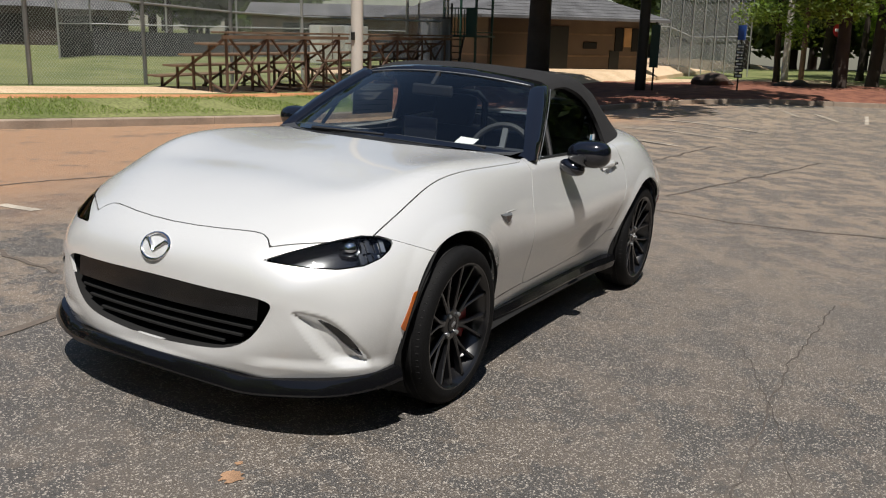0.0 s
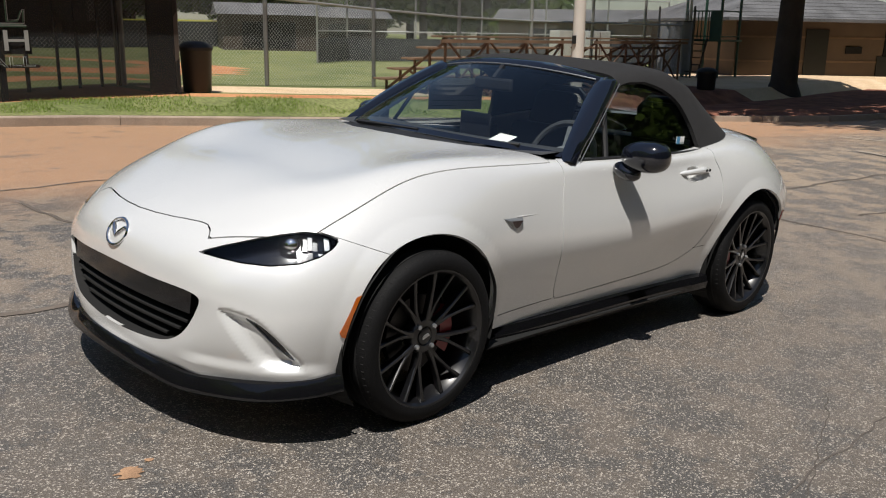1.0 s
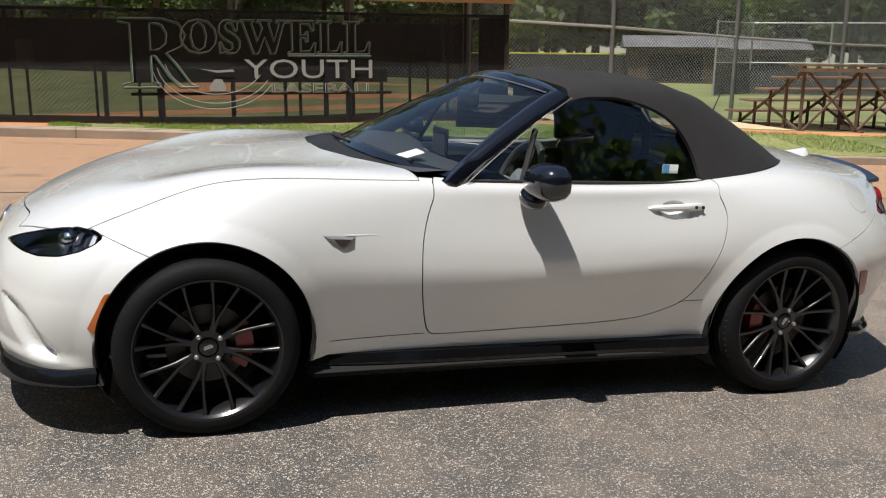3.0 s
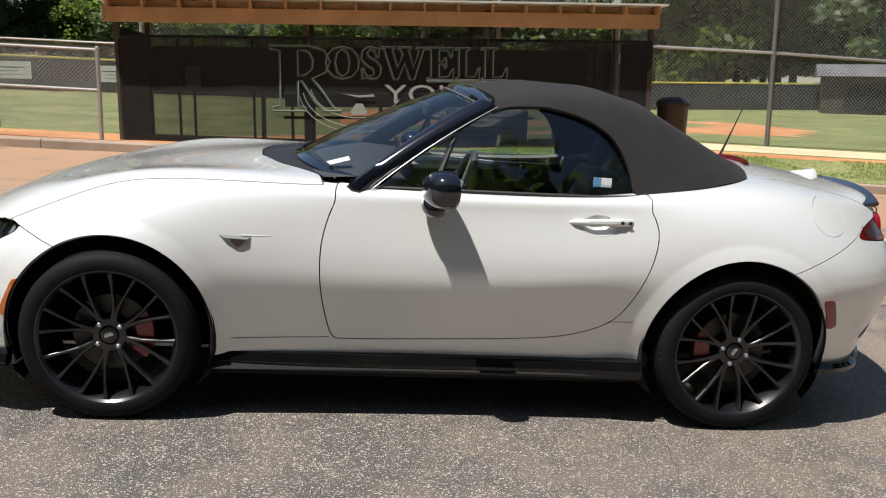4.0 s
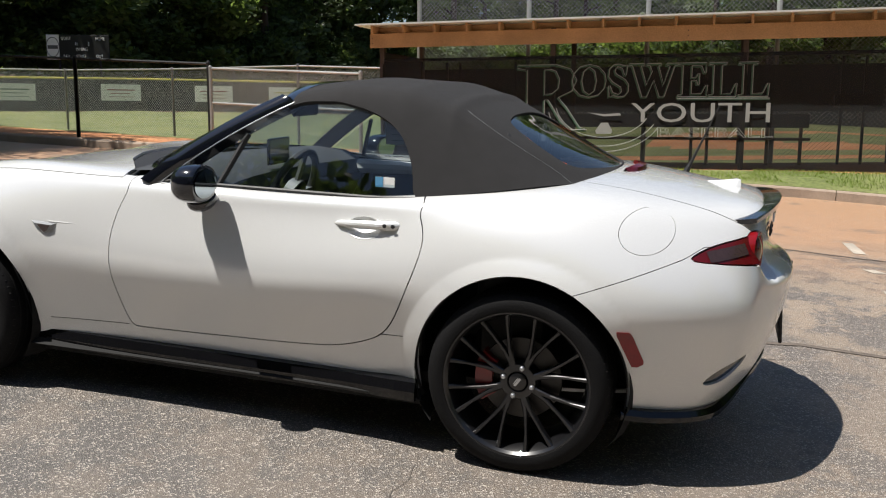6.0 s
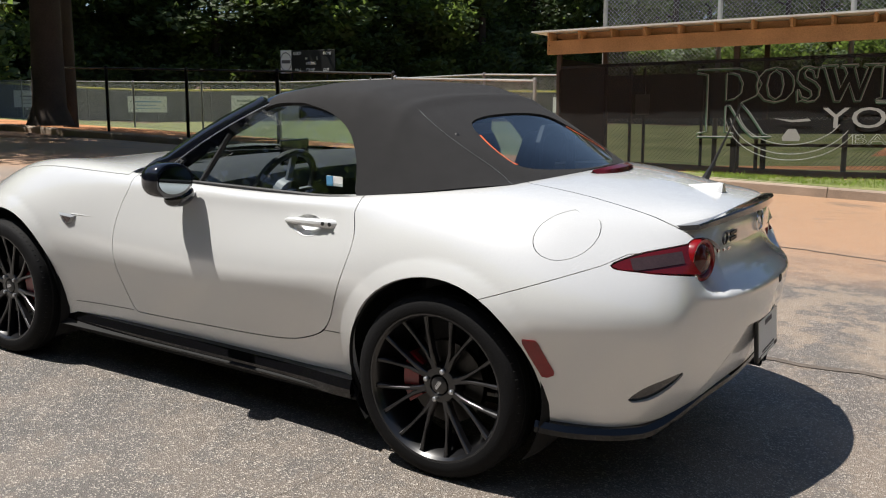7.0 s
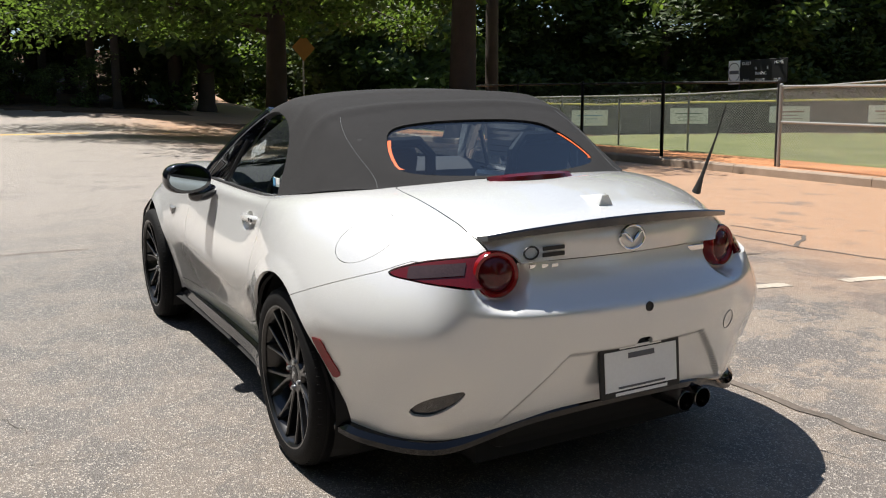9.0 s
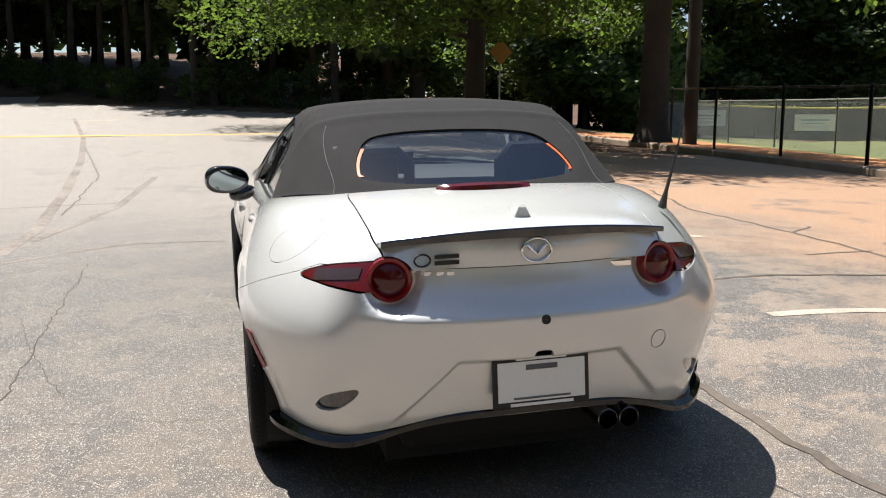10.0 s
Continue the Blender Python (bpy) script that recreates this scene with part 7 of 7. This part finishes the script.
v, f = leaves(rb, tips, 9000, .11)
me = bpy.data.meshes.new("bough_leaves")
me.from_pydata(v, [], f)
link("bough_leaves", me, LEAF, oak)
oak.matrix_world = Matrix.Translation(wpt(-16.1, 9.75, .12))
copy_thing(oak, Matrix.Translation(gz(-23.5, 7.2)) @ Matrix.Scale(.95, 4))
park = tree(43, 9.5, .27, 4.0, .30, 9000, .12, BRIGHTLEAF, "leafy park tree with a dark forked trunk")
park.matrix_world = Matrix.Translation(gz(34.6, 1.2))
for x, y, s, a in ((39.0, .3, .95, 77), (41.5, -2.5, 1.0, 200), (47.5, -1.5, 1.0, 130), (53, -5, 1.2, 20), (57, 1, 1.25, 300), (55.5, -10, 1.3, 250), (60, 4.5, 1.25, 90)):
    copy_thing(park, Matrix.Translation(gz(x, y)) @ pose(0, 0, 0, 0, 0, a) @ Matrix.Scale(s, 4))
small = tree(8, 7, .13, 2.6, .3, 6000, .09, BRIGHTLEAF, "young street tree with bright leaves")
small.matrix_world = Matrix.Translation(gz(39.3, 4.3)) @ Matrix.Scale(1.1, 4)
copy_thing(small, Matrix.Translation(gz(45.4, 1.3)) @ pose(0, 0, 0, 0, 0, 90) @ Matrix.Scale(1.2, 4))
shade = tree(29, 14, .38, 6.8, .46, 26000, .27, LEAF, "tall broad oak with a thick dark trunk and high crown", shift=(-4.2, -4.0))
bm = bmesh.new()
for pts, r in ((((0, 0, 2.6), (.15, 1.0, 3.6), (.3, 2.2, 5.4)), .20), (((0, 0, 2.9), (-.1, -.9, 4.2), (-.2, -1.8, 6.0)), .17)):
    tube(bm, run(pts, 5), [r * (1 - .05 * q) for q in range(11)], 10)
part("limb", bm, BARK, shade, smooth=True)
v, f = leaves(random.Random(3), [(Vector((-.3, 2.0, 3.55)), .55), (Vector((-.3, -.9, 3.6)), .45), (Vector((-.2, 2.6, 4.4)), .8)], 420, .09)
me = bpy.data.meshes.new("hanging_twigs")
me.from_pydata(v, [], f)
link("hanging_twigs", me, LEAF, shade)
shade.matrix_world = Matrix.Translation(gz(27.1, 10.9)) @ Matrix.Scale(1.12, 4)
wood = tree(11, 15, .26, 4.6, .06, 6500, .23, LEAFDARK, "tall tree of the dark woods behind the field", "woodland_tree")
wood.matrix_world = Matrix.Translation(gz(-47, 26))
shrub = tree(17, 4.2, .07, 2.5, .03, 3000, .17, LEAFDARK, "dense dark undergrowth at the wood's edge", "shrub")
shrub.matrix_world = Matrix.Translation(gz(-48, 23))
rr = random.Random(21)
spots, low, tall, edgewood = [], [], [], []
for k in range(30):
    spots.append((-29 - rr.uniform(0, 8) + k * .35, 12 + k * 1.5 + rr.uniform(-1, 1)))
    low.append((-27.3 - rr.uniform(0, 1.5) + max(0, k - 10) * .45, 11 + k * 1.35))
for k in range(26):
    spots.append((-20 + k * 2.6 + rr.uniform(-1, 1), 56 + rr.uniform(0, 8)))
    if k < 16:
        low.append((-18 + k * 2.4, 50 + .3 * k + rr.uniform(0, 2)))
for k in range(26):
    y = -36 + k * 1.6 + rr.uniform(-.6, .6)
    x = -36.0 - .98 * min(15, max(0, 2.9 - y))
    edgewood.append((x - rr.uniform(0, 5), y))
    low.append((x - rr.uniform(-.5, 2.5), y))
    tall.append((x - rr.uniform(9, 18), y))
for k in range(8):
    spots.append((-36 - rr.uniform(0, 8), 6 + k * 1.2))
    low.append((-33 - k * 1.8, 9.5 - k * .55 + rr.uniform(0, 1)))
for k in range(12):
    spots.append((66 + rr.uniform(0, 14), -18 + k * 3.6))
# added row behind the camera's path, unseen: blocks low sky, fills reflections
for k in range(30):
    tall.append((-46 + k * 3.7 + rr.uniform(-1, 1), -27 - rr.uniform(0, 6)))
for k in range(15):
    spots.append((2 + k * 2.7 + rr.uniform(-.8, .8), 47 + rr.uniform(0, 4)))
tall += [(-21, 51), (-18, 55), (-25, 55), (-15, 53)]
for k in range(6):
    tall.append((61 + rr.uniform(0, 2), 1 + 3 * k))
for k in range(7):
    tall.append((36 + 3.2 * k, -9 - 2.6 * k))
coarse = tree(13, 17, .3, 5.0, .05, 3600, .38, LEAFDARK, "tall dark tree beyond the lot", "woodland_tree")
coarse.matrix_world = Matrix.Translation(gz(40, 63))
for k in range(26):
    tall.append((-12 + k * 3.4 + rr.uniform(-1, 1), 64 + rr.uniform(0, 5)))
# second unseen row behind the camera, added to close off the sky
for k in range(28):
    tall.append((-45 + k * 3.9 + rr.uniform(-1, 1), -33 - rr.uniform(0, 4)))
far_out = lambda x, y: (2.5 + 1.42 * (x - 2.5), -3 + 1.42 * (y + 3))
spots = [far_out(*p) if p[1] > 9 and p[0] < 60 else p for p in spots]
low = [far_out(*p) if p[1] > 9 else p for p in low]
tall = [far_out(*p) if p[1] > 45 else p for p in tall]

spots += [(44 + 3 * k, 63 - 1.6 * k) for k in range(8)]


def beyond(p):
    """Pushes a tree out of the ball field."""
    dx, dy = p[0] - 3, p[1] + 2.5
    reach = math.hypot(dx, dy)
    if -62 < math.degrees(math.atan2(dx, dy)) < 8 and reach < 63:
        k = (63 + 5 * rr.random()) / reach
        return 3 + dx * k, -2.5 + dy * k
    return p


spots, low, tall = ([beyond(p) for p in ps] for ps in (spots, low, tall))
tall += [(-43.9, 51.9), (-41.4, 54.1), (-51.5, 44.1), (-53.5, 41.9), (-52.2, 43.7), (-43.4, 52.2), (-39.9, 55), (27.4, 62.8), (25.3, 63.6), (52.6, 48.4), (54.4, 46.4), (49, 52.2)]
for x, y in tall:
    copy_thing(coarse, Matrix.Translation(gz(x, y)) @ pose(0, 0, 0, 0, 0, rr.uniform(0, 360)) @ Matrix.Diagonal((1.1, 1.1, 1.5, 1)))
pine = tree(31, 15, .19, 4.2, .34, 6500, .21, PINELEAF, "slender woodland tree with a bare lower trunk", "woodland_tree")
pine.matrix_world = Matrix.Translation(gz(-37, 4.5))
for x, y in edgewood:
    copy_thing(pine, Matrix.Translation(gz(x, y)) @ pose(0, 0, 0, 0, 0, rr.uniform(0, 360)) @ Matrix.Diagonal((1, 1, rr.uniform(.8, 1.2), 1)))
for x, y in low:
    copy_thing(shrub, Matrix.Translation(gz(x, y)) @ pose(0, 0, 0, 0, 0, rr.uniform(0, 360)) @ Matrix.Scale(rr.uniform(.8, 1.2) * (.45 if x < -33 and y < 8 else 1.35), 4))
for x, y in spots:
    copy_thing(wood, Matrix.Translation(gz(x, y)) @ pose(0, 0, 0, 0, 0, rr.uniform(0, 360)) @ Matrix.Diagonal((rr.uniform(1.1, 1.5), rr.uniform(1.1, 1.5), rr.uniform(1.0, 1.5), 1)))

pole("foul_pole", -46.6, 28.2, .07, 9, YELLOW, "thin yellow foul pole at the outfield corner")
# the dark bark colour paints the oak's shade onto this grey pole
pole("lamp_post", -19.6, 12.8, .21, 10, BARK, "grey weathered pole beside the oak, coloured dark for the oak's shade")

# ---- scoreboard ----
sp = wpt(-35.2, 41.6, -1.35)
sb = holder("scoreboard", Matrix.Translation(sp) @ pose(0, 0, 0, 0, 0, 18) @ Matrix.Diagonal((.76, 1.0, 1.04, 1)), "black scoreboard with white lettering on posts", "scoreboard")
W2, H0, H1 = 3.6, 2.35, 3.75
bm = bmesh.new()
box(bm, -W2 * .42, W2 * .5 + .6, -.06, .06, H0, H1, .02)
part("board", bm, BLACKSTEEL, sb)
bm = bmesh.new()
box(bm, -W2 * .5 - .7, -W2 * .42, -.065, .06, H0, H1, .02)
part("logo_panel", bm, PAPER, sb)
bm = bmesh.new()
tube(bm, [(-W2 * .46 - .35 + .5 * math.cos(t), -.075, (H0 + H1) / 2 + .55 * math.sin(t)) for t in np.linspace(0, 6.28, 30)[:-1]], .025, 5, closed=True)
box(bm, -W2 * .46 - .75, -W2 * .46 + .05, -.08, -.068, (H0 + H1) / 2 - .1, (H0 + H1) / 2 + .1)
part("logo", bm, INK, sb)
for text, x, z in (("GUEST", -1.35, 3.45), ("HOME", 1.35, 3.45), ("H", -.25, 3.15), ("E", .75, 3.15), ("INNING", -.2, 2.85), ("BALL", -1.2, 2.45), ("STRIKE", -.2, 2.45), ("OUT", 1.35, 2.45)):
    words("lettering", text, .26, pose(x, -.075, z, 90, 0, 0), PAPER, sb, 0, .004)
for x in (-1.6, 1.6):
    bm = bmesh.new()
    bar(bm, (x, .12, -.3), (x, .12, H1), .12)
    part("post", bm, BLACKSTEEL, sb)
pole("floodlight_pole", -42.5, 56.0, .24, 26, GALV, "slim steel floodlight pole behind the outfield")

# ---- yellow warning sign under the trees ----
sg = holder("warning_sign", Matrix.Translation(gz(-22.0, 7.58)) @ pose(0, 0, 0, 0, 0, 100), "yellow diamond warning sign on a post", "sign")
bm = bmesh.new()
tube(bm, [(0, 0, 0), (0, 0, 3.0)], .03, 8)
part("post", bm, GALV, sg)
bm = bmesh.new()
box(bm, -.28, .28, -.045, -.040, -.28, .28, .002, Matrix.Translation((0, 0, 2.72)) @ pose(0, 0, 0, 0, 45, 0))
part("plate", bm, SIGNYELLOW, sg)

# ---- painted lines and cracks on the lot ----
def strip(name, pts, w, material, label, cat, z=.004):
    """A thin flat band laid on the lot."""
    bm = bmesh.new()
    pts = [Vector((x, y, 0)) for x, y in pts]
    rings = []
    for i, p in enumerate(pts):
        d = (pts[min(i + 1, len(pts) - 1)] - pts[max(i - 1, 0)]).normalized()
        s = Vector((-d.y, d.x, 0)) * w / 2
        rings.append([bm.verts.new(gz(*(p + s).xy) + Vector((0, 0, z))), bm.verts.new(gz(*(p - s).xy) + Vector((0, 0, z)))])
    for a, b in zip(rings, rings[1:]):
        bm.faces.new((a[0], a[1], b[1], b[0]))
    return tagged(part(name, bm, material), label, cat, kind="structure")


def wander(pts, amp, seed, step=.12):
    """A line that strays a little from the straight run through its points."""
    r = random.Random(seed)
    out = []
    for (x0, y0), (x1, y1) in zip(pts, pts[1:]):
        L = math.hypot(x1 - x0, y1 - y0)
        n = max(2, int(L / step))
        for i in range(n):
            f = i / n
            a = amp * noise.noise(Vector((x0 + (x1 - x0) * f, y0 + (y1 - y0) * f, seed)) * 2.2) + amp * .35 * r.uniform(-1, 1)
            out.append((x0 + (x1 - x0) * f - (y1 - y0) / L * a, y0 + (y1 - y0) * f + (x1 - x0) / L * a))
    return out + [pts[-1]]


strip("yellow_line", [(-27.2, -9.5), (-26.0, -3), (-24.6, 1.6), (-24.2, 4)], .46, LINEYELLOW, "worn yellow line across the lot", "line")
for a, b in (((.08, 2.10), (.13, 2.86)), ((.16, 3.35), (.18, 3.80)), ((2.90, 2.15), (2.86, 2.66)), ((2.93, 3.48), (2.87, 3.64)), ((2.95, 4.6), (2.95, 5.4)), ((-2.7, 2.6), (-2.7, 3.3)), ((-16.84, 1.7), (-16.95, 3.0)), ((-9.2, 2.6), (-8.9, 3.3)),
             ((18.9, 5.24), (16.85, .85)), ((14.89, 4.03), (13.93, 1.19)), ((11.4, 2.4), (11.08, 1.45)), ((23.3, 1.57), (21.66, .87)), ((23.18, .69), (21.43, -.11)), ((24.0, -.6), (21.43, -.8))):
    strip("bay_line", wander([a, b], .01, 5, .2), .10, LINEWHITE, "worn white bay line", "line", .004 if a[0] < 8 else .016)
for k, (pts, w) in enumerate(((((-9, 1.0), (-4, 1.05), (2.2, 1.08), (6, 1.1), (12, 1.0)), .07), (((-7, 5.0), (-4.8, 4.36), (-2.94, 4.42), (-1.06, 4.33), (.44, 4.76), (1.35, 4.76), (3.5, 4.1), (8, 4.4)), .06),
                              (((-2.94, 4.42), (-3.37, 4.92)), .05), (((-1.06, 4.33), (-1.53, 5.04), (-2.3, 4.9)), .06), (((-.95, 1.7), (-.88, 2.3), (-.93, 3.0), (-.88, 3.73)), .05), (((-1.74, 3.67), (-1.9, 4.45)), .04),
                              (((4.11, -.2), (4.01, -.88), (4.48, -2.13), (4.6, -4.5)), .05), (((5.1, .0), (11.1, -.84)), .06), (((4.2, 1.1), (4.1, -.2)), .05),
                              (((-20, -4.2), (-11, -2.8), (-6.0, -2.6)), .025))):
    strip("tar_seam", wander(pts, .05, 11 + k), w * .65, TAR, "dark filled seam in the asphalt", "crack")
for k, (pts, w) in enumerate((((( -2.88, -1.93), (-.89, -1.91), (.29, -1.89), (1.6, -1.95)), .012), (((.72, -1.8), (.8, -1.3), (.84, -.9)), .008), (((-1.18, -2.11), (-.4, -1.9), (.42, -1.62)), .012))):
    strip("crack", wander(pts, .03, 31 + k, .05), w * (.6 if k == 0 else .3), CRACK, "thin open crack in the asphalt", "crack", .003)

MARKRUBBER = plain("tyre_mark_rubber", (0.225, 0.194, 0.170), 0.85, 0, 0, 0.45, 5)
for k, (pts, w) in enumerate(((((-3.5, -2.72), (-4.9, -2.68), (-8.7, -2.97), (-15.1, -3.63), (-25.4, -4.95), (-34, -6.4)), .22), (((-3.1, -2.65), (-3.5, -2.15), (-3.75, -1.7), (-3.65, -.9)), .10),
                              (((-6.9, -3.5), (-7.0, -2.8), (-6.95, -1.9)), .09), (((-4.2, -2.6), (-6.5, -2.1), (-10.5, -1.9)), .16))):
    strip("tyre_mark", wander(pts, .02, 61 + k, .3), w * .62, MARKRUBBER, "faint dark tyre mark on the asphalt", "marking", .0025)

rs = random.Random(41)
for x, y, r in ((-2.12, -.58, .050), (-2.04, -.54, .016)):
    bm = bmesh.new()
    c = bm.verts.new(gz(x, y) + Vector((0, 0, .004)))
    ring = [bm.verts.new(gz(x + r * rs.uniform(.5, 1.3) * math.cos(k * .3142), y + r * rs.uniform(.35, .9) * math.sin(k * .3142)) + Vector((0, 0, .003))) for k in range(20)]
    for k in range(20):
        bm.faces.new((c, ring[k], ring[(k + 1) % 20]))
    tagged(part("clay_stain", bm, STAIN), "small smear of orange clay on the asphalt", "stain", kind="structure")

bm = bmesh.new()
for quad in (((-.9, -.12), (.2, -.12), (.2, .12), (-.9, .12)), ((.2, -.5), (1.0, -.02), (1.0, .02), (.2, .5))):
    bm.faces.new([bm.verts.new(gz(-32.9 + y, -5.3 + x) + Vector((0, 0, .006))) for x, y in quad])
tagged(part("road_arrow", bm, LINEWHITE), "worn white arrow painted on the lot", "marking", kind="structure")
